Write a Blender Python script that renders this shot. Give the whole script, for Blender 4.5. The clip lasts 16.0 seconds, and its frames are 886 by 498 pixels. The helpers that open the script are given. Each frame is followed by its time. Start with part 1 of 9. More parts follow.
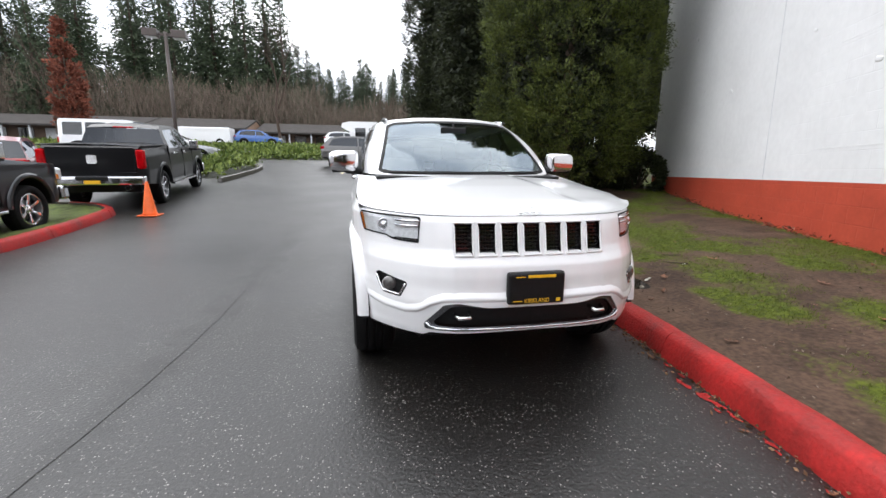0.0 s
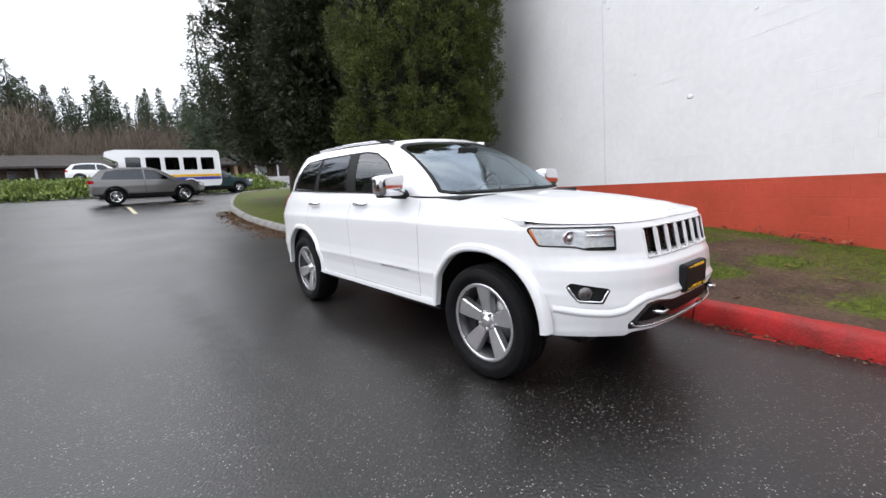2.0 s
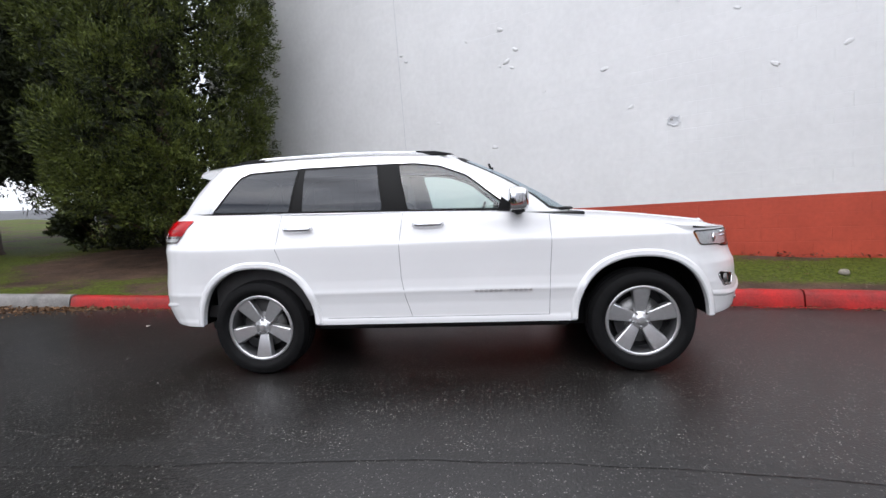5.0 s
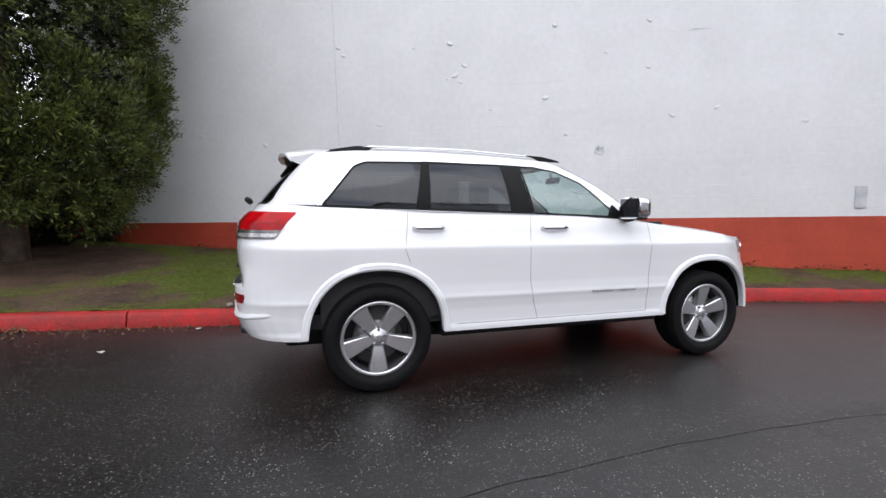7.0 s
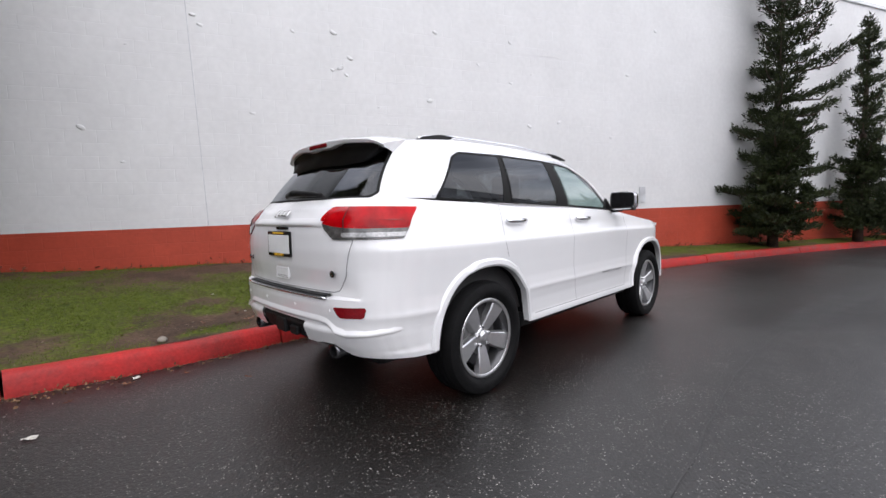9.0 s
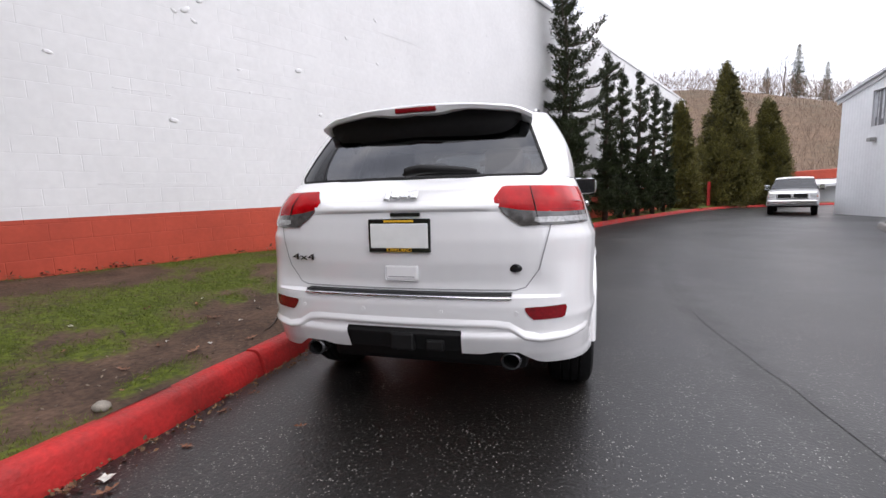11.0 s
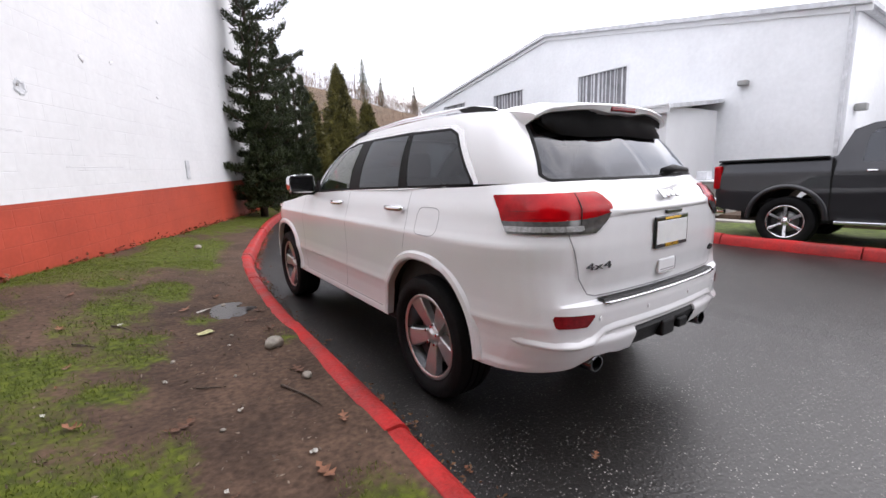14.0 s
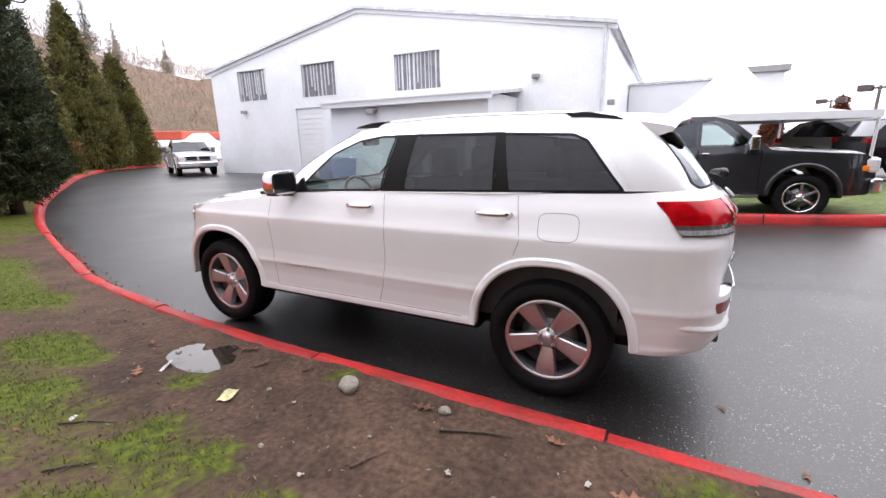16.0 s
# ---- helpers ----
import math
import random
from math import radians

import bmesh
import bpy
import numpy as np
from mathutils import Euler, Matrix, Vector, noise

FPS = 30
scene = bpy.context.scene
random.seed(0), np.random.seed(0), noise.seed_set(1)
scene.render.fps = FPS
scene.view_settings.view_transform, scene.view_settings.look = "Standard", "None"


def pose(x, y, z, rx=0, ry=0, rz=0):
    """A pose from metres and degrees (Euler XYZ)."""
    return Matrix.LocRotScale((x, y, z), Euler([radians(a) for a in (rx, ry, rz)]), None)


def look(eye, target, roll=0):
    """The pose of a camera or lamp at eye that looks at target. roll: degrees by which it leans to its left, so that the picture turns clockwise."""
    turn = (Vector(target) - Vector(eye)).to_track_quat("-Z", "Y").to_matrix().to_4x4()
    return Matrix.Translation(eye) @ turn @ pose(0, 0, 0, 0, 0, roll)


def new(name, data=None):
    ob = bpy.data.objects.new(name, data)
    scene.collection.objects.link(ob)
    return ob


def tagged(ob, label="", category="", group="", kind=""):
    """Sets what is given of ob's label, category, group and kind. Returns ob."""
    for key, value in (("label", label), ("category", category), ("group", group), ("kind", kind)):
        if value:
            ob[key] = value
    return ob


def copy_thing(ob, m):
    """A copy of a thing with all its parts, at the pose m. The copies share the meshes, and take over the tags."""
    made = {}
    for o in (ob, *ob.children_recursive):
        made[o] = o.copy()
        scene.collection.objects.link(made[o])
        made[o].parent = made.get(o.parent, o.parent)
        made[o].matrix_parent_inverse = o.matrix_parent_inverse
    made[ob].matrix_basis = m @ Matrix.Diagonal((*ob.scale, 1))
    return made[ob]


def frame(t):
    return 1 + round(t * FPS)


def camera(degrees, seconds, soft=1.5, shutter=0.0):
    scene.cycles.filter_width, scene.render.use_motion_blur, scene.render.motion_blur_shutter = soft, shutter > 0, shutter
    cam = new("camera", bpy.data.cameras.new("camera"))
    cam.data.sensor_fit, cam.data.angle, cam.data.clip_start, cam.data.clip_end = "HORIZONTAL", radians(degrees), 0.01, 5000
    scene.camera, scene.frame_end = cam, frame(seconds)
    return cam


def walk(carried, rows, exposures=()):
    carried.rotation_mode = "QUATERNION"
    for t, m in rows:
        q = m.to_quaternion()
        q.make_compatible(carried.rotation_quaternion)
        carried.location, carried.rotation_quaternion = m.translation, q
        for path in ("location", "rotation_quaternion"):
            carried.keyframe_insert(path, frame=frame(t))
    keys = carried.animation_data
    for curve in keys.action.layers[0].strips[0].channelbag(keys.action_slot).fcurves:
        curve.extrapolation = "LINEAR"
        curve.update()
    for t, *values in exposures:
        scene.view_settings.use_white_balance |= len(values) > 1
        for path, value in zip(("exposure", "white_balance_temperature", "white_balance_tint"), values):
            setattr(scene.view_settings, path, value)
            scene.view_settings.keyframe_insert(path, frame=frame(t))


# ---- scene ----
cam = camera(92.2, 16.0)
PATH = [
    (0, (-0.899, -2.916, 1.3), (-0.505, -0.996, 0.902), 0.5),
    (0.5, (-1.381, -2.783, 1.292), (-0.78, -0.904, 0.961), -0.2),
    (1, (-1.867, -2.547, 1.265), (-1.033, -0.756, 0.956), -1.3),
    (1.5, (-2.351, -2.257, 1.264), (-1.299, -0.577, 0.997), -1.6),
    (2, (-2.796, -1.941, 1.31), (-1.546, -0.411, 0.999), -3.0),
    (2.5, (-3.115, -1.545, 1.318), (-1.661, -0.2, 1.037), -2.9),
    (3, (-3.453, -1.096, 1.287), (-1.835, 0.052, 1.029), -1.9),
    (3.5, (-3.691, -0.582, 1.279), (-1.94, 0.353, 1.028), -2.6),
    (3.7, (-3.773, -0.378, 1.29), (-1.991, 0.496, 1.045), -2.2),
    (5.8, (-4.096, 2.042, 1.255), (-2.112, 1.891, 1.055), -0.9),
    (6, (-4.08, 2.249, 1.256), (-2.1, 2.059, 1.051), 0.3),
    (6.5, (-3.982, 2.83, 1.251), (-2.029, 2.426, 1.094), 1.1),
    (7, (-3.792, 3.361, 1.246), (-1.89, 2.766, 1.082), 0.5),
    (7.5, (-3.598, 3.845, 1.242), (-1.773, 3.04, 1.09), -0.4),
    (8, (-3.322, 4.291, 1.223), (-1.612, 3.264, 1.079), 0.5),
    (8.5, (-3.004, 4.708, 1.219), (-1.449, 3.46, 1.066), -0.8),
    (9, (-2.655, 5.086, 1.197), (-1.254, 3.668, 1.038), -1.0),
    (9.5, (-2.204, 5.391, 1.177), (-0.969, 3.831, 0.97), 0.4),
    (10.7, (-1.06, 5.755, 1.195), (-0.36, 3.865, 0.967), -0.9),
    (11.8, (0.111, 5.826, 1.224), (0.126, 3.841, 0.983), -1.7),
    (12, (0.306, 5.831, 1.24), (0.176, 3.849, 1.005), -1.5),
    (12.5, (0.822, 5.757, 1.236), (0.451, 3.811, 0.965), -1.2),
    (13, (1.325, 5.551, 1.298), (0.648, 3.697, 0.972), -2.5),
    (13.5, (1.809, 5.31, 1.329), (0.896, 3.567, 0.974), -2.0),
    (14, (2.215, 5.013, 1.357), (1.098, 3.391, 1.009), -1.8),
    (14.5, (2.561, 4.664, 1.404), (1.28, 3.183, 0.997), -1.1),
    (15, (2.86, 4.29, 1.5), (1.396, 2.999, 1.061), -0.8),
    (15.5, (3.092, 3.884, 1.554), (1.495, 2.766, 1.105), -1.5),
    (16, (3.322, 3.455, 1.585), (1.597, 2.571, 1.092), -1.3),
]
walk(cam, [(t, look(eye, target, roll)) for t, eye, target, roll in PATH],
     exposures=[(0, 0.66, 6450, 10), (1.5, 0.56, 6400, 11), (3.5, 0.40, 6300, 12), (7, 0.20, 6300, 13), (9, 0.28, 6450, 14), (12.5, 0.48, 6500, 16), (14, 0.63, 6500, 16), (16, 1.0, 6500, 17)])

# ---- world, sun, exposure ----
scene.view_settings.exposure = 0.0
world = bpy.data.worlds.new("sky")
scene.world = world
world.use_nodes = True
wn, wl = world.node_tree.nodes, world.node_tree.links
wn.clear()
SUN_EL, SUN_AZ = 50, 300
w_out = wn.new("ShaderNodeOutputWorld")
w_sky = wn.new("ShaderNodeTexSky")
w_sky.sky_type, w_sky.sun_disc = "NISHITA", False
w_sky.sun_elevation, w_sky.sun_rotation = radians(SUN_EL), radians(SUN_AZ)
w_bg = wn.new("ShaderNodeBackground")
w_bg.inputs["Strength"].default_value = 0.12
wl.new(w_sky.outputs[0], w_bg.inputs["Color"])
# overcast layer: soft bright clouds over the clear sky
w_co = wn.new("ShaderNodeTexCoord")
w_map = wn.new("ShaderNodeMapping")
w_map.inputs["Scale"].default_value = (1, 1, 2.6)
w_noise = wn.new("ShaderNodeTexNoise")
w_noise.inputs["Scale"].default_value, w_noise.inputs["Detail"].default_value = 2.2, 6
w_ramp = wn.new("ShaderNodeValToRGB")
w_ramp.color_ramp.elements[0].position, w_ramp.color_ramp.elements[0].color = 0.30, (0.30, 0.32, 0.36, 1)
w_mid = w_ramp.color_ramp.elements.new(0.46)
w_mid.color = (0.66, 0.69, 0.75, 1)
w_top = w_ramp.color_ramp.elements[2]
w_top.position, w_top.color = 0.60, (1, 1, 1, 1)
w_cloud = wn.new("ShaderNodeBackground")
wl.new(w_co.outputs["Generated"], w_map.inputs["Vector"])
wl.new(w_map.outputs[0], w_noise.inputs["Vector"])
wl.new(w_noise.outputs["Fac"], w_ramp.inputs["Fac"])
wl.new(w_ramp.outputs["Color"], w_cloud.inputs["Color"])
# an overcast sky is brightest overhead
w_sep, w_up, w_grad = wn.new("ShaderNodeSeparateXYZ"), wn.new("ShaderNodeMath"), wn.new("ShaderNodeMath")
w_up.operation, w_up.inputs[1].default_value = "MAXIMUM", 0.0
w_grad.operation, w_grad.inputs[1].default_value, w_grad.inputs[2].default_value = "MULTIPLY_ADD", 0.95, 1.60
wl.new(w_co.outputs["Generated"], w_sep.inputs[0])
wl.new(w_sep.outputs["Z"], w_up.inputs[0])
wl.new(w_up.outputs[0], w_grad.inputs[0])
wl.new(w_grad.outputs[0], w_cloud.inputs["Strength"])
w_mix = wn.new("ShaderNodeMixShader")
w_mix.inputs["Fac"].default_value = 0.88
wl.new(w_bg.outputs[0], w_mix.inputs[1])
wl.new(w_cloud.outputs[0], w_mix.inputs[2])
wl.new(w_mix.outputs[0], w_out.inputs["Surface"])
sun = new("sun", bpy.data.lights.new("sun", "SUN"))
sun.data.energy, sun.data.angle, sun.data.color = 0.6, radians(60), (1, 0.97, 0.92)
sun.matrix_basis = look((0, 0, 30), (0 - 30 * math.sin(radians(SUN_AZ)) / math.tan(radians(SUN_EL)), -30 * math.cos(radians(SUN_AZ)) / math.tan(radians(SUN_EL)), 0))


# ---- materials ----
def mat(name, color, rough=0.5, metal=0.0, var=0.0, scale=5.0, var_rough=0.0, bump=0.0, bump_scale=40.0, fine=0.0, coat=0.0, spec=0.5, alpha=1.0, random=0.0, trans=0.0, tint=None):
    """A procedural surface: colour varied at two scales, roughness variation and fine relief."""
    m = bpy.data.materials.new(name)
    m.use_nodes = True
    n, l = m.node_tree.nodes, m.node_tree.links
    b = n["Principled BSDF"]
    b.inputs["Base Color"].default_value = (*color, 1)
    b.inputs["Roughness"].default_value, b.inputs["Metallic"].default_value = rough, metal
    b.inputs["Coat Weight"].default_value = coat
    b.inputs["Coat Roughness"].default_value = 0.03
    b.inputs["Specular IOR Level"].default_value = spec
    b.inputs["Transmission Weight"].default_value = trans
    co = n.new("ShaderNodeTexCoord")
    if var or tint:
        a = n.new("ShaderNodeTexNoise")
        a.inputs["Scale"].default_value, a.inputs["Detail"].default_value, a.inputs["Roughness"].default_value = scale, 8, 0.62
        l.new(co.outputs["Object"], a.inputs["Vector"])
        r = n.new("ShaderNodeValToRGB")
        lo = tint or tuple(max(0, c * (1 - var)) for c in color)
        hi = color if tint else tuple(min(1, c * (1 + var)) for c in color)
        r.color_ramp.elements[0].position, r.color_ramp.elements[0].color = 0.32, (*lo, 1)
        r.color_ramp.elements[1].position, r.color_ramp.elements[1].color = 0.68, (*hi, 1)
        l.new(a.outputs["Fac"], r.inputs["Fac"])
        out = r.outputs["Color"]
        if fine:
            f = n.new("ShaderNodeTexNoise")
            f.inputs["Scale"].default_value, f.inputs["Detail"].default_value = scale * 14, 4
            l.new(co.outputs["Object"], f.inputs["Vector"])
            g = n.new("ShaderNodeMapRange")
            g.inputs["From Min"].default_value, g.inputs["From Max"].default_value = 0.3, 0.7
            g.inputs["To Min"].default_value, g.inputs["To Max"].default_value = 1 - fine, 1 + fine
            l.new(f.outputs["Fac"], g.inputs["Value"])
            mx = n.new("ShaderNodeVectorMath")
            mx.operation = "SCALE"
            l.new(out, mx.inputs[0])
            l.new(g.outputs[0], mx.inputs["Scale"])
            out = mx.outputs[0]
        if random:
            oi = n.new("ShaderNodeObjectInfo")
            g2 = n.new("ShaderNodeMapRange")
            g2.inputs["To Min"].default_value, g2.inputs["To Max"].default_value = 1 - random, 1 + random
            l.new(oi.outputs["Random"], g2.inputs["Value"])
            m2 = n.new("ShaderNodeVectorMath")
            m2.operation = "SCALE"
            l.new(out, m2.inputs[0])
            l.new(g2.outputs[0], m2.inputs["Scale"])
            out = m2.outputs[0]
        l.new(out, b.inputs["Base Color"])
        if var_rough:
            vr = n.new("ShaderNodeMapRange")
            vr.inputs["From Min"].default_value, vr.inputs["From Max"].default_value = 0.3, 0.7
            vr.inputs["To Min"].default_value, vr.inputs["To Max"].default_value = max(0.02, rough - var_rough), min(1, rough + var_rough)
            l.new(a.outputs["Fac"], vr.inputs["Value"])
            l.new(vr.outputs[0], b.inputs["Roughness"])
    if bump:
        d = n.new("ShaderNodeTexNoise")
        d.inputs["Scale"].default_value, d.inputs["Detail"].default_value = bump_scale, 5
        l.new(co.outputs["Object"], d.inputs["Vector"])
        bp = n.new("ShaderNodeBump")
        bp.inputs["Strength"].default_value, bp.inputs["Distance"].default_value = bump, 0.01
        l.new(d.outputs["Fac"], bp.inputs["Height"])
        l.new(bp.outputs[0], b.inputs["Normal"])
    return m


def asphalt_material():
    """Wet, worn asphalt: pale aggregate flecks, damp film of changing gloss, dark seams and drier streaks."""
    m = bpy.data.materials.new("wet_asphalt")
    m.use_nodes = True
    n, l = m.node_tree.nodes, m.node_tree.links
    b = n["Principled BSDF"]
    co = n.new("ShaderNodeTexCoord")
    big = n.new("ShaderNodeTexNoise")
    big.inputs["Scale"].default_value, big.inputs["Detail"].default_value, big.inputs["Distortion"].default_value = 0.42, 7, 0.6
    mid = n.new("ShaderNodeTexNoise")
    mid.inputs["Scale"].default_value, mid.inputs["Detail"].default_value = 55, 5
    fleck = n.new("ShaderNodeTexVoronoi")
    fleck.inputs["Scale"].default_value = 105
    for k in (big, mid, fleck):
        l.new(co.outputs["Object"], k.inputs["Vector"])
    base = n.new("ShaderNodeValToRGB")
    base.color_ramp.elements[0].position, base.color_ramp.elements[0].color = 0.3, (0.0042, 0.0036, 0.0033, 1)
    base.color_ramp.elements[1].position, base.color_ramp.elements[1].color = 0.72, (0.0125, 0.0108, 0.0098, 1)
    l.new(big.outputs["Fac"], base.inputs["Fac"])
    grain = n.new("ShaderNodeMapRange")
    grain.inputs["From Min"].default_value, grain.inputs["From Max"].default_value = 0.3, 0.72
    grain.inputs["To Min"].default_value, grain.inputs["To Max"].default_value = 0.55, 1.6
    l.new(mid.outputs["Fac"], grain.inputs["Value"])
    g = n.new("ShaderNodeVectorMath")
    g.operation = "SCALE"
    l.new(base.outputs["Color"], g.inputs[0])
    l.new(grain.outputs[0], g.inputs["Scale"])
    # pale stones: the few cells whose random tone is high, near their middles
    sep = n.new("ShaderNodeSeparateColor")
    l.new(fleck.outputs["Color"], sep.inputs["Color"])
    pick = n.new("ShaderNodeMath")
    pick.operation, pick.inputs[1].default_value = "GREATER_THAN", 0.72
    l.new(sep.outputs[0], pick.inputs[0])
    near = n.new("ShaderNodeMath")
    near.operation, near.inputs[1].default_value = "LESS_THAN", 0.40
    l.new(fleck.outputs["Distance"], near.inputs[0])
    both = n.new("ShaderNodeMath")
    both.operation = "MULTIPLY"
    l.new(pick.outputs[0], both.inputs[0])
    l.new(near.outputs[0], both.inputs[1])
    mx = n.new("ShaderNodeMix")
    mx.data_type = "RGBA"
    mx.inputs["B"].default_value = (0.46, 0.44, 0.41, 1)
    # most stones are dull, few are bright; they gather in worn places
    dull = n.new("ShaderNodeMath")
    dull.operation, dull.inputs[1].default_value = "POWER", 2.4
    l.new(sep.outputs[1], dull.inputs[0])
    gather = n.new("ShaderNodeMapRange")
    gather.inputs["From Min"].default_value, gather.inputs["From Max"].default_value = 0.35, 0.65
    gather.inputs["To Min"].default_value, gather.inputs["To Max"].default_value = 0.25, 1.0
    patch = n.new("ShaderNodeTexNoise")
    patch.inputs["Scale"].default_value, patch.inputs["Detail"].default_value = 3.5, 4
    l.new(co.outputs["Object"], patch.inputs["Vector"])
    l.new(patch.outputs["Fac"], gather.inputs["Value"])
    tone, tone2 = n.new("ShaderNodeMath"), n.new("ShaderNodeMath")
    tone.operation = tone2.operation = "MULTIPLY"
    l.new(dull.outputs[0], tone.inputs[0])
    l.new(gather.outputs[0], tone.inputs[1])
    l.new(tone.outputs[0], tone2.inputs[0])
    l.new(both.outputs[0], tone2.inputs[1])
    l.new(tone2.outputs[0], mx.inputs["Factor"])
    l.new(g.outputs[0], mx.inputs["A"])
    # the old tyre-worn streak along the paving seam, frayed by noise
    def calc(op, a, b_, c=None):
        k = n.new("ShaderNodeMath")
        k.operation = op
        for i, v in enumerate((a, b_, c)):
            if v is None:
                continue
            if isinstance(v, (int, float)):
                k.inputs[i].default_value = v
            else:
                l.new(v, k.inputs[i])
        return k.outputs[0]
    xyz = n.new("ShaderNodeSeparateXYZ")
    l.new(co.outputs["Object"], xyz.inputs[0])
    bend = calc("MINIMUM", calc("SUBTRACT", xyz.outputs["Y"], 2.0), 0.0)
    off = calc("ABSOLUTE", calc("ADD", calc("ADD", xyz.outputs["X"], 2.03), calc("MULTIPLY", calc("MULTIPLY", bend, bend), 0.024)), 0.0)
    fray = n.new("ShaderNodeTexNoise")
    fray.inputs["Scale"].default_value, fray.inputs["Detail"].default_value, fray.inputs["Roughness"].default_value = 2.4, 10, 0.75
    l.new(co.outputs["Object"], fray.inputs["Vector"])
    edge = calc("ADD", off, calc("MULTIPLY_ADD", fray.outputs["Fac"], 0.9, -0.45))
    streak = n.new("ShaderNodeMapRange")
    streak.inputs["From Min"].default_value, streak.inputs["From Max"].default_value = 0.02, 0.22
    streak.inputs["To Min"].default_value, streak.inputs["To Max"].default_value = 1.0, 0.0
    l.new(edge, streak.inputs["Value"])
    span = n.new("ShaderNodeMapRange")
    span.inputs["From Min"].default_value, span.inputs["From Max"].default_value = 2.6, 5.5
    span.inputs["To Min"].default_value, span.inputs["To Max"].default_value = 1.0, 0.0
    l.new(calc("ABSOLUTE", calc("SUBTRACT", xyz.outputs["Y"], 0.6), 0.0), span.inputs["Value"])
    worn = calc("MULTIPLY", streak.outputs[0], span.outputs[0])
    dk = n.new("ShaderNodeVectorMath")
    dk.operation = "SCALE"
    l.new(mx.outputs["Result"], dk.inputs[0])
    l.new(calc("MULTIPLY_ADD", worn, -0.25, 1.0), dk.inputs["Scale"])
    l.new(dk.outputs[0], b.inputs["Base Color"])
    b.inputs["Specular IOR Level"].default_value = 0.66
    rr = n.new("ShaderNodeMapRange")
    rr.inputs["From Min"].default_value, rr.inputs["From Max"].default_value = 0.25, 0.75
    rr.inputs["To Min"].default_value, rr.inputs["To Max"].default_value = 0.33, 0.46
    l.new(big.outputs["Fac"], rr.inputs["Value"])
    l.new(calc("MULTIPLY_ADD", worn, 0.08, rr.outputs[0]), b.inputs["Roughness"])
    bp = n.new("ShaderNodeBump")
    bp.inputs["Strength"].default_value, bp.inputs["Distance"].default_value = 0.6, 0.006
    l.new(mid.outputs["Fac"], bp.inputs["Height"])
    l.new(bp.outputs[0], b.inputs["Normal"])
    return m


def wall_material(m, lo, hi, strength):
    """Painted concrete block: courses show through the paint in places (noise between lo and hi)."""
    n, l = m.node_tree.nodes, m.node_tree.links
    b = n["Principled BSDF"]
    co = n.new("ShaderNodeTexCoord")
    mp = n.new("ShaderNodeMapping")
    mp.inputs["Rotation"].default_value = (radians(90), 0, 0)
    br = n.new("ShaderNodeTexBrick")
    br.inputs["Scale"].default_value = 1.0
    br.inputs["Brick Width"].default_value, br.inputs["Row Height"].default_value = 0.406, 0.203
    br.inputs["Mortar Size"].default_value, br.inputs["Mortar Smooth"].default_value = 0.006, 0.6
    br.inputs["Color1"].default_value = br.inputs["Color2"].default_value = (1, 1, 1, 1)
    br.inputs["Mortar"].default_value = (0, 0, 0, 1)
    l.new(co.outputs["Object"], mp.inputs["Vector"])
    l.new(mp.outputs[0], br.inputs["Vector"])
    no = n.new("ShaderNodeTexNoise")
    no.inputs["Scale"].default_value, no.inputs["Detail"].default_value = 2.2, 9
    l.new(co.outputs["Object"], no.inputs["Vector"])
    # joints show only in places: the filler coat hides most of them
    sel = n.new("ShaderNodeMapRange")
    sel.inputs["From Min"].default_value, sel.inputs["From Max"].default_value = lo, hi
    l.new(no.outputs["Fac"], sel.inputs["Value"])
    mu = n.new("ShaderNodeMath")
    mu.operation = "MULTIPLY"
    inv = n.new("ShaderNodeMath")
    inv.operation, inv.inputs[0].default_value = "SUBTRACT", 1.0
    l.new(br.outputs["Fac"], mu.inputs[0])
    l.new(sel.outputs[0], mu.inputs[1])
    l.new(mu.outputs[0], inv.inputs[1])
    ad = n.new("ShaderNodeMath")
    ad.operation = "MULTIPLY_ADD"
    ad.inputs[1].default_value = 0.5
    l.new(no.outputs["Fac"], ad.inputs[0])
    l.new(inv.outputs[0], ad.inputs[2])
    bp = n.new("ShaderNodeBump")
    bp.inputs["Strength"].default_value, bp.inputs["Distance"].default_value = strength, 0.012
    l.new(ad.outputs[0], bp.inputs["Height"])
    l.new(bp.outputs[0], b.inputs["Normal"])
    return m


M_ASPHALT = asphalt_material()
M_WALL = wall_material(mat("white_block_paint", (0.72, 0.72, 0.725), 0.6, var=0.05, scale=0.7, fine=0.03, spec=0.3), 0.42, 0.66, 0.45)
M_WALL_RED = wall_material(mat("red_band_paint", (0.44, 0.068, 0.038), 0.5, var=0.14, scale=1.3, fine=0.06, spec=0.3), 0.30, 0.55, 0.6)
M_KERB = mat("red_kerb_paint", (0.46, 0.022, 0.020), 0.55, spec=0.28, var=0.22, scale=3.0, var_rough=0.2, fine=0.16, bump=0.5, bump_scale=55, tint=(0.20, 0.018, 0.016))
M_KERB_BACK = mat("soiled_kerb_back", (0.055, 0.050, 0.034), 0.85, var=0.4, scale=8, fine=0.3, bump=0.6, bump_scale=50)
M_KERB_GREY = mat("grey_kerb", (0.20, 0.19, 0.18), 0.7, var=0.3, scale=4, fine=0.15, bump=0.5, bump_scale=60)
M_SOIL = mat("damp_soil", (0.105, 0.068, 0.044), 0.85, var=0.45, scale=1.6, fine=0.3, bump=0.9, bump_scale=30, tint=(0.045, 0.028, 0.018))
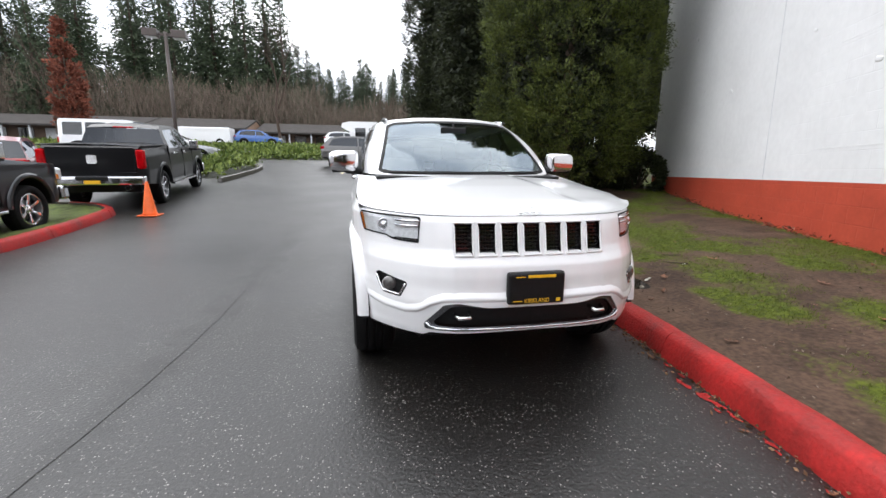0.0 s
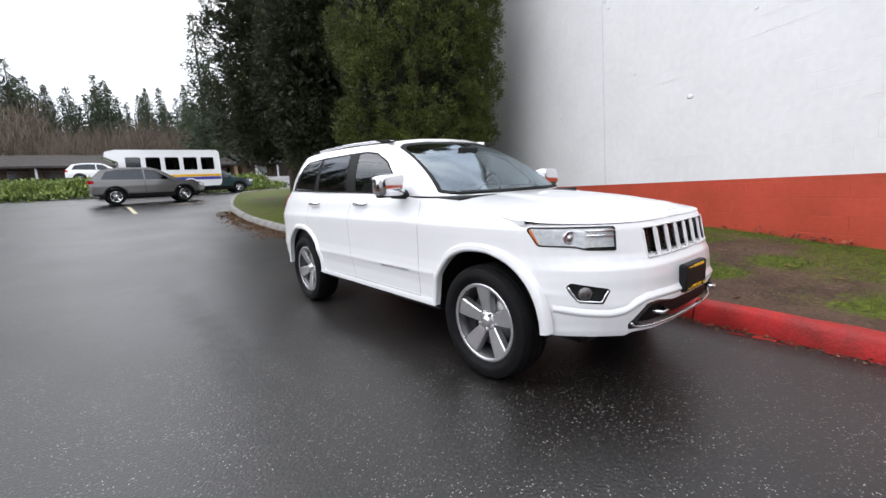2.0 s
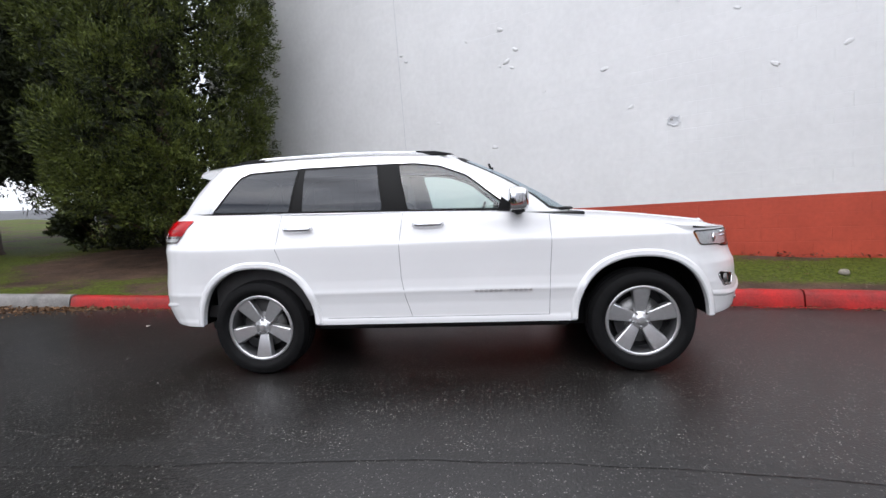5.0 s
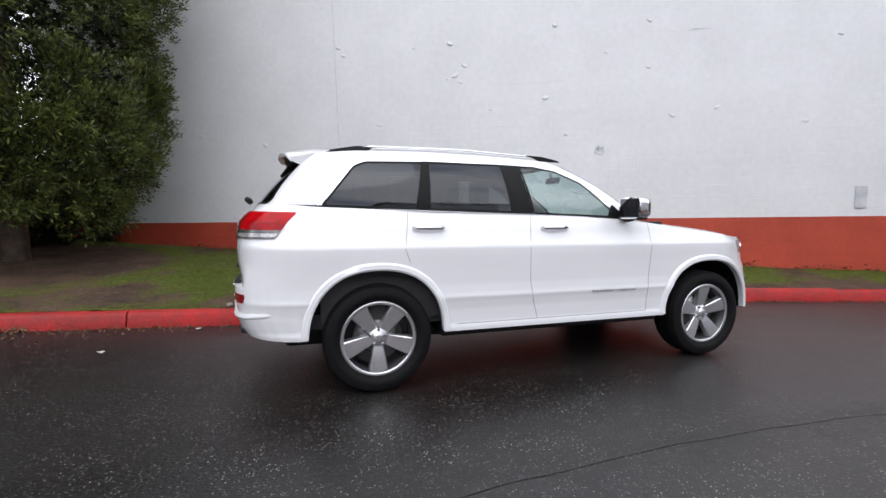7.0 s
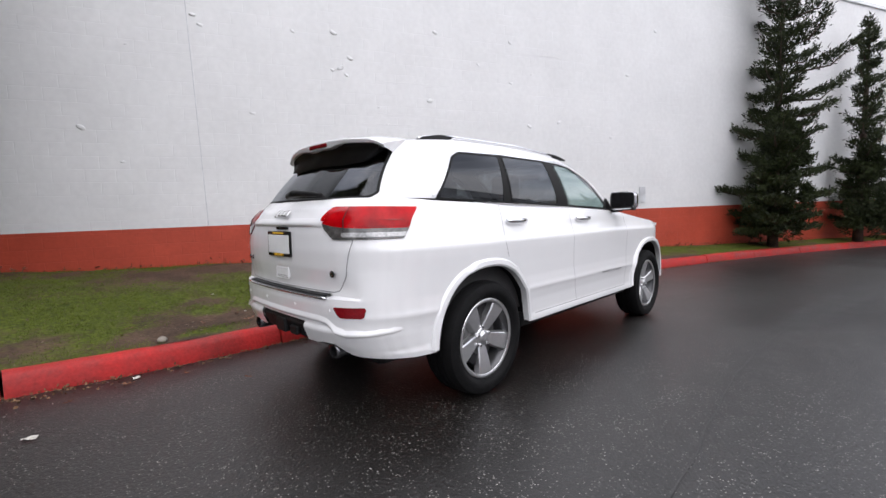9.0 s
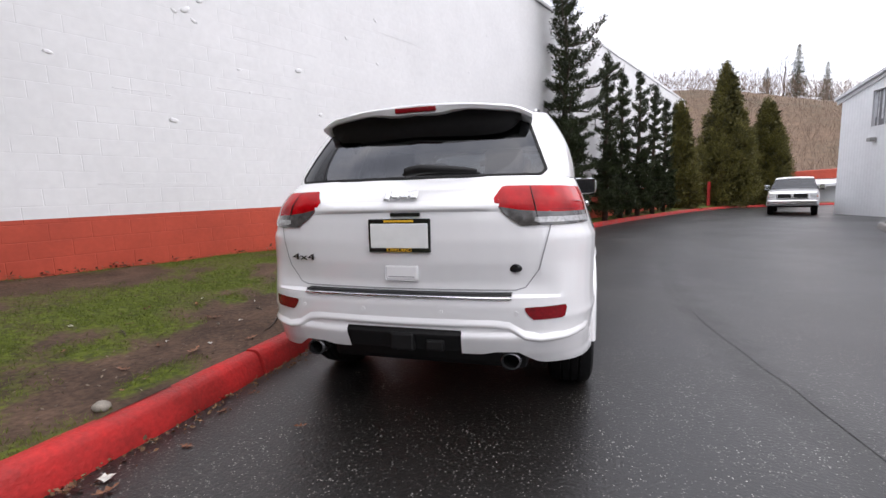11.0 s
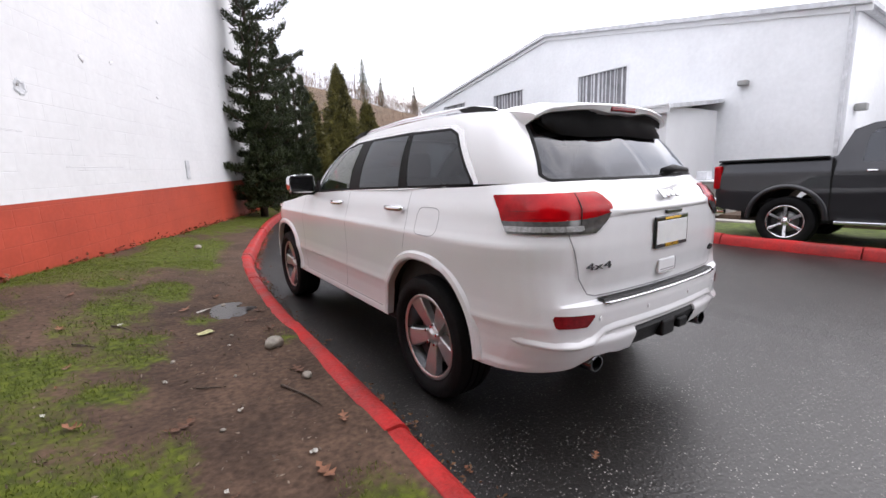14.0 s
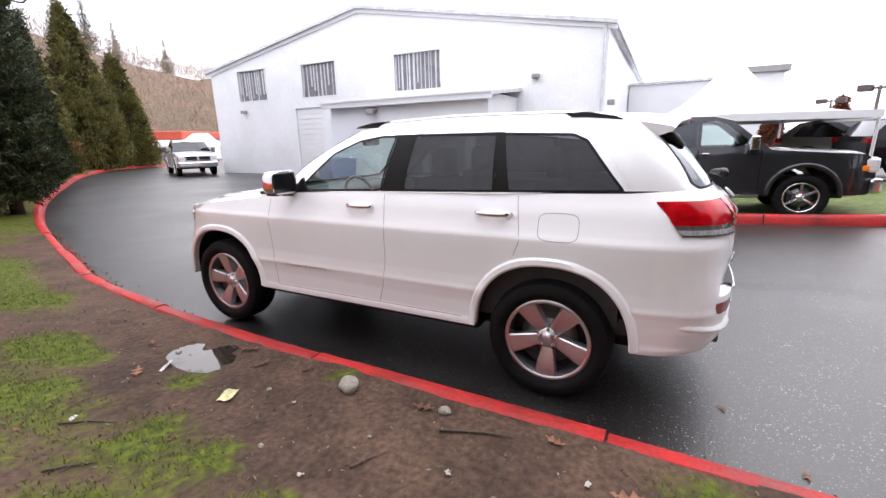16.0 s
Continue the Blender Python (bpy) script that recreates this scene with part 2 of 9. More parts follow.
M_CONC = mat("pale_concrete", (0.36, 0.34, 0.31), 0.75, var=0.2, scale=2.5, fine=0.1, bump=0.4, bump_scale=50)
M_METALWALL = mat("white_metal_siding", (0.72, 0.73, 0.74), 0.5, var=0.04, scale=0.8)
M_GREYDOOR = mat("grey_door_paint", (0.27, 0.27, 0.26), 0.5, var=0.06, scale=2)
M_BARK = mat("bark", (0.060, 0.040, 0.029), 0.9, var=0.5, scale=6, bump=1.0, bump_scale=18, fine=0.3)


# ---- small mesh helpers ----
def mesh_object(name, bm, material, parent=None, smooth=False):
    me = bpy.data.meshes.new(name)
    bm.to_mesh(me)
    bm.free()
    if smooth:
        for p in me.polygons:
            p.use_smooth = True
    for m in (material if isinstance(material, (list, tuple)) else (material,)):
        me.materials.append(m)
    ob = new(name, me)
    if parent is not None:
        ob.parent = parent
    return ob


def part(name, bm, material, parent, label="", smooth=False):
    ob = mesh_object(name, bm, material, parent, smooth)
    if label:
        ob["label"] = label
    return ob


def raw(name, verts, faces, material, parent=None, smooth=True, label=""):
    me = bpy.data.meshes.new(name)
    me.from_pydata([tuple(v) for v in verts], [], [tuple(f) for f in faces])
    me.materials.append(material)
    if smooth:
        me.polygons.foreach_set("use_smooth", [True] * len(me.polygons))
    ob = new(name, me)
    if parent is not None:
        ob.parent = parent
    if label:
        ob["label"] = label
    return ob


def empty(name, m=None):
    ob = new(name)
    ob.empty_display_size = 0.2
    if m is not None:
        ob.matrix_basis = m
    return ob


def box(bm, x0, y0, z0, x1, y1, z1, bevel=0.0, seg=2, m=None):
    """Adds a box, with rounded edges where a bevel is given."""
    r = bmesh.ops.create_cube(bm, size=1, matrix=Matrix.Translation(((x0 + x1) / 2, (y0 + y1) / 2, (z0 + z1) / 2)) @ Matrix.Diagonal((abs(x1 - x0), abs(y1 - y0), abs(z1 - z0), 1)))
    vs = r["verts"]
    if bevel:
        es = list({e for v in vs for e in v.link_edges})
        rb = bmesh.ops.bevel(bm, geom=es, offset=bevel, segments=seg, affect="EDGES", profile=0.5)
        vs = list({v for f in rb["faces"] for v in f.verts} | {v for v in vs if v.is_valid})
    if m is not None:
        bmesh.ops.transform(bm, matrix=m, verts=[v for v in vs if v.is_valid])
    return vs


def boxed(x0, y0, z0, x1, y1, z1, bevel=0.0, seg=2, m=None):
    bm = bmesh.new()
    box(bm, x0, y0, z0, x1, y1, z1, bevel, seg, m)
    return bm


def tube(bm, pts, radii, sides=8, caps=True):
    """A tapered tube along points."""
    pts = [Vector(p) for p in pts]
    rings = []
    for i, p in enumerate(pts):
        d = (pts[min(i + 1, len(pts) - 1)] - pts[max(i - 1, 0)]).normalized()
        u = d.orthogonal().normalized() if abs(d.z) > 0.95 else d.cross(Vector((0, 0, 1))).normalized()
        v = d.cross(u)
        r = radii[i] if isinstance(radii, (list, tuple)) else radii
        rings.append([bm.verts.new(p + (u * math.cos(a) + v * math.sin(a)) * r) for a in (2 * math.pi * k / sides for k in range(sides))])
    for a, b in zip(rings, rings[1:]):
        for k in range(sides):
            bm.faces.new((a[k], a[(k + 1) % sides], b[(k + 1) % sides], b[k]))
    if caps:
        bm.faces.new(rings[0][::-1])
        bm.faces.new(rings[-1])


def prism(bm, outline, axis, a, b):
    """Extrudes a closed 2D outline along an axis ('x', 'y' or 'z') from a to b."""
    def at(p, h):
        return {"x": (h, p[0], p[1]), "y": (p[0], h, p[1]), "z": (p[0], p[1], h)}[axis]
    lo = [bm.verts.new(at(p, a)) for p in outline]
    hi = [bm.verts.new(at(p, b)) for p in outline]
    n = len(outline)
    for k in range(n):
        bm.faces.new((lo[k], lo[(k + 1) % n], hi[(k + 1) % n], hi[k]))
    bm.faces.new(lo[::-1])
    bm.faces.new(hi)
    bmesh.ops.recalc_face_normals(bm, faces=bm.faces[:])


def lerp(x, xs, ys):
    return float(np.interp(x, xs, ys))


def smooth01(t):
    t = min(1.0, max(0.0, t))
    return t * t * (3 - 2 * t)


def spline(pts, step):
    """Points every step metres along a smooth curve through pts (2D)."""
    P = [Vector((*p, 0)) for p in pts]
    P = [P[0] * 2 - P[1]] + P + [P[-1] * 2 - P[-2]]
    fine = []
    for i in range(1, len(P) - 2):
        p0, p1, p2, p3 = P[i - 1:i + 3]
        for k in range(24):
            t = k / 24
            fine.append(0.5 * (2 * p1 + (p2 - p0) * t + (2 * p0 - 5 * p1 + 4 * p2 - p3) * t * t + (3 * p1 - p0 - 3 * p2 + p3) * t ** 3))
    fine.append(P[-2])
    out, run = [fine[0]], 0.0
    for a, b in zip(fine, fine[1:]):
        run += (b - a).length
        if run >= step:
            out.append(b)
            run = 0.0
    return [(p.x, p.y) for p in out]


# ---- ground ----
def ground_z(x, y):
    """The road: level round the car, rising towards the cross street."""
    r = max(0.0, y - 4.0)
    z = 0.06 * r * r / (r + 1.5) if r < 20 else 0.06 * 400 / 21.5 + 0.034 * (r - 20)
    z = min(z, 2.0)
    # a bank beyond the cross street, up to the shops' terrace
    return z + 0.85 * smooth01((y - 32.0) / 7.5) + 0.02 * max(0.0, min(y, 120) - 43)


def axis_steps(lo, hi, fine_lo, fine_hi, fine):
    a = list(np.arange(fine_lo, fine_hi + 1e-6, fine))
    x, s = fine_hi, fine
    while x < hi:
        s *= 1.35
        x += s
        a.append(x)
    x, s = fine_lo, fine
    while x > lo:
        s *= 1.35
        x -= s
        a.insert(0, x)
    return a


def build_ground():
    xs, ys = axis_steps(-900, 900, -12, 10, 0.5), axis_steps(-900, 900, -14, 46, 0.5)
    v = [(x, y, ground_z(x, y)) for y in ys for x in xs]
    w = len(xs)
    f = [(j * w + i, j * w + i + 1, (j + 1) * w + i + 1, (j + 1) * w + i) for j in range(len(ys) - 1) for i in range(w - 1)]
    tagged(raw("ground", v, f, M_ASPHALT), "dark wet asphalt road with pale aggregate and seams", "road", kind="structure")


build_ground()

# the road edge beside the wall, from the cross street to the far end of the lane
KERB_EAST = spline([(9.5, 28.2), (5.9, 27.0), (3.9, 24.2), (2.5, 20.2), (1.5, 16.3), (1.02, 12.8), (0.96, 10), (1.12, 8), (1.28, 6.5), (1.37, 5.2), (1.325, 4), (1.295, 2.5), (1.265, 1), (1.165, -0.6), (0.985, -2.1), (0.655, -3.4), (0.15, -5.2), (-0.75, -8.1), (-1.95, -11.3), (-3.35, -14.5), (-5.6, -19), (-9.4, -26.2), (-13.6, -31.9), (-18, -34.4), (-26, -37)], 0.1)
WALL_A, WALL_D = Vector((1.34, -6.19)), Vector((0.4103, 0.9120)).normalized()
WALL_TILT = -0.02
M_WALLFRAME = Matrix.Translation((WALL_A.x, WALL_A.y, 0)) @ Matrix.Rotation(math.atan2(WALL_D.y, WALL_D.x), 4, "Z") @ Matrix.Rotation(-math.atan(WALL_TILT), 4, "Y")


def wall_point(s, off, z):
    """A point of the wall's own frame: s along it, off metres out from its face towards the road, z up."""
    return M_WALLFRAME @ Vector((s, off, z))


def kerb_profile(h=0.17):
    return [(-0.050, -0.12), (-0.044, 0.02), (-0.014, h - 0.045), (0.006, h - 0.016), (0.034, h), (0.108, h), (0.126, h - 0.012), (0.132, h - 0.04), (0.132, -0.12)]


def sweep_kerb(path, side, parent, red=lambda p: True, length=1.5, h=0.17, name="kerb_stone"):
    """Kerb stones end to end along a path; side +1 puts the stone to the right of the direction of travel."""
    prof = kerb_profile(h)
    n = max(1, int(length / 0.1))
    k = 0
    while k < len(path) - 2:
        seg = path[k:k + n + 1]
        if len(seg) < 3:
            break
        rng = random.Random(k)
        dz, dx = rng.uniform(-0.008, 0.008), rng.uniform(-0.008, 0.008)
        v, f = [], []
        pts = [Vector((*p, 0)) for p in seg]
        total = len(pts)
        for i, p in enumerate(pts):
            a, b = path[max(0, k + i - 1)], path[min(len(path) - 1, k + i + 1)]
            d = Vector((b[0] - a[0], b[1] - a[1], 0)).normalized()
            out = Vector((d.y, -d.x, 0)) * side
            q = p.copy()
            if i == 0:
                q += d * 0.008
            if i == total - 1:
                q -= d * 0.008
            g = ground_z(q.x, q.y)
            for o, z in prof:
                wear = 0.006 * noise.noise(Vector((q.x * 5, q.y * 5, z * 9 + o * 30)))
                v.append(q + out * (o + dx + wear) + Vector((0, 0, g + z + (dz + wear if z > 0 else 0))))
        m = len(prof)
        for i in range(total - 1):
            for j in range(m - 1):
                q = (i * m + j, i * m + j + 1, (i + 1) * m + j + 1, (i + 1) * m + j)
                f.append(q if side > 0 else q[::-1])
        f.append(tuple(range(m)) if side < 0 else tuple(range(m))[::-1])
        f.append(tuple((total - 1) * m + j for j in range(m))[::(1 if side > 0 else -1)])
        ob = raw(name, v, f, M_KERB if red(pts[total // 2]) else M_KERB_GREY, parent)
        ob.data.materials.append(M_KERB_BACK)
        for poly in ob.data.polygons:
            if poly.index < (total - 1) * (m - 1) and poly.index % (m - 1) >= 6:
                poly.material_index = 1
        ob.data.set_sharp_from_angle(angle=radians(35))
        k += n


kerb_east = tagged(empty("kerb"), "worn red-painted concrete kerb along the verge", "kerb", kind="structure")
sweep_kerb(KERB_EAST, -1, kerb_east, red=lambda p: p.y < 7.2)


PUDDLE = (1.76, 0.70)


def verge_z(t, u, x, y):
    """Height of the verge above the road at the fraction t from kerb to wall."""
    dip = math.exp(-((x - PUDDLE[0]) / 0.20) ** 2 - ((y - PUDDLE[1]) / 0.30) ** 2)
    rough = 0.018 * noise.noise(Vector((x * 1.3, y * 1.3, 0))) + 0.010 * noise.noise(Vector((x * 5, y * 5, 3)))
    return ground_z(x, y) + 0.164 + 0.004 * smooth01(t * 8) + 0.25 * smooth01(t) * u + rough - 0.045 * dip


def wall_side(x, y):
    """Distance of a ground point from the wall's face, towards the road."""
    dx, dy = x - WALL_A.x, y - WALL_A.y
    return -(dx * WALL_D.y - dy * WALL_D.x)


TUFTS = ((1.94, 0.98, 0.16, 0.11), (1.47, 1.80, 0.09, 0.10), (2.42, 1.34, 0.26, 0.20), (2.32, 1.78, 0.14, 0.13), (2.14, -0.30, 0.28, 0.45), (2.52, 0.40, 0.34, 0.22), (1.75, -2.0, 0.42, 0.95), (2.50, 2.22, 0.30, 0.24),
         (2.95, 1.70, 0.38, 0.42), (2.66, -0.78, 0.36, 0.42), (3.35, 1.45, 0.40, 0.36), (3.4, 2.10, 0.45, 0.32), (2.46, 3.15, 0.48, 0.42), (2.40, 3.65, 0.42, 0.36), (2.12, 0.10, 0.20, 0.25), (3.1, 3.0, 0.5, 0.5), (3.4, 0.3, 0.3, 0.5), (1.62, 3.9, 0.16, 0.4), (3.2, 4.1, 0.7, 0.5), (2.0, 4.6, 0.5, 0.4))


def grass_mask(x, y, d):
    """How grassy the verge is (0 bare soil, 1 grass) at a point d metres from the kerb."""
    n = noise.noise(Vector((x * 0.75, y * 0.75, 5))) + 0.55 * noise.noise(Vector((x * 2.1, y * 2.1, 9))) + 0.45 * noise.noise(Vector((x * 6.5, y * 6.5, 2)))
    worn = smooth01((y + 2.0) / 1.6) * smooth01((4.7 - y) / 1.2)
    path = smooth01((0.55 + 0.2 * smooth01((y + 1) / 2) - d) / 0.4) * smooth01((5.0 - y) / 2) * smooth01((y + 7) / 2)
    moss = smooth01((0.55 - wall_side(x, y)) / 0.35)
    tuft = 0.0
    for tx, ty, rx, ry in TUFTS:
        r = math.hypot((x - tx) / rx, (y - ty) / ry)
        tuft = max(tuft, smooth01((1.12 - r + 0.55 * n) / 0.6))
    # thin mottled grass between the bare path and the wall
    thin = 0.72 * smooth01((d - 0.7) / 0.6) * smooth01(0.62 + 1.4 * (n + 0.25 * noise.noise(Vector((x * 11, y * 11, 1)))))
    tuft = max(tuft, thin)
    open_grass = smooth01(0.80 + 1.0 * n)
    under = smooth01((math.hypot(x - 4.3, y - 7.9) - 1.7 - 0.5 * n) / 0.7)
    return under * max(tuft * 0.95, (1 - worn) * (1 - 0.9 * path) * open_grass, moss * smooth01(0.8 + n))


def verge_material():
    m = mat("verge_ground", (0.100, 0.062, 0.042), 0.85, var=0.4, scale=2.2, fine=0.38, bump=0.7, bump_scale=30, tint=(0.038, 0.024, 0.017), spec=0.18)
    n, l = m.node_tree.nodes, m.node_tree.links
    b = n["Principled BSDF"]
    soil = b.inputs["Base Color"].links[0].from_socket
    at = n.new("ShaderNodeAttribute")
    at.attribute_name = "grass"
    co = n.new("ShaderNodeTexCoord")
    g = n.new("ShaderNodeTexNoise")
    g.inputs["Scale"].default_value, g.inputs["Detail"].default_value = 22, 6
    l.new(co.outputs["Object"], g.inputs["Vector"])
    r = n.new("ShaderNodeValToRGB")
    r.color_ramp.elements[0].position, r.color_ramp.elements[0].color = 0.34, (0.030, 0.042, 0.006, 1)
    r.color_ramp.elements[1].position, r.color_ramp.elements[1].color = 0.68, (0.100, 0.122, 0.014, 1)
    l.new(g.outputs["Fac"], r.inputs["Fac"])
    ad = n.new("ShaderNodeMath")
    ad.operation = "MULTIPLY_ADD"
    ad.inputs[1].default_value = 1.1
    l.new(g.outputs["Fac"], ad.inputs[0])
    l.new(at.outputs["Fac"], ad.inputs[2])
    mr = n.new("ShaderNodeMapRange")
    mr.inputs["From Min"].default_value, mr.inputs["From Max"].default_value = 0.82, 1.42
    l.new(ad.outputs[0], mr.inputs["Value"])
    mx = n.new("ShaderNodeMix")
    mx.data_type = "RGBA"
    l.new(mr.outputs[0], mx.inputs["Factor"])
    l.new(soil, mx.inputs["A"])
    l.new(r.outputs["Color"], mx.inputs["B"])
    l.new(mx.outputs["Result"], b.inputs["Base Color"])
    return m


M_VERGE = verge_material()
BLADES = []


def build_verge():
    v, f, mask = [], [], []
    cols = 56
    rows = KERB_EAST
    for i, p in enumerate(rows):
        a, b = rows[max(0, i - 1)], rows[min(len(rows) - 1, i + 1)]
        d = Vector((b[0] - a[0], b[1] - a[1])).normalized()
        out = Vector((-d.y, d.x))
        s = (p[0] - WALL_A.x) * WALL_D.x + (p[1] - WALL_A.y) * WALL_D.y
        start = Vector(p) + out * 0.098
        # the verge ends at the wall; past the wall's corner it runs on under the trees
        if s < 17:
            w = Vector((WALL_A.x + WALL_D.x * s, WALL_A.y + WALL_D.y * s)) + Vector((WALL_D.y, -WALL_D.x)) * 0.1
        else:
            w = start + Vector((14, 2 * smooth01((s - 17) / 8)))
        for j in range(cols + 1):
            t = j / cols
            q = start.lerp(w, t)
            z = verge_z(t, min(1, (w - start).length / 3), q.x, q.y)
            g = grass_mask(q.x, q.y, (q - start).length)
            v.append((q.x, q.y, z))
            mask.append(g)
    c = cols + 1
    for i in range(len(rows) - 1):
        for j in range(cols):
            f.append((i * c + j, (i + 1) * c + j, (i + 1) * c + j + 1, i * c + j + 1))
    ob = raw("verge", v, f, M_VERGE)
    layer = ob.data.attributes.new("grass", "FLOAT", "POINT")
    layer.data.foreach_set("value", mask)
    # grass blades in the grassy places near the walk
    rng = random.Random(4)
    for q in f:
        x, y, z = v[q[0]]
        if -9 < y < 11.5:
            m = mask[q[0]]
            if m < 0.30:
                continue
            A, B, D = Vector(v[q[0]]), Vector(v[q[1]]), Vector(v[q[3]])
            area = (B - A).cross(D - A).length
            near = 2.6 if -2 < y < 5.2 else 1.0 if y < 9 else 0.5
            for _ in range(int(area * 4200 * near * (m - 0.15) + rng.random())):
                P = A + (B - A) * rng.random() + (D - A) * rng.random()
                if noise.noise(P * 9) > rng.uniform(-0.7, 0.25):
                    BLADES.append((P, m))
    return tagged(ob, "patchy grass verge of damp soil along the wall", "verge", kind="structure")


verge = build_verge()


# ---- the white block wall ----
def build_wall():
    e = tagged(empty("wall_east", M_WALLFRAME), "tall white painted block wall with a red band", "wall", kind="structure")
    part("wall_body", boxed(-27, -0.32, 1.272, 16.6, 0, 7.4), M_WALL, e)
    part("red_band", boxed(-27, -0.32, -0.6, 16.6, 0.004, 1.27), M_WALL_RED, e, "red painted lower courses")
    part("coping", boxed(-27.02, -0.36, 7.4, 16.64, 0.05, 7.52, 0.01), M_METALWALL, e, "thin metal roof coping")
    return e


wall_east = build_wall()


# ---- foliage ----
def leaf_material(name, lo, hi, rough=0.6):
    """Leaves: each one's tone differs from its neighbours'."""
    m = bpy.data.materials.new(name)
    m.use_nodes = True
    n, l = m.node_tree.nodes, m.node_tree.links
    b = n["Principled BSDF"]
    g = n.new("ShaderNodeNewGeometry")
    r = n.new("ShaderNodeValToRGB")
    r.color_ramp.elements[0].color, r.color_ramp.elements[1].color = (*lo, 1), (*hi, 1)
    # tone drifts from bough to bough, and from leaf to leaf
    co, no, mx = n.new("ShaderNodeTexCoord"), n.new("ShaderNodeTexNoise"), n.new("ShaderNodeMath")
    no.inputs["Scale"].default_value, no.inputs["Detail"].default_value = 1.7, 3
    l.new(co.outputs["Object"], no.inputs["Vector"])
    drift = n.new("ShaderNodeMapRange")
    drift.inputs["From Min"].default_value, drift.inputs["From Max"].default_value = 0.3, 0.7
    drift.inputs["To Min"].default_value, drift.inputs["To Max"].default_value = -0.30, 0.30
    l.new(no.outputs["Fac"], drift.inputs["Value"])
    mx.operation, mx.use_clamp = "ADD", True
    l.new(g.outputs["Random Per Island"], mx.inputs[0])
    l.new(drift.outputs[0], mx.inputs[1])
    l.new(mx.outputs[0], r.inputs["Fac"])
    l.new(r.outputs["Color"], b.inputs["Base Color"])
    b.inputs["Roughness"].default_value = rough
    b.inputs["Specular IOR Level"].default_value = 0.3
    return m


M_LEAF_GREEN = leaf_material("cypress_leaf", (0.011, 0.018, 0.004), (0.112, 0.138, 0.024))
M_LEAF_DARK = leaf_material("dark_conifer_leaf", (0.008, 0.012, 0.005), (0.040, 0.050, 0.016))
M_LEAF_PINE = leaf_material("pine_needles", (0.008, 0.013, 0.004), (0.034, 0.047, 0.012))
# inner leaves coloured darker to give the shade within the crown
M_LEAF_HEART_SHADE = leaf_material("shaded_inner_leaf", (0.007, 0.011, 0.004), (0.022, 0.028, 0.010))
M_LEAF_OLIVE = leaf_material("olive_cypress_leaf", (0.045, 0.046, 0.010), (0.165, 0.145, 0.034))
# darker copy of the olive leaf, the crown's inner shade as colour
M_LEAF_OLIVE_SHADE = leaf_material("shaded_inner_olive_leaf", (0.028, 0.027, 0.008), (0.085, 0.076, 0.020))
M_LEAF_FAR = leaf_material("far_conifer", (0.022, 0.036, 0.020), (0.066, 0.090, 0.044))
M_LEAF_HEDGE = leaf_material("ivy_leaf", (0.050, 0.085, 0.016), (0.20, 0.25, 0.055))
M_TWIG = leaf_material("bare_twigs", (0.100, 0.076, 0.060), (0.21, 0.165, 0.13), 0.9)
M_SCRUB = leaf_material("winter_scrub", (0.15, 0.105, 0.078), (0.25, 0.185, 0.145), 0.9)
M_LEAF_RUST = leaf_material("rust_leaves", (0.10, 0.030, 0.018), (0.26, 0.085, 0.050), 0.8)
M_GRASS = leaf_material("grass_blades", (0.056, 0.076, 0.008), (0.120, 0.150, 0.016))


def leaves(name, C, N, size, per, material, parent, seed, slim=0.42, spread=0.75):
    """One mesh of small leaf blades: `per` at each point C, fanned about the directions N."""
    rng = np.random.default_rng(seed)
    C, N = np.repeat(np.asarray(C, float), per, 0), np.repeat(np.asarray(N, float), per, 0)
    n = len(C)
    d = N + rng.normal(0, spread, (n, 3))
    d /= np.linalg.norm(d, axis=1)[:, None] + 1e-9
    s = np.cross(d, rng.normal(0, 1, (n, 3)))
    s /= np.linalg.norm(s, axis=1)[:, None] + 1e-9
    L = size * rng.uniform(0.55, 1.3, n)[:, None]
    base = C + rng.normal(0, size * 0.35, (n, 3))
    V = np.stack([base, base + d * L * 0.45 + s * L * slim * 0.5, base + d * L, base + d * L * 0.5 - s * L * slim * 0.5], 1).reshape(-1, 3)
    me = bpy.data.meshes.new(name)
    me.vertices.add(4 * n)
    me.vertices.foreach_set("co", V.ravel())
    me.loops.add(4 * n)
    me.loops.foreach_set("vertex_index", np.arange(4 * n))
    me.polygons.add(n)
    me.polygons.foreach_set("loop_start", np.arange(n) * 4)
    me.polygons.foreach_set("loop_total", np.full(n, 4))
    me.update()
    me.materials.append(material)
    ob = new(name, me)
    if parent is not None:
        ob.parent = parent
    return ob


def crown_points(n, z0, z1, prof, seed, lump=0.28, inner=0.62, up=0.35, gaps=-0.12):
    """Points in the outer part of a lumpy crown about the z axis: prof gives the radius at 0..1 of its height."""
    rng = np.random.default_rng(seed)
    C, N = [], []
    while len(C) < n:
        t = rng.random()
        R = lerp(t, *prof)
        if rng.random() > R / max(prof[1]) + 0.1:
            continue
        a = rng.uniform(0, 2 * math.pi)
        z = z0 + (z1 - z0) * t
        k = 1 + lump * noise.noise(Vector((math.cos(a) * 1.7 + seed, math.sin(a) * 1.7, z * 0.75))) + 0.5 * lump * noise.noise(Vector((math.cos(a) * 4, math.sin(a) * 4 + seed, z * 2.1)))
        u = inner + (1 - inner) * rng.random() ** 0.6
        r = R * k * u
        if noise.noise(Vector((math.cos(a) * r * 1.3 + seed * 3, math.sin(a) * r * 1.3, z * 1.6))) < gaps:
            continue
        C.append((r * math.cos(a), r * math.sin(a), z))
        N.append((math.cos(a), math.sin(a), up))
    return C, N


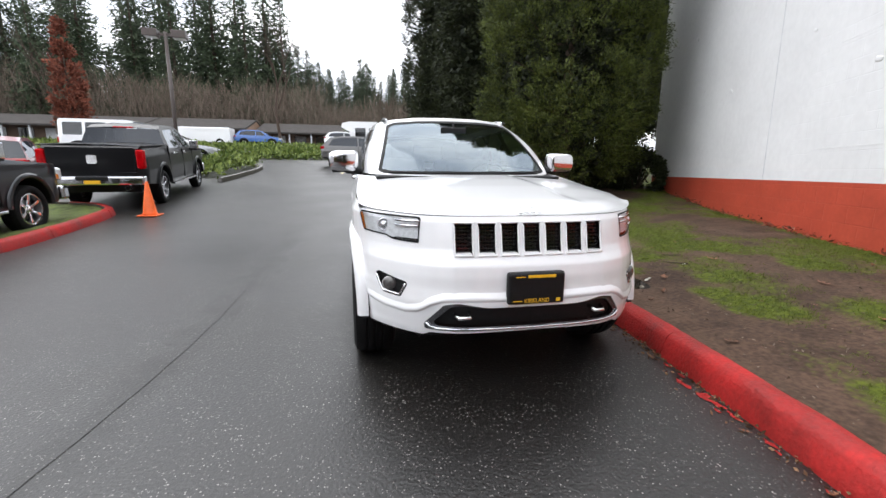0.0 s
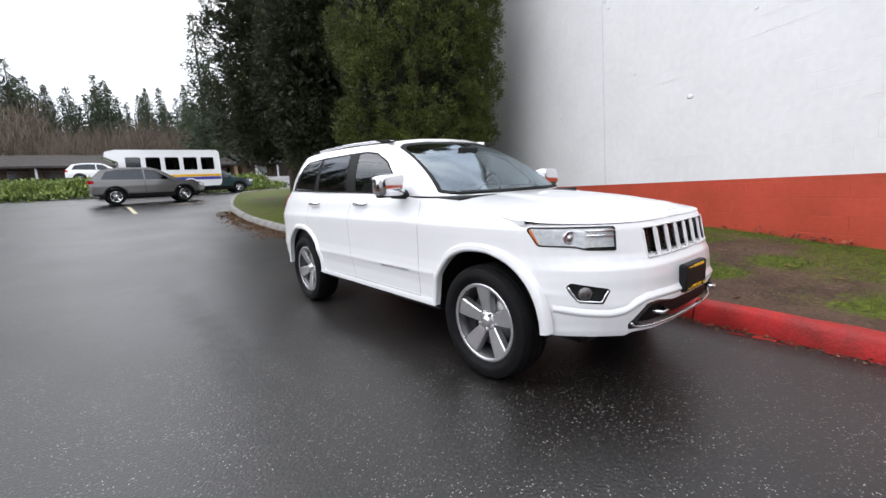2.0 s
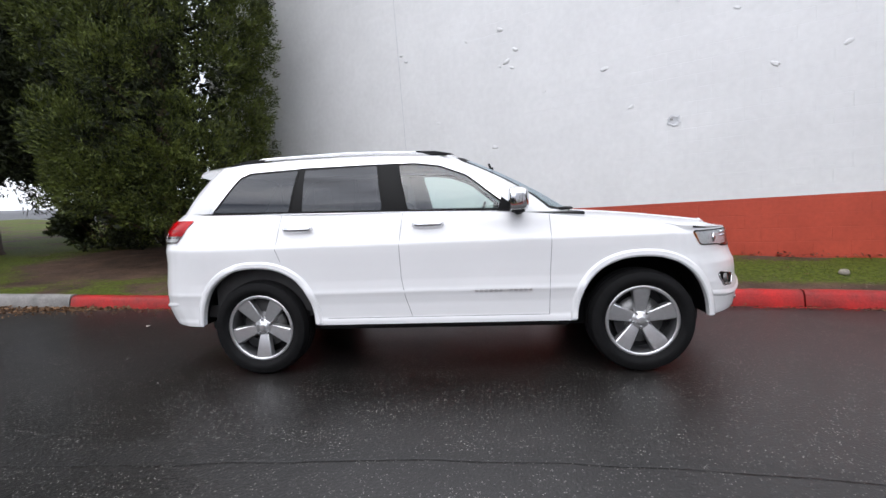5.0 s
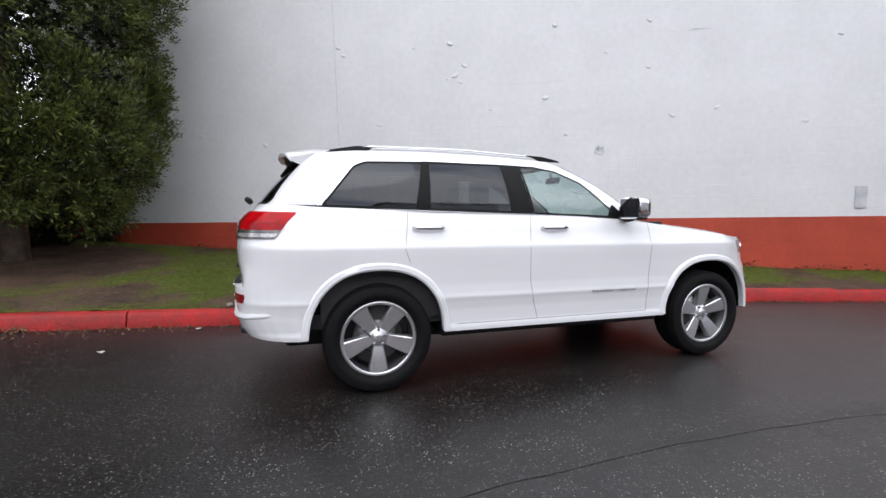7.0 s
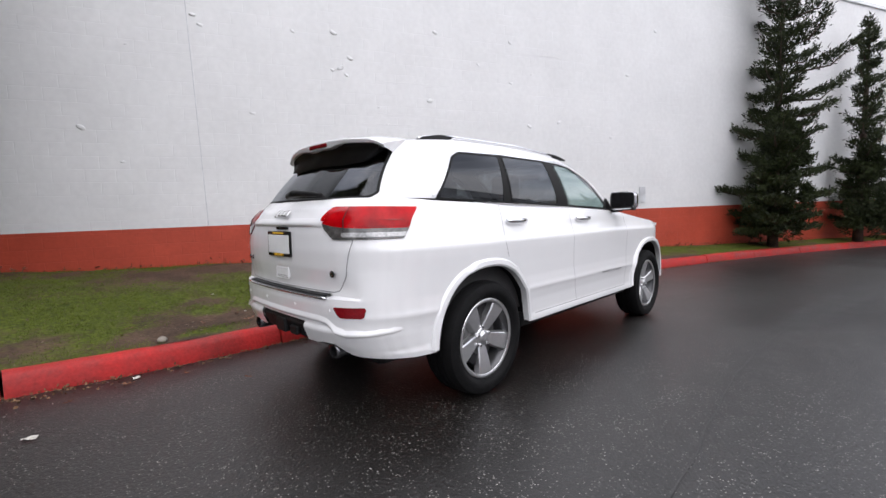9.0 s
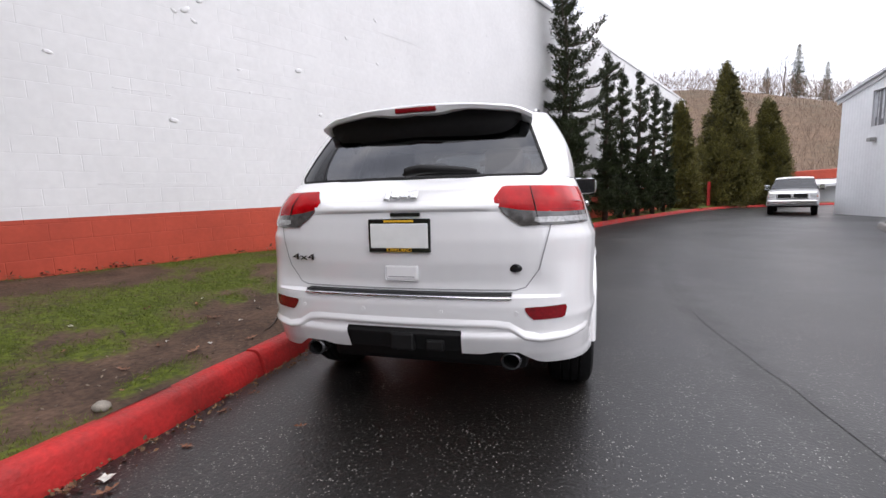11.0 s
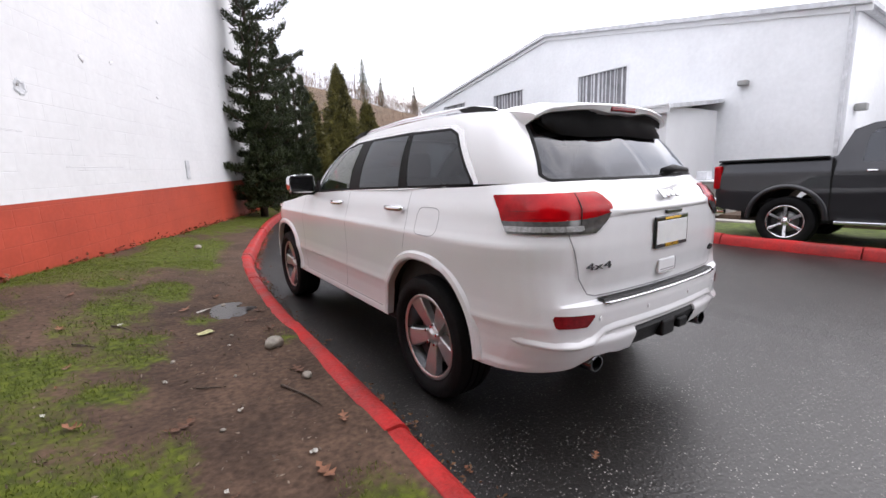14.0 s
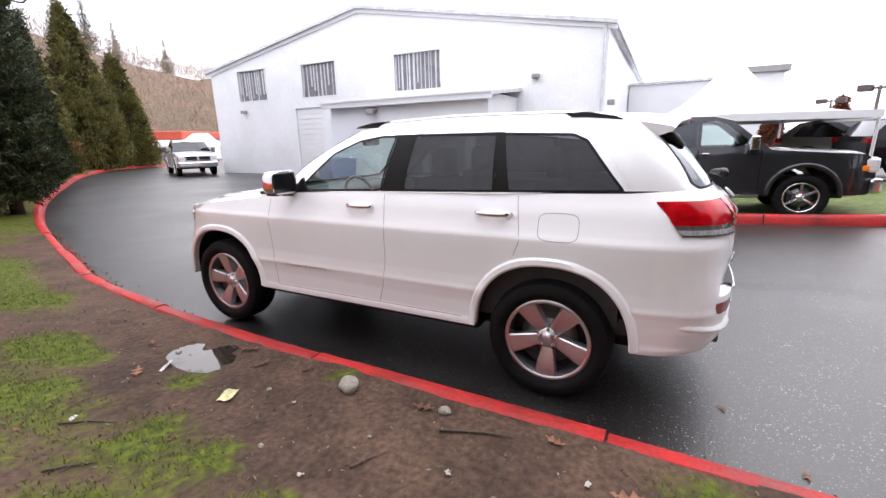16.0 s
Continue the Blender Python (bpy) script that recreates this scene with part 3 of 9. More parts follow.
def bough_points(n, z0, z1, prof, seed, rb, tufts, per, tuft_r, tall=1.15, lift=0.45):
    """Leaf places and directions for a crown built of billowing boughs: each bough a lump of tufts about the z axis."""
    rng = np.random.default_rng(seed)
    t = rng.random(n * 6)
    R = np.interp(t, prof[0], prof[1])
    t = t[rng.random(len(t)) < R / max(prof[1]) + 0.12][:n]
    n = len(t)
    R = np.interp(t, prof[0], prof[1])
    a = rng.uniform(0, 2 * math.pi, n)
    out = np.stack([np.cos(a), np.sin(a), np.full(n, 0.2)], 1)
    rad = rb * rng.uniform(0.65, 1.35, n) * (0.55 + 0.45 * R / max(prof[1]))
    reach = np.maximum(0.05, R * rng.uniform(0.82, 1.08, n) - rad * 0.8)
    c = np.stack([np.cos(a) * reach, np.sin(a) * reach, z0 + (z1 - z0) * t], 1)
    d = rng.normal(0, 1, (n, tufts, 3))
    d /= np.linalg.norm(d, axis=2)[:, :, None]
    d = d + 0.75 * out[:, None, :]
    d /= np.linalg.norm(d, axis=2)[:, :, None] + 1e-9
    p = c[:, None, :] + d * (rad[:, None] * rng.uniform(0.72, 1.05, (n, tufts)))[:, :, None] * (1, 1, tall)
    d, p = d.reshape(-1, 3), p.reshape(-1, 3)
    d = d + (0, 0, lift)
    C = np.repeat(p, per, 0) + rng.normal(0, tuft_r, (len(p) * per, 3))
    return C, np.repeat(d, per, 0)


def conifer(name, label, x, y, z, h, prof, z0, n, rb, tufts, per, size, material, seed, trunk=0.28, limbs=14, slim=0.2, tall=1.15, lift=0.45, tuft_r=0.05, heart=M_LEAF_HEART_SHADE):
    e = tagged(empty(name, Matrix.Translation((x, y, z))), label, "tree")
    rng = random.Random(seed)
    bm = bmesh.new()
    tube(bm, [(0, 0, -0.3), (0, 0, 0.0), (0.05, 0.02, h * 0.2), (0, 0, h * 0.55), (0, 0, h * 0.97)], [trunk * 1.5, trunk * 1.15, trunk * 0.9, trunk * 0.5, trunk * 0.06], 12)
    part("trunk", bm, M_BARK, e, "brown furrowed trunk", True)
    for k in range(limbs):
        a = rng.uniform(0, 2 * math.pi)
        t = (k + 0.4) / limbs
        zz = z0 * 0.8 + (h - z0) * t * 0.85
        R = lerp(t * 0.85, *prof) * 0.8
        bm = bmesh.new()
        tube(bm, [(0, 0, zz), (R * 0.5 * math.cos(a), R * 0.5 * math.sin(a), zz - 0.1), (R * math.cos(a), R * math.sin(a), zz + 0.25)], [trunk * 0.22, trunk * 0.14, 0.012], 6)
        part("limb", bm, M_BARK, e, "", True)
    C, N = bough_points(n, z0, h, prof, seed, rb, tufts, per, tuft_r, tall, lift)
    leaves("crown", C, N, size, 1, material, e, seed, slim, 0.55)
    # the heart of the crown, seen between the boughs: shade put into its colour
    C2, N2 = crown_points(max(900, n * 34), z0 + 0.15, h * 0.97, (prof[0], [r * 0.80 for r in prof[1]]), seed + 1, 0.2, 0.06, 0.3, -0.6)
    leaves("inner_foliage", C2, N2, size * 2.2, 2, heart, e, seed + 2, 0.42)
    return e


def gz(x, y):
    return ground_z(x, y)


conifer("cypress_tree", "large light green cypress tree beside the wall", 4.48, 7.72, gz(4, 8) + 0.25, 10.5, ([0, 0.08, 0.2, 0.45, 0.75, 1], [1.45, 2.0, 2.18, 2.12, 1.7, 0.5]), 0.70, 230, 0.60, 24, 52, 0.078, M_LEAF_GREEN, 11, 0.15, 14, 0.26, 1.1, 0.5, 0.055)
for tx, ty, th, tr, sd in ((4.45, 12.5, 15.5, 2.35, 21), (4.4, 16.4, 16.5, 3.0, 22), (9.7, 13.7, 16, 2.6, 23)):
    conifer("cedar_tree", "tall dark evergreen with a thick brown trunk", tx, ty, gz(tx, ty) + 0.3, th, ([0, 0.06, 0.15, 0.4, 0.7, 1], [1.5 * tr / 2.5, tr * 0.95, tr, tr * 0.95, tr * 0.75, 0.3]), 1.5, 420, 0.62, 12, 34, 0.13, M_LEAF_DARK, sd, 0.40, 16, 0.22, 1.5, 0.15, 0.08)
# low bushes under the trees beside the wall's corner
for bx, by, br, sd in ((6.1, 9.2, 0.95, 31), (7.1, 8.3, 0.8, 32), (5.6, 10.4, 0.9, 33)):
    e = tagged(empty("bush", Matrix.Translation((bx, by, gz(bx, by) + 0.35))), "dark green bush under the trees", "bush")
    bm = bmesh.new()
    for k in range(6):
        a = k * 1.05 + sd
        tube(bm, [(0, 0, -0.05), (0.3 * math.cos(a), 0.3 * math.sin(a), 0.4), (0.6 * br * math.cos(a), 0.6 * br * math.sin(a), 0.8)], [0.03, 0.02, 0.008], 5)
    part("stems", bm, M_BARK, e)
    C, N = crown_points(1300, 0.05, 1.15, ([0, 0.3, 0.7, 1], [br * 0.8, br, br * 0.85, br * 0.3]), sd)
    leaves("crown", C, N, 0.13, 6, M_LEAF_DARK, e, sd)


def wall_pine(x, y, z, h, seed, spread=1.6, n_limbs=44, lean=0.0):
    """A tall irregular pine against the wall: layered limbs with flat needle sprays, upswept tips and gaps between."""
    e = tagged(empty("pine_tree", Matrix.Translation((x, y, z))), "dark irregular pine growing against the white wall", "tree", "pines along the wall")
    rng = random.Random(seed)
    bm, lb = bmesh.new(), bmesh.new()
    tube(bm, [(0, 0, -0.2), (0.03, 0, h * 0.3), (lean * 0.5, -0.03, h * 0.65), (lean, 0, h)], [0.13, 0.10, 0.06, 0.012], 10)
    part("trunk", bm, M_BARK, e, "dark bark trunk", True)
    C, N = [], []
    out = Vector((-WALL_D.y, WALL_D.x, 0))
    along = Vector((WALL_D.x, WALL_D.y, 0))
    up = Vector((0, 0, 1))
    for k in range(n_limbs):
        t = ((k + rng.random()) / n_limbs) ** 1.15
        zz = 0.25 + (h - 0.35) * t
        a = k * 2.4 + rng.uniform(-0.5, 0.5)
        d = (along * math.cos(a) + out * (0.60 * math.sin(a) + 0.18)).normalized()
        side = d.cross(up)
        reach = spread * (1.0 - 0.80 * t) * rng.uniform(0.62, 1.0) * (0.72 + 0.28 * abs(math.cos(a)))
        if t > 0.42 and k % 5 == 0:
            reach = spread * rng.uniform(0.75, 1.0) * (1.2 - 0.75 * t)
        rise = reach * (-0.06 + 0.75 * t) * rng.uniform(0.7, 1.2)
        p0 = Vector((lean * t, 0, zz))
        pts = [p0, p0 + d * reach * 0.6 + up * rise * 0.05, p0 + d * reach + up * (rise + 0.10)]
        tube(lb, pts, [0.04 * (1.2 - t), 0.022, 0.006], 5)
        steps = max(8, int(reach * 17))
        for i in range(steps):
            u = 0.08 + 0.92 * i / steps
            q = pts[0] * (1 - u) ** 2 + pts[1] * 2 * u * (1 - u) + pts[2] * u * u
            wide = 0.30 * reach * (1 - u) ** 0.7 * (0.35 + 0.65 * min(1, u * 3)) + 0.05
            for sgn in ((-1, -0.5, 0, 0.5, 1) if u < 0.7 else (-0.6, 0, 0.6)):
                b = q + side * wide * sgn * rng.uniform(0.6, 1.0) + up * rng.gauss(0.03, 0.035)
                for _ in range(5):
                    C.append(b + Vector((rng.gauss(0, 0.030), rng.gauss(0, 0.030), rng.gauss(0, 0.022))))
                    N.append(d * 0.5 + side * sgn * 0.45 + up * rng.uniform(0.25, 0.9))
    # the bushy skirt near the ground
    C2, N2 = bough_points(int(34 * spread), 0.15, h * 0.42, ([0, 0.25, 0.7, 1], [0.62, 0.85, 0.62, 0.2]), seed, 0.26, 9, 16, 0.05, 0.8, 0.5)
    C += [along * c[0] * spread * 0.62 + out * (c[1] * 0.6 + 0.12) + up * c[2] for c in C2]
    N += [Vector(q) for q in N2]
    part("limb_frame", lb, M_BARK, e, "", True)
    leaves("needles", [tuple(c) for c in C], [tuple(q) for q in N], 0.105, 2, M_LEAF_PINE, e, seed, 0.28, 0.35)


for s0, off, h, sd, sp in ((-4.0, 0.65, 8.2, 41, 2.1), (-7.9, 0.7, 6.3, 42, 1.25), (-9.9, 0.7, 6.0, 43, 1.0), (-12.4, 0.75, 6.6, 44, 1.3), (-15.0, 0.8, 6.4, 45, 1.1), (-17.5, 0.8, 6.2, 46, 1.1)):
    q = wall_point(s0, off, 0)
    wall_pine(q.x, q.y, 0.3, h, sd, sp, 62 if sp > 2 else 40)
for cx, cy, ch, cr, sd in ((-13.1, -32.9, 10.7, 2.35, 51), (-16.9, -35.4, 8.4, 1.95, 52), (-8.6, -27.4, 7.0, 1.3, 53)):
    conifer("column_cypress", "dense olive green conical cypress", cx, cy, 0.1, ch, ([0, 0.1, 0.35, 0.7, 1], [cr * 0.9, cr, cr * 0.86, cr * 0.48, 0.05]), 0.15, 210, 0.5, 14, 20, 0.17, M_LEAF_OLIVE, sd, 0.12, 6, 0.24, 1.5, 1.2, 0.10, M_LEAF_OLIVE_SHADE)

# grass blades on the verge
if BLADES:
    leaves("grass", [tuple(p) for p, m in BLADES], [(0, 0, 1.0)] * len(BLADES), 0.023, 1, M_GRASS, None, 7, 0.16, 0.6)
    tagged(bpy.data.objects["grass"], "short green grass blades on the verge", "grass", kind="stuff")


# ---- the west side: kerb, island, bed, apron ----
KERB_WEST = spline([(-14.5, 8.7), (-10, 8.6), (-7.2, 8.3), (-6.2, 7.7), (-5.88, 6.8), (-5.82, 4.5), (-5.92, 2), (-6.25, 0), (-6.75, -2.1), (-7.2, -3.3)], 0.1)
kerb_w = tagged(empty("kerb"), "red-painted concrete kerb round the grass island", "kerb", kind="structure")
sweep_kerb(KERB_WEST, 1, kerb_w, red=lambda p: p.y < 7.9)
KERB_BED = spline([(-7.75, -4.9), (-8.5, -6.5), (-9.7, -9.3), (-10.9, -11.2), (-13.6, -12.0)], 0.1)
kerb_b = tagged(empty("kerb"), "low kerb with a red end round a planting bed", "kerb", kind="structure")
sweep_kerb(KERB_BED, 1, kerb_b, red=lambda p: p.y > -6.3)


def island(path, name, label, target, material, rows_step=3, cols=24, rise=0.06):
    v, f = [], []
    rows = path[::rows_step]
    for i, p in enumerate(rows):
        a, b = rows[max(0, i - 1)], rows[min(len(rows) - 1, i + 1)]
        d = Vector((b[0] - a[0], b[1] - a[1])).normalized()
        st = Vector(p) + Vector((d.y, -d.x)) * 0.14
        w = Vector(target(p))
        for j in range(cols + 1):
            q = st.lerp(w, j / cols)
            v.append((q.x, q.y, ground_z(q.x, q.y) + 0.115 + rise * smooth01(j / 8) + 0.012 * noise.noise(Vector((q.x * 2, q.y * 2, 1)))))
    c = cols + 1
    f = [(i * c + j, i * c + j + 1, (i + 1) * c + j + 1, (i + 1) * c + j) for i in range(len(rows) - 1) for j in range(cols)]
    return tagged(raw(name, v, f, material), label, "lawn", kind="structure")


M_TURF = mat("wet_turf", (0.120, 0.165, 0.024), 0.85, var=0.35, scale=6, fine=0.45, bump=1.0, bump_scale=70, tint=(0.035, 0.045, 0.010))


def mulch_end():
    """Dark bark mulch covers the island's end beside the building, with a frayed edge to the turf."""
    n, l = M_TURF.node_tree.nodes, M_TURF.node_tree.links
    b = n["Principled BSDF"]
    turf = b.inputs["Base Color"].links[0].from_socket
    co, xyz, fray, mx = n.new("ShaderNodeTexCoord"), n.new("ShaderNodeSeparateXYZ"), n.new("ShaderNodeTexNoise"), n.new("ShaderNodeMix")
    l.new(co.outputs["Object"], xyz.inputs[0])
    l.new(co.outputs["Object"], fray.inputs["Vector"])
    fray.inputs["Scale"].default_value, fray.inputs["Detail"].default_value = 3.0, 5
    ad, mr, bark = n.new("ShaderNodeMath"), n.new("ShaderNodeMapRange"), n.new("ShaderNodeValToRGB")
    ad.operation = "ADD"
    l.new(xyz.outputs["Y"], ad.inputs[0])
    l.new(fray.outputs["Fac"], ad.inputs[1])
    mr.inputs["From Min"].default_value, mr.inputs["From Max"].default_value = 0.9, 1.15
    l.new(ad.outputs[0], mr.inputs["Value"])
    chips = n.new("ShaderNodeTexNoise")
    chips.inputs["Scale"].default_value, chips.inputs["Detail"].default_value = 28, 6
    l.new(co.outputs["Object"], chips.inputs["Vector"])
    bark.color_ramp.elements[0].position, bark.color_ramp.elements[0].color = 0.35, (0.018, 0.008, 0.006, 1)
    bark.color_ramp.elements[1].position, bark.color_ramp.elements[1].color = 0.68, (0.070, 0.030, 0.020, 1)
    l.new(chips.outputs["Fac"], bark.inputs["Fac"])
    mx.data_type = "RGBA"
    l.new(mr.outputs[0], mx.inputs["Factor"])
    l.new(bark.outputs["Color"], mx.inputs["A"])
    l.new(turf, mx.inputs["B"])
    l.new(mx.outputs["Result"], b.inputs["Base Color"])


mulch_end()
island(KERB_WEST, "island", "lawn and bark mulch island inside the red kerb", lambda p: (min(-9.4, p[0] - 0.4), max(-3.4, min(p[1], 7.4))), M_TURF, rise=-0.085)
tagged(mesh_object("bed", boxed(-14, -3.3, -0.1, -9.3, 7.5, 0.165), M_SOIL), "bare brown planting bed beside the building", "bed", kind="structure")
island(KERB_BED, "bed", "bare brown planting bed inside the low kerb", lambda p: (-11.0, max(p[1], -11.5) + 0.6), M_SOIL, 3, 10, 0.03)
tagged(mesh_object("apron", boxed(-10.9, -5.0, -0.1, -7.35, -3.35, 0.06, 0.01), M_CONC), "pale concrete apron in front of the grey door", "pavement", kind="structure")


# ---- the white metal building ----
def panel_with_holes(name, outline, holes, x, thick, material, parent, label=""):
    """An upright wall in the plane x, its outline and rectangular holes given as (y, z), extruded by thick."""
    bm = bmesh.new()
    edges = []
    for loop in [outline] + [[(a, c), (b, c), (b, d), (a, d)] for a, c, b, d in holes]:
        vs = [bm.verts.new((x, y, z)) for y, z in loop]
        edges += [bm.edges.new((vs[i], vs[(i + 1) % len(vs)])) for i in range(len(vs))]
    bmesh.ops.triangle_fill(bm, use_beauty=True, use_dissolve=True, edges=edges)
    r = bmesh.ops.extrude_face_region(bm, geom=bm.faces[:])
    bmesh.ops.translate(bm, vec=(-thick, 0, 0), verts=[g for g in r["geom"] if isinstance(g, bmesh.types.BMVert)])
    bmesh.ops.recalc_face_normals(bm, faces=bm.faces[:])
    return part(name, bm, material, parent, label)


def siding_material():
    m = mat("ribbed_white_siding", (0.74, 0.755, 0.77), 0.45, var=0.05, scale=0.6, fine=0.03)
    n, l = m.node_tree.nodes, m.node_tree.links
    co = n.new("ShaderNodeTexCoord")
    wv = n.new("ShaderNodeTexWave")
    wv.wave_type, wv.bands_direction = "BANDS", "Y"
    wv.inputs["Scale"].default_value = 1.6
    l.new(co.outputs["Object"], wv.inputs["Vector"])
    bp = n.new("ShaderNodeBump")
    bp.inputs["Strength"].default_value, bp.inputs["Distance"].default_value = 0.18, 0.02
    l.new(wv.outputs["Fac"], bp.inputs["Height"])
    l.new(bp.outputs[0], n["Principled BSDF"].inputs["Normal"])
    return m


M_SIDING = siding_material()
M_DARKWIN = mat("dim_window_panel", (0.16, 0.16, 0.17), 0.35, var=0.3, scale=3)
M_STRIP = mat("pale_window_strip", (0.55, 0.56, 0.58), 0.5, var=0.2, scale=4)


def build_hall():
    e = tagged(empty("warehouse"), "white metal warehouse with a gabled roof", "building")
    wins = [(-17.9, 3.92, -15.8, 5.46), (-13.2, 3.87, -11.05, 5.40), (-7.66, 3.80, -5.35, 5.32)]
    panel_with_holes("front_wall", [(-20.1, -0.3), (1.35, -0.3), (1.35, 5.42), (-9.5, 7.38), (-20.1, 5.55)], [(a, b, c, d) for a, b, c, d in wins] + [(-13.85, -0.02, -12.1, 3.36)], -14, 0.22, M_SIDING, e)
    part("side_wall", boxed(-34, 1.13, -0.3, -14.22, 1.35, 5.42), M_SIDING, e)
    part("far_wall", boxed(-34, -20.1, -0.3, -14.22, -19.88, 5.5), M_SIDING, e)
    for (y0, z0), (y1, z1) in (((1.62, 5.38), (-9.5, 7.42)), ((-9.5, 7.42), (-20.4, 5.52))):
        bm = bmesh.new()
        prism(bm, [(y0, z0), (y1, z1), (y1, z1 + 0.14), (y0, z0 + 0.14)], "x", -34, -13.8)
        part("roof", bm, M_STRIP, e, "pale metal roof slope")
        bm = bmesh.new()
        prism(bm, [(y0, z0 - 0.16), (y1, z1 - 0.16), (y1, z1 + 0.02), (y0, z0 + 0.02)], "x", -13.998, -13.93)
        part("roof_trim", bm, M_METALWALL, e, "white gable trim")
    for y0, z0, y1, z1 in wins:
        w = part("window", boxed(-14.16, y0 - 0.02, z0 - 0.02, -14.12, y1 + 0.02, z1 + 0.02), M_DARKWIN, e, "dim louvred window")
        rng = random.Random(int(y0 * 10))
        k = y0
        while k < y1 - 0.05:
            wd = rng.uniform(0.03, 0.10)
            zb = z0 + (rng.uniform(0.0, 0.5) if rng.random() < 0.5 else 0)
            part("louvre", boxed(-14.115, k, zb, -14.10, min(y1, k + wd), z1), M_STRIP, w)
            k += wd + rng.uniform(0.06, 0.20)
        for bx in (boxed(-14.03, y0 - 0.08, z0 - 0.07, -13.985, y1 + 0.08, z0), boxed(-14.03, y0 - 0.08, z1, -13.985, y1 + 0.08, z1 + 0.07), boxed(-14.03, y0 - 0.08, z0, -13.985, y0, z1), boxed(-14.03, y1, z0, -13.985, y1 + 0.08, z1)):
            part("window_frame", bx, M_METALWALL, w)
    door = part("roller_door", boxed(-14.15, -13.85, -0.05, -14.1, -12.1, 3.36), M_METALWALL, e, "white roller door")
    for k in range(13):
        part("door_slat", boxed(-14.1, -13.83, 0.02 + 0.255 * k, -14.075, -12.12, 0.25 + 0.255 * k, 0.01), M_METALWALL, door)
    part("downpipe", boxed(-13.99, 1.18, 0, -13.9, 1.28, 5.4, 0.02), M_STRIP, e)
    part("gutter", boxed(-34, 1.36, 5.30, -13.95, 1.52, 5.42, 0.02), M_STRIP, e)
    for y, z in ((-17.6, 3.35), (-1.2, 3.9)):
        lamp = part("wall_lamp", boxed(-13.99, y - 0.14, z - 0.08, -13.75, y + 0.14, z + 0.08, 0.03), M_GREYDOOR, e, "grey wall lamp")
    part("flood_lamp", boxed(-14.9, 1.36, 2.75, -14.6, 1.62, 2.95, 0.03), M_GREYDOOR, e, "grey wall lamp")
    # lean-to in front, with the grey steel door
    panel_with_holes("annex_wall", [(-8.75, -0.3), (-1.95, -0.3), (-1.95, 3.02), (-8.75, 3.02)], [(-4.25, 0.02, -2.8, 2.25)], -10.8, 0.18, M_METALWALL, e, "white annex wall")
    part("annex_side", boxed(-14, -2.13, -0.3, -10.98, -1.95, 3.15), M_METALWALL, e)
    part("annex_side", boxed(-14, -8.75, -0.3, -10.98, -8.57, 3.15), M_METALWALL, e)
    bm = bmesh.new()
    prism(bm, [(-10.55, 3.02), (-14, 3.40), (-14, 3.52), (-10.55, 3.14)], "y", -8.95, -1.75)
    part("annex_roof", bm, M_STRIP, e, "low annex roof")
    part("fascia", boxed(-10.56, -8.97, 2.90, -10.50, -1.73, 3.10, 0.01), M_METALWALL, e)
    part("fascia_edge", boxed(-10.49, -8.99, 3.10, -10.44, -1.72, 3.17, 0.01), M_METALWALL, e)
    d = part("steel_door", boxed(-10.93, -4.23, 0.03, -10.88, -2.82, 2.24), M_GREYDOOR, e, "grey steel double door")
    for bx in (boxed(-10.83, -4.36, 0.02, -10.76, -4.25, 2.36), boxed(-10.83, -2.80, 0.02, -10.76, -2.69, 2.36), boxed(-10.83, -4.25, 2.25, -10.76, -2.80, 2.36)):
        part("door_frame", bx, M_METALWALL, d)
    bm = boxed(-10.78, -6.8, 2.70, -10.52, -6.45, 2.80, 0.03)
    box(bm, -10.62, -6.78, 2.62, -10.50, -6.47, 2.72, 0.02)
    part("wall_lamp", bm, M_GREYDOOR, e, "grey wall lamp over the apron")
    # lower wing beyond the corner
    part("wing", boxed(-40, 1.4, -0.3, -24, 6.5, 4.3), M_METALWALL, e, "lower white wing")
    part("wing_parapet", boxed(-40.1, 1.4, 4.3, -23.9, 6.6, 4.45, 0.02), M_STRIP, e)
    return e


build_hall()


def build_condenser(x, y, turn):
    """An air-conditioning condenser on a slab."""
    e = tagged(empty("air_conditioner", pose(x, y, 0.06, 0, 0, turn) @ Matrix.Diagonal((1, 1, 0.87, 1))), "grey outdoor air conditioning unit on a concrete pad", "air conditioner")
    part("casing", boxed(-0.55, -0.85, 0.08, 0.55, 0.85, 1.02, 0.03), M_CONC, e)
    part("top", boxed(-0.58, -0.88, 1.02, 0.58, 0.88, 1.06, 0.015), M_STRIP, e)
    for k in range(10):
        part("grille_slat", boxed(0.555, -0.80 + 0.16 * k, 0.14, 0.59, -0.73 + 0.16 * k, 0.96, 0.008), M_GREYDOOR, e)
    for k in range(7):
        part("grille_slat", boxed(-0.48 + 0.145 * k, -0.885, 0.14, -0.41 + 0.145 * k, -0.852, 0.96, 0.008), M_GREYDOOR, e)
    part("vent_cap", boxed(-0.2, 0.1, 1.06, 0.1, 0.35, 1.32, 0.02), M_STRIP, e)
    part("pipe_box", boxed(0.56, 0.2, 0.1, 0.75, 0.7, 0.5, 0.02), M_STRIP, e)


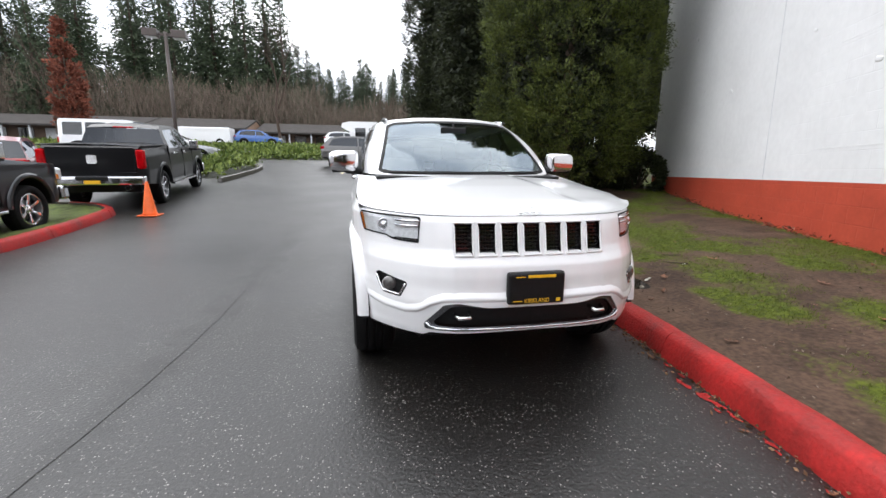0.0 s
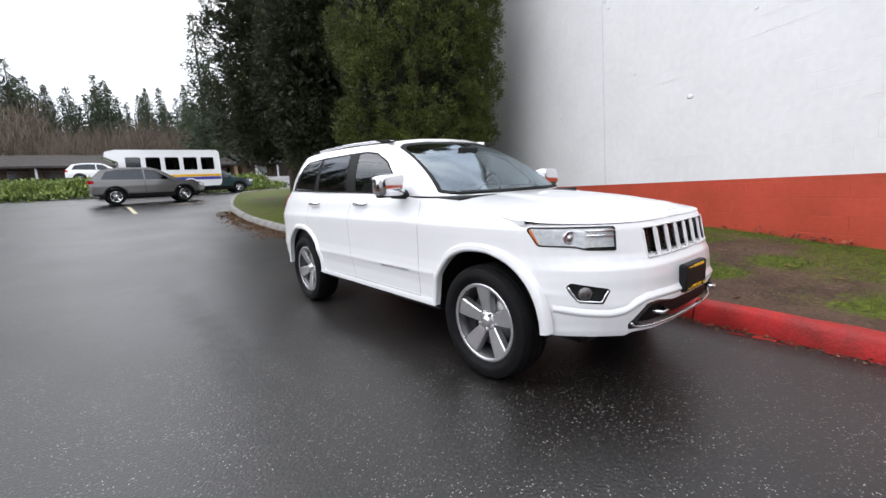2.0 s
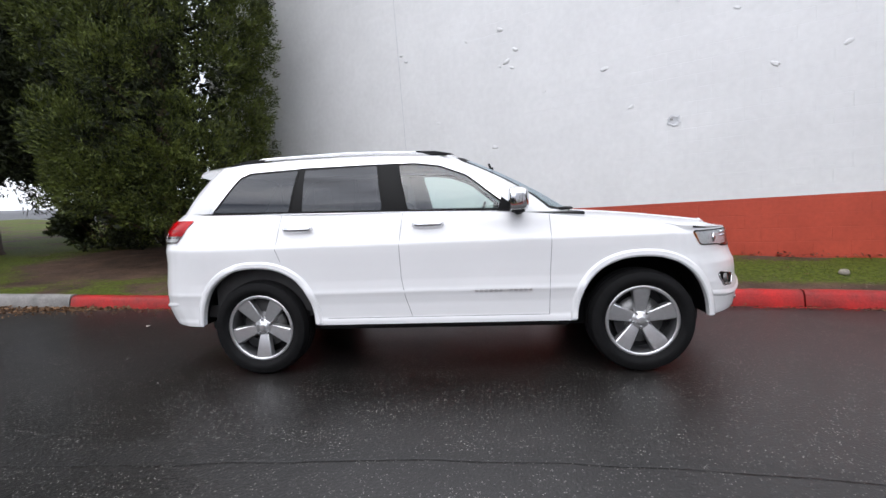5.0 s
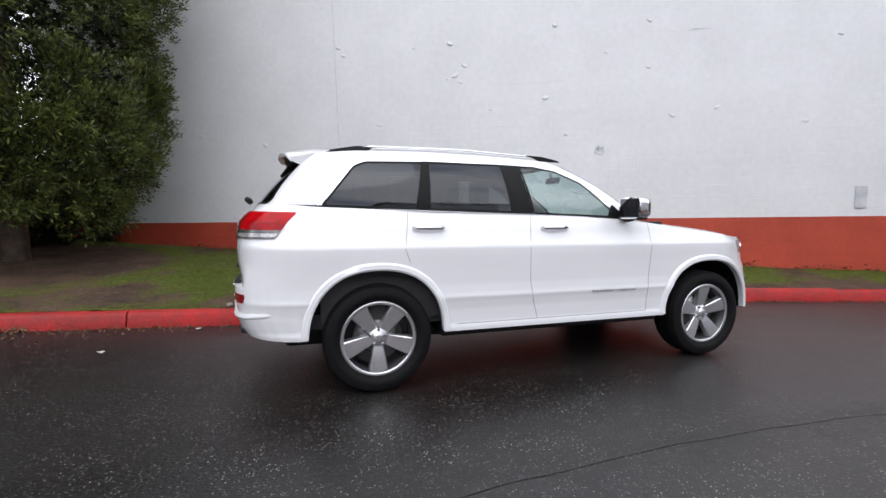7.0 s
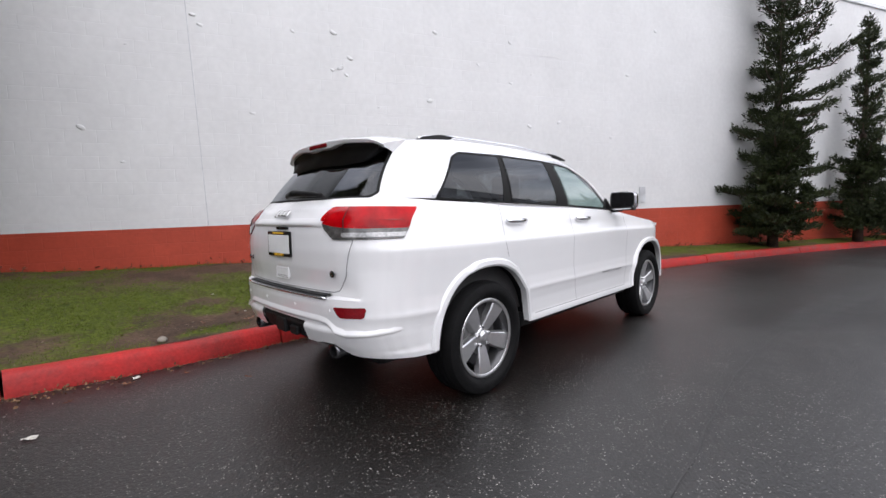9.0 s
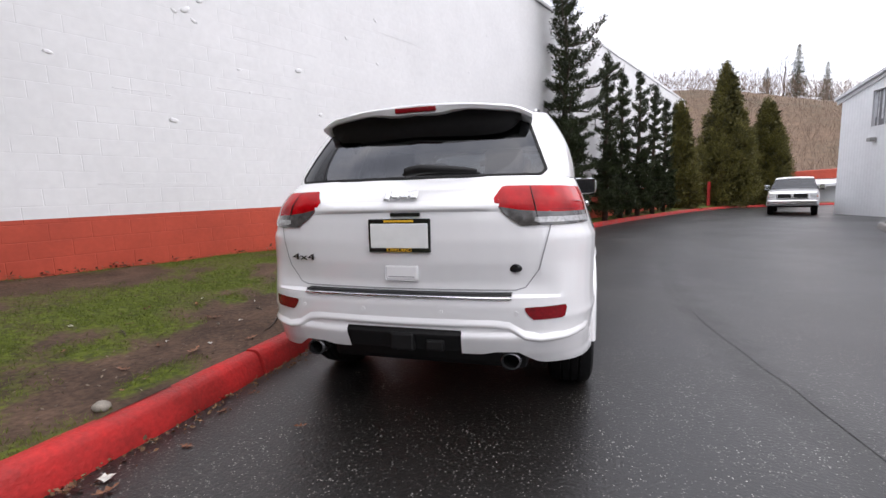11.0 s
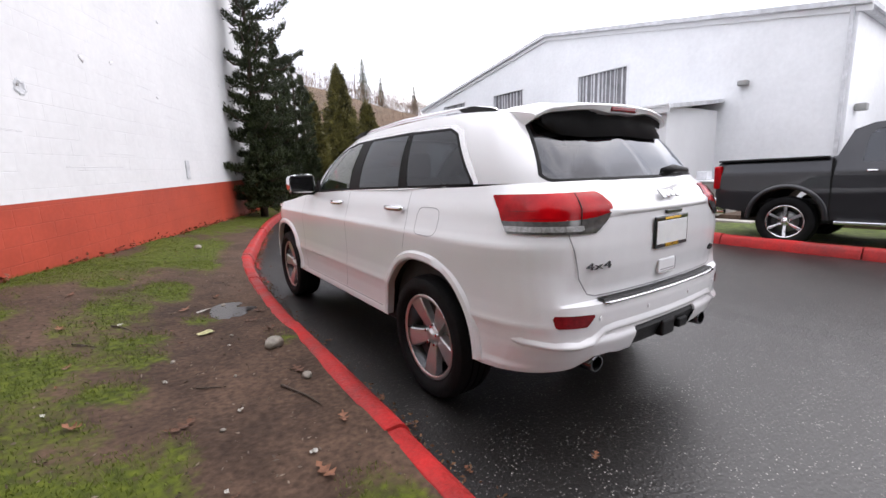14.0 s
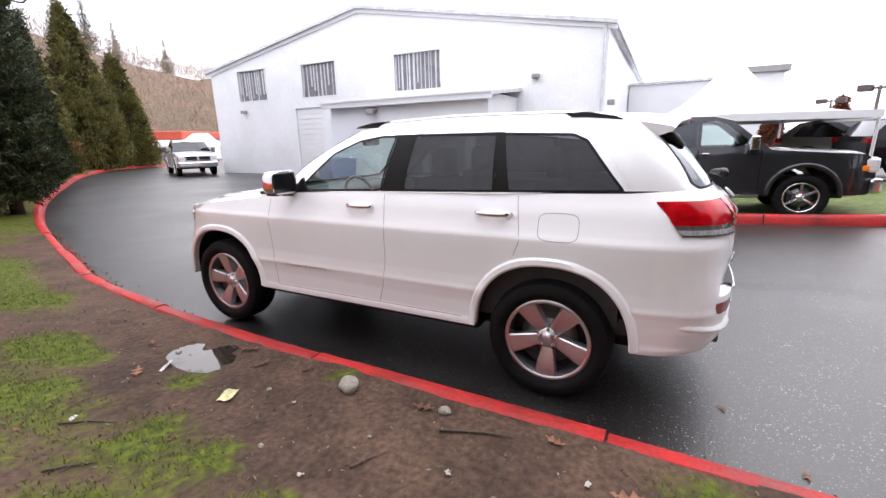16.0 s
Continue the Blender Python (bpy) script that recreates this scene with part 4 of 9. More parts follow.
build_condenser(-9.7, -0.55, 0)
tagged(mesh_object("concrete_pad", boxed(-10.7, -1.8, -0.02, -8.9, 1.1, 0.065, 0.01), M_CONC), "pale concrete slab in the bed", "slab")
blue = mat("blue_plastic", (0.02, 0.10, 0.30), 0.45, var=0.25, scale=5)
skip = tagged(empty("waste_bin", pose(-10.0, -8.0, 0.1, 0, 0, 60)), "blue plastic waste bin beside the building", "bin")
bm = bmesh.new()
prism(bm, [(-0.40, 0), (0.40, 0), (0.52, 0.85), (-0.52, 0.85)], "x", -0.85, 0.85)
part("bin_body", bm, blue, skip)
part("bin_lid", boxed(-0.92, -0.56, 0.85, 0.92, 0.56, 0.92, 0.02), blue, skip)
for k in range(7):
    rng = random.Random(k)
    x, y = -9.6 + rng.uniform(-0.6, 0.6), -6.3 + rng.uniform(-1.0, 1.0)
    tagged(mesh_object("timber_scrap", boxed(-0.5, -0.06, 0, 0.5, 0.06, 0.10, 0.01, m=pose(x, y, 0.16 + 0.03 * (k % 3), rng.uniform(-4, 4), rng.uniform(-6, 6), rng.uniform(0, 180))), M_GREYDOOR), "dark piece of scrap lying in the bed", "scrap", "scrap in the bed")


# ---- wall blemishes: patches, blisters, hole, joint, small louvre ----
def build_wall_marks():
    def on_wall(s, z, m=Matrix()):
        return M_WALLFRAME @ Matrix.Translation((s, 0, z + 0.0)) @ m
    hole = tagged(empty("wall_hole", on_wall(4.58, 2.58)), "broken hole in the painted block wall", "hole", kind="structure")
    bm = bmesh.new()
    ring = []
    rng = random.Random(3)
    for k in range(18):
        a = 2 * math.pi * k / 18
        r = 0.075 * rng.uniform(0.75, 1.15)
        ring.append((r * math.cos(a), r * math.sin(a)))
    outer = [bm.verts.new((x * 1.35, 0.004, z * 1.35)) for x, z in ring]
    mid = [bm.verts.new((x, 0.012, z)) for x, z in ring]
    inn = [bm.verts.new((x * 0.7 + 0.01, 0.004, z * 0.7)) for x, z in ring]
    for k in range(18):
        q = (k + 1) % 18
        bm.faces.new((outer[k], outer[q], mid[q], mid[k]))
        bm.faces.new((mid[k], mid[q], inn[q], inn[k]))
    bm.faces.new(inn)
    bmesh.ops.recalc_face_normals(bm, faces=bm.faces[:])
    part("broken_edge", bm, M_STRIP, hole)
    bm = boxed(0.01, 0.004, 0.005, 0.05, 0.010, 0.042, 0.002)
    part("dark_gap", bm, M_GREYDOOR, hole)
    # raised blisters of paint and filler
    rng = random.Random(12)
    spots = [(3.28, 3.18), (7.17, 4.29), (3.73, 4.08), (10.66, 4.19), (11.35, 2.87), (10.85, 2.35), (7.35, 4.1), (7.25, 3.98), (7.5, 4.05), (6.65, 3.42), (6.5, 3.1), (7.45, 4.72), (9.6, 4.6), (9.7, 4.75), (3.2, 4.3), (5.6, 3.6), (2.5, 3.3), (8.9, 3.2), (12.8, 3.1), (4.5, 4.4), (1.0, 3.0), (5.2, 2.9), (13.6, 4.4), (0.5, 4.5)]
    spots += [(rng.uniform(-6, 14.5), rng.uniform(1.9, 6.5)) for _ in range(8)]
    for s, z in spots:
        bm = bmesh.new()
        bmesh.ops.create_icosphere(bm, subdivisions=2, radius=1)
        for v in bm.verts:
            v.co = Vector((v.co.x * 0.048 * (1 + 0.6 * noise.noise(v.co * 2 + Vector((s, 0, 0)))), v.co.y * 0.010, v.co.z * 0.026 * (1 + 0.6 * noise.noise(v.co * 2 + Vector((0, z, 0))))))
        ob = mesh_object("paint_blister", bm, M_WALL, None, True)
        ob.matrix_basis = on_wall(s, z, Matrix.Rotation(rng.uniform(-0.6, 0.6), 4, "Y") @ Matrix.Scale(rng.uniform(0.6, 1.5), 4))
        tagged(ob, "raised blister of white paint on the wall", "blister", "blisters on the wall", "structure")
    # long ridges where block joints show through
    for k in range(34):
        s, z, L = rng.uniform(-8, 14.5), 1.27 + 0.203 * rng.randrange(2, 26), rng.uniform(0.3, 1.5)
        bm = boxed(-L / 2, -0.004, -0.008, L / 2, 0.0025, 0.008, 0.002, 1)
        ob = mesh_object("joint_ridge", bm, M_WALL)
        ob.matrix_basis = on_wall(s, z)
        tagged(ob, "faint raised joint in the white wall", "joint", "joints on the wall", "structure")
    ob = mesh_object("control_joint", boxed(-0.006, 0.0, 0, 0.006, 0.004, 5.6), M_STRIP)
    ob.matrix_basis = on_wall(9.72, 1.27, Matrix.Rotation(radians(1.2), 4, "Y"))
    tagged(ob, "thin vertical joint in the wall", "joint", kind="structure")
    v = tagged(empty("wall_vent", on_wall(0.02, 1.62)), "small grey louvre vent in the wall", "vent")
    part("vent_frame", boxed(-0.10, 0.0, -0.20, 0.10, 0.02, 0.20, 0.006), M_STRIP, v)
    for k in range(7):
        part("vent_slat", boxed(-0.085, 0.012, -0.17 + 0.05 * k, 0.085, 0.026, -0.145 + 0.05 * k), M_STRIP, v)


build_wall_marks()


# ---- vehicle materials ----
def glass_material(name, tint, facing=0.05, sheen=(1, 1, 1)):
    """Window glass: a tinted clear pane whose mirror gloss grows at a slant from its value seen square on."""
    m = bpy.data.materials.new(name)
    m.use_nodes = True
    n, l = m.node_tree.nodes, m.node_tree.links
    n.remove(n["Principled BSDF"])
    t, g, f, x = n.new("ShaderNodeBsdfTransparent"), n.new("ShaderNodeBsdfGlossy"), n.new("ShaderNodeLayerWeight"), n.new("ShaderNodeMixShader")
    t.inputs["Color"].default_value = (*tint, 1)
    g.inputs["Roughness"].default_value = 0.01
    g.inputs["Color"].default_value = (*sheen, 1)
    f.inputs["Blend"].default_value = 0.5
    p, q = n.new("ShaderNodeMath"), n.new("ShaderNodeMath")
    p.operation, p.inputs[1].default_value = "POWER", 4.6
    q.operation, q.inputs[1].default_value, q.inputs[2].default_value = "MULTIPLY_ADD", 1 - facing, facing
    l.new(f.outputs["Facing"], p.inputs[0])
    l.new(p.outputs[0], q.inputs[0])
    l.new(q.outputs[0], x.inputs["Fac"])
    l.new(t.outputs[0], x.inputs[1])
    l.new(g.outputs[0], x.inputs[2])
    l.new(x.outputs[0], n["Material Output"].inputs["Surface"])
    return m


M_WHITE = mat("white_car_paint", (0.82, 0.82, 0.83), 0.32, coat=1.0, var=0.01, scale=3)
M_CHROME = mat("chrome", (0.78, 0.78, 0.80), 0.10, 1.0)
M_RIM = mat("polished_alloy", (0.66, 0.66, 0.67), 0.32, 0.9, var=0.06, scale=30)
M_DARKCHROME = mat("dark_chrome", (0.16, 0.16, 0.17), 0.25, 0.9)
M_RIM_DARK = mat("dark_alloy_pocket", (0.018, 0.018, 0.020), 0.5, 0.3)
M_BARREL = mat("painted_rim_barrel", (0.10, 0.10, 0.105), 0.4, 0.7, var=0.15, scale=12)
M_TRIM = mat("bright_trim", (0.88, 0.88, 0.89), 0.22, 0.85)
M_TYRE = mat("tyre_rubber", (0.0065, 0.0065, 0.007), 0.68, var=0.25, scale=20, bump=0.3, bump_scale=120, spec=0.16)
M_BLACK = mat("black_plastic", (0.008, 0.008, 0.0085), 0.5, var=0.2, scale=30, bump=0.2, bump_scale=200, spec=0.28)
M_GLOSSBLACK = mat("gloss_black", (0.010, 0.010, 0.011), 0.12, coat=0.5)
M_SEAL = mat("black_rubber_seal", (0.008, 0.008, 0.008), 0.6, spec=0.2)
M_SEAM = mat("shut_line", (0.30, 0.30, 0.31), 0.8)
M_DISC = mat("brake_disc", (0.25, 0.25, 0.25), 0.4, 0.9, var=0.2, scale=20)
M_GLASS = glass_material("clear_glass", (0.80, 0.92, 0.89), 0.10)
M_GLASS_WS = glass_material("windscreen_glass", (0.62, 0.74, 0.72), 0.15, (0.80, 0.91, 1.0))
M_TINT = glass_material("privacy_glass", (0.075, 0.077, 0.085), 0.064, (0.92, 0.95, 1.0))
M_LENS = glass_material("lamp_lens", (0.92, 0.93, 0.94), 0.06)
M_RED_LENS = mat("red_lamp_lens", (0.50, 0.003, 0.006), 0.16, var=0.4, scale=9, tint=(0.24, 0.001, 0.003), spec=0.22)
M_DARK_RED = mat("dark_red_reflector", (0.20, 0.004, 0.008), 0.25, var=0.3, scale=60, coat=0.15)
M_AMBER = mat("amber_lens", (0.80, 0.20, 0.015), 0.15, coat=0.6)
M_LAMP_SILVER = mat("lamp_silver", (0.82, 0.83, 0.84), 0.25, 0.35, var=0.2, scale=40)
M_LENS_CLEAR = mat("clear_lens", (0.42, 0.42, 0.42), 0.18, 0.3, var=0.4, scale=60, coat=0.5)
M_SMOKE = mat("smoked_lamp", (0.075, 0.070, 0.068), 0.10, coat=1.0, var=0.4, scale=30)
M_INTERIOR = mat("dark_interior", (0.030, 0.029, 0.030), 0.7, var=0.2, scale=10)
M_YELLOW = mat("yellow_print", (0.80, 0.46, 0.02), 0.5)
M_PLATE = mat("white_plate", (0.78, 0.79, 0.78), 0.35, var=0.04, scale=12)


# ---- surface cutting: splits a sheet along the zero line of a function ----
def cut(sheet, val):
    """Splits sheet (verts, faces) where val changes sign; returns the parts below and above zero. verts carry extra columns along."""
    V, F = sheet
    V = np.asarray(V, float)
    g = np.asarray(val(V), float)
    g[np.abs(g) < 1e-5] = 1e-5
    extra, known = [], {}

    def mid(a, b):
        k = (min(a, b), max(a, b))
        if k not in known:
            t = g[a] / (g[a] - g[b])
            known[k] = len(V) + len(extra)
            extra.append(V[a] + (V[b] - V[a]) * t)
        return known[k]
    lo, hi = [], []
    for f in F:
        s = [g[i] < 0 for i in f]
        if all(s):
            lo.append(f)
        elif not any(s):
            hi.append(f)
        else:
            A, B = [], []
            for i in range(len(f)):
                a, b = f[i], f[(i + 1) % len(f)]
                (A if g[a] < 0 else B).append(a)
                if (g[a] < 0) != (g[b] < 0):
                    m = mid(a, b)
                    A.append(m)
                    B.append(m)
            if len(A) > 2:
                lo.append(tuple(A))
            if len(B) > 2:
                hi.append(tuple(B))
    W = np.vstack([V] + ([np.array(extra)] if extra else []))
    return (W, lo), (W, hi)


def poly_sdf(px, py, poly, r=0.0):
    """Signed distance (negative inside) of points to a closed polygon, rounded outwards by r."""
    d = np.full(len(px), 1e9)
    inside = np.zeros(len(px), bool)
    n = len(poly)
    for i in range(n):
        ax, ay = poly[i]
        bx, by = poly[(i + 1) % n]
        ex, ey = bx - ax, by - ay
        t = np.clip(((px - ax) * ex + (py - ay) * ey) / (ex * ex + ey * ey), 0, 1)
        d = np.minimum(d, np.hypot(px - ax - t * ex, py - ay - t * ey))
        c = ((ay > py) != (by > py))
        if ey:
            inside ^= c & (px < (py - ay) / ey * ex + ax)
    return np.where(inside, -d, d) - r


def used(V, F):
    ids = sorted({i for f in F for i in f})
    to = {a: b for b, a in enumerate(ids)}
    return np.asarray(V)[ids], [tuple(to[i] for i in f) for f in F]


def sheet_part(name, sheet, material, parent, mirror=True, both=False, push=0.0, label="", thick=0.0):
    """A part from a cut sheet of the +x half: mirrored to a single whole part, or made twice, one for each side."""
    V, F = used(*sheet)
    if not F:
        return []
    P = V[:, :3].copy()
    N = np.zeros_like(P)
    for f in F:
        a, b, c = P[f[0]], P[f[1]], P[f[2]]
        k = np.cross(b - a, c - a)
        for i in f:
            N[i] += k
    N /= np.maximum(1e-9, np.linalg.norm(N, axis=1))[:, None]
    P = P + N * push
    F2 = list(F)
    if thick:
        n = len(P)
        P = np.vstack([P, P - N * thick])
        F2 += [tuple(i + n for i in f[::-1]) for f in F]
        edges = {}
        for f in F:
            for i in range(len(f)):
                a, b = f[i], f[(i + 1) % len(f)]
                edges[(a, b)] = 1
        for a, b in edges:
            if (b, a) not in edges:
                F2.append((b, a, a + n, b + n))
    Q = P * (-1, 1, 1)
    out = []
    if both:
        out.append(raw(name, P, F2, material, parent, True, label))
        out.append(raw(name, Q, [f[::-1] for f in F2], material, parent, True, label))
    elif mirror:
        n = len(P)
        bm = bmesh.new()
        vs = [bm.verts.new(p) for p in P] + [bm.verts.new(p) for p in Q]
        for f in F2:
            for g in (f, tuple(i + n for i in f[::-1])):
                try:
                    bm.faces.new([vs[i] for i in g])
                except ValueError:
                    pass
        bmesh.ops.remove_doubles(bm, verts=bm.verts[:], dist=0.0004)
        out.append(part(name, bm, material, parent, label, True))
    for o in out:
        o.data.set_sharp_from_angle(angle=radians(32))
    return out


def half_part(name, sheet, material, parent, sx, push, label=""):
    """A part of one side only, lifted off the sheet by push."""
    V, F = used(*sheet)
    P = V[:, :3].copy()
    N = np.zeros_like(P)
    for f in F:
        k = np.cross(P[f[1]] - P[f[0]], P[f[2]] - P[f[0]])
        for i in f:
            N[i] += k
    N /= np.maximum(1e-9, np.linalg.norm(N, axis=1))[:, None]
    P = (P + N * push) * (sx, 1, 1)
    return raw(name, P, F if sx > 0 else [f[::-1] for f in F], material, parent, True, label)


# ---- the white car: plan outline, side and end profiles ----
NOSE_X = [0, 0.2, 0.3, 0.42, 0.5, 0.58, 0.65, 0.71, 0.77, 0.81, 0.85, 0.885, 0.91, 0.93, 0.943]
NOSE_Y = [0, 0.005, 0.011, 0.030, 0.062, 0.105, 0.163, 0.222, 0.290, 0.340, 0.400, 0.470, 0.550, 0.650, 0.790]
TAIL_X = [0.952, 0.945, 0.93, 0.905, 0.875, 0.835, 0.79, 0.74, 0.68, 0.60, 0.50, 0.38, 0.2, 0]
TAIL_Y = [-0.80, -0.60, -0.42, -0.30, -0.225, -0.165, -0.122, -0.09, -0.064, -0.042, -0.026, -0.014, -0.004, 0]
YF0, YR0 = -0.925, 3.905


def plan_curve():
    """The widest outline seen from above, from the middle of the nose round the side to the middle of the tail."""
    side_y = np.linspace(YF0 + 0.79, YR0 - 0.80, 60)[1:-1]
    side_x = np.interp(side_y, [-0.135, 0.1, 0.6, 1.7, 2.5, 2.95, 3.105], [0.943, 0.946, 0.943, 0.943, 0.947, 0.953, 0.952])
    pts = np.array([(x, YF0 + y) for x, y in zip(NOSE_X, NOSE_Y)] + list(zip(side_x, side_y)) + [(x, YR0 + y) for x, y in zip(TAIL_X, TAIL_Y)])
    run = np.concatenate([[0], np.cumsum(np.hypot(*np.diff(pts, axis=0).T))])
    return pts, run


PLAN, PLAN_RUN = plan_curve()
LOOP = float(PLAN_RUN[-1])
FRONT_Z = [0.30, 0.36, 0.42, 0.50, 0.58, 0.66, 0.72, 0.78, 0.82, 0.86, 1.00, 1.03, 1.10]
FRONT_D = [0.085, 0.050, 0.022, 0.004, -0.004, 0.012, 0.014, 0.024, 0.046, 0.062, 0.090, 0.105, 0.16]
REAR_Z = [0.34, 0.40, 0.47, 0.545, 0.560, 0.578, 0.62, 0.70, 0.742, 0.752, 0.80, 0.90, 1.00, 1.10, 1.18, 1.235, 1.27, 1.31]
REAR_D = [0.12, 0.075, 0.030, 0.0, 0.0, 0.012, 0.008, 0.0, 0.004, 0.045, 0.048, 0.030, 0.024, 0.028, 0.040, 0.080, 0.130, 0.165]
SIDE_Z = [0.30, 0.345, 0.385, 0.43, 0.455, 0.56, 0.625, 0.648, 0.672, 0.74, 0.85, 0.96, 1.015, 1.045, 1.10, 1.16, 1.20, 1.24, 1.30]
SIDE_K = [0.920, 0.948, 0.974, 0.976, 0.967, 0.970, 0.980, 0.987, 0.981, 0.976, 0.979, 0.984, 0.984, 0.968, 0.948, 0.930, 0.914, 0.894, 0.868]
TOP_Y = [-0.85, -0.62, -0.45, -0.15, 0.30, 0.65, 0.90, 1.70, 2.60, 3.30, 3.74, 3.92]
TOP_Z = [1.028, 1.036, 1.046, 1.090, 1.142, 1.190, 1.215, 1.245, 1.265, 1.285, 1.30, 1.305]


def tub_point(s, z):
    x = np.interp(s, PLAN_RUN, PLAN[:, 0])
    y = np.interp(s, PLAN_RUN, PLAN[:, 1])
    wf = smooth01((-0.10 - y) / 0.35)
    wr = smooth01((y - 3.25) / 0.40)
    # the bumper's step lies across the tail only; round the corners it fades into the flank
    step, soft = np.interp(z, REAR_Z, REAR_D), np.interp(z, [0.34, 0.40, 0.47, 0.545, 0.60, 0.74, 0.90, 1.10, 1.18, 1.235, 1.31], [0.12, 0.075, 0.030, 0.0, 0.008, 0.006, 0.030, 0.030, 0.040, 0.080, 0.165])
    wt = smooth01((y - 3.78) / 0.09)
    y2 = y + wf * np.interp(z, FRONT_Z, FRONT_D) - wr * (soft + (step - soft) * wt)
    k = np.interp(z, SIDE_Z, SIDE_K)
    # the nose keeps its width, only the flanks have the full side profile
    kk = 1 + (k - 1) * (1 - 0.75 * smooth01((-0.35 - y) / 0.4))
    return float(x * kk), float(y2), z


def side_x(y, z):
    px = np.interp(y, PLAN[14:75, 1], PLAN[14:75, 0])
    return float(px * np.interp(z, SIDE_Z, SIDE_K))


def tub_sheet():
    ss = np.concatenate([np.linspace(0, 1.35, 76), np.linspace(1.35, LOOP - 1.5, 140)[1:], np.linspace(LOOP - 1.5, LOOP, 76)[1:]])
    levels = 58
    V = []
    for s in ss:
        y = np.interp(s, PLAN_RUN, PLAN[:, 1])
        zb = lerp(y, [-0.95, -0.5, -0.2, 0.5, 2.4, 3.3, 3.9], [0.36, 0.285, 0.30, 0.335, 0.345, 0.38, 0.42])
        zb = max(zb, lerp(LOOP - s, [0, 0.40, 0.47, 0.58, 0.66, 0.78], [0.462, 0.462, 0.478, 0.478, 0.425, 0.40]))
        zb = max(zb, lerp(s, [0, 0.55, 0.68, 0.85], [0.43, 0.420, 0.350, 0.285]))
        zt = lerp(y, TOP_Y, TOP_Z)
        # one level always lies on each edge of the bumper's step
        for k in range(levels + 1):
            z = zb + (0.742 - zb) * k / 26 if k <= 26 else 0.752 + (zt - 0.752) * (k - 27) / (levels - 27)
            V.append((*tub_point(s, z), s))
    c = levels + 1
    F = [(i * c + k, (i + 1) * c + k, (i + 1) * c + k + 1, i * c + k + 1) for i in range(len(ss) - 1) for k in range(levels)]
    return np.array(V), F


HUB_R, WHEELBASE, HUB_Z = 0.380, 2.915, 0.380
ARCH = 0.456


def arch_sdf(V, grow=0.0):
    """Wheel openings: a circle flattened a little on top."""
    d = np.full(len(V), 1e9)
    for yc in (0.0, WHEELBASE):
        dy, dz = V[:, 1] - yc, V[:, 2] - (HUB_Z - 0.01)
        dz = np.where(dz > 0, dz * ARCH / 0.482, dz)
        r = (np.abs(dy) ** 2.3 + np.abs(np.maximum(dz, -0.2)) ** 2.3) ** (1 / 2.3)
        r = np.where(dz < 0, np.abs(dy) - dz * 0.08, r)
        d = np.minimum(d, r - (ARCH + grow))
    return d


def s_at(x, y):
    """Run along the plan outline at its point nearest to (x, y)."""
    return float(PLAN_RUN[np.argmin(np.hypot(PLAN[:, 0] - x, PLAN[:, 1] - y))])


def side_ribbon(bm, pts, width, push, n=None):
    """A thin strip that lies on the flank along (y, z) points."""
    prev = None
    for i, (y, z) in enumerate(pts):
        a, b = pts[max(0, i - 1)], pts[min(len(pts) - 1, i + 1)]
        d = Vector((b[0] - a[0], b[1] - a[1])).normalized()
        o = Vector((-d.y, d.x)) * width / 2
        row = [bm.verts.new((side_x(y + sgn * o.x, z + sgn * o.y) + push, y + sgn * o.x, z + sgn * o.y)) for sgn in (-1, 1)]
        if prev:
            bm.faces.new((prev[0], row[0], row[1], prev[1]))
        prev = row
    return bm


def densify(pts, step=0.03):
    out = []
    for a, b in zip(pts, pts[1:]):
        n = max(1, int(math.hypot(b[0] - a[0], b[1] - a[1]) / step))
        out += [(a[0] + (b[0] - a[0]) * k / n, a[1] + (b[1] - a[1]) * k / n) for k in range(n)]
    return out + [pts[-1]]


def both_sides(bm):
    """Adds the mirror image across x = 0."""
    r = bmesh.ops.duplicate(bm, geom=bm.verts[:] + bm.edges[:] + bm.faces[:])
    vs = [g for g in r["geom"] if isinstance(g, bmesh.types.BMVert)]
    fs = [g for g in r["geom"] if isinstance(g, bmesh.types.BMFace)]
    bmesh.ops.scale(bm, vec=(-1, 1, 1), verts=vs)
    bmesh.ops.reverse_faces(bm, faces=fs)
    return bm


def mirrored(bm):
    bmesh.ops.scale(bm, vec=(-1, 1, 1), verts=bm.verts[:])
    bmesh.ops.reverse_faces(bm, faces=bm.faces[:])
    return bm


# ---- wheels ----
def lathe(bm, prof, seg=48, a0=0.0, a1=2 * math.pi):
    """Turns (radius, x) points about the x axis."""
    rings = []
    full = abs(a1 - a0 - 2 * math.pi) < 1e-6
    for k in range(seg if full else seg + 1):
        a = a0 + (a1 - a0) * k / seg
        rings.append([bm.verts.new((x, r * math.cos(a), r * math.sin(a))) for r, x in prof])
    n = len(rings)
    for k in range(n if full else n - 1):
        A, B = rings[k], rings[(k + 1) % n]
        for j in range(len(prof) - 1):
            bm.faces.new((A[j], B[j], B[j + 1], A[j + 1]))
    return bm


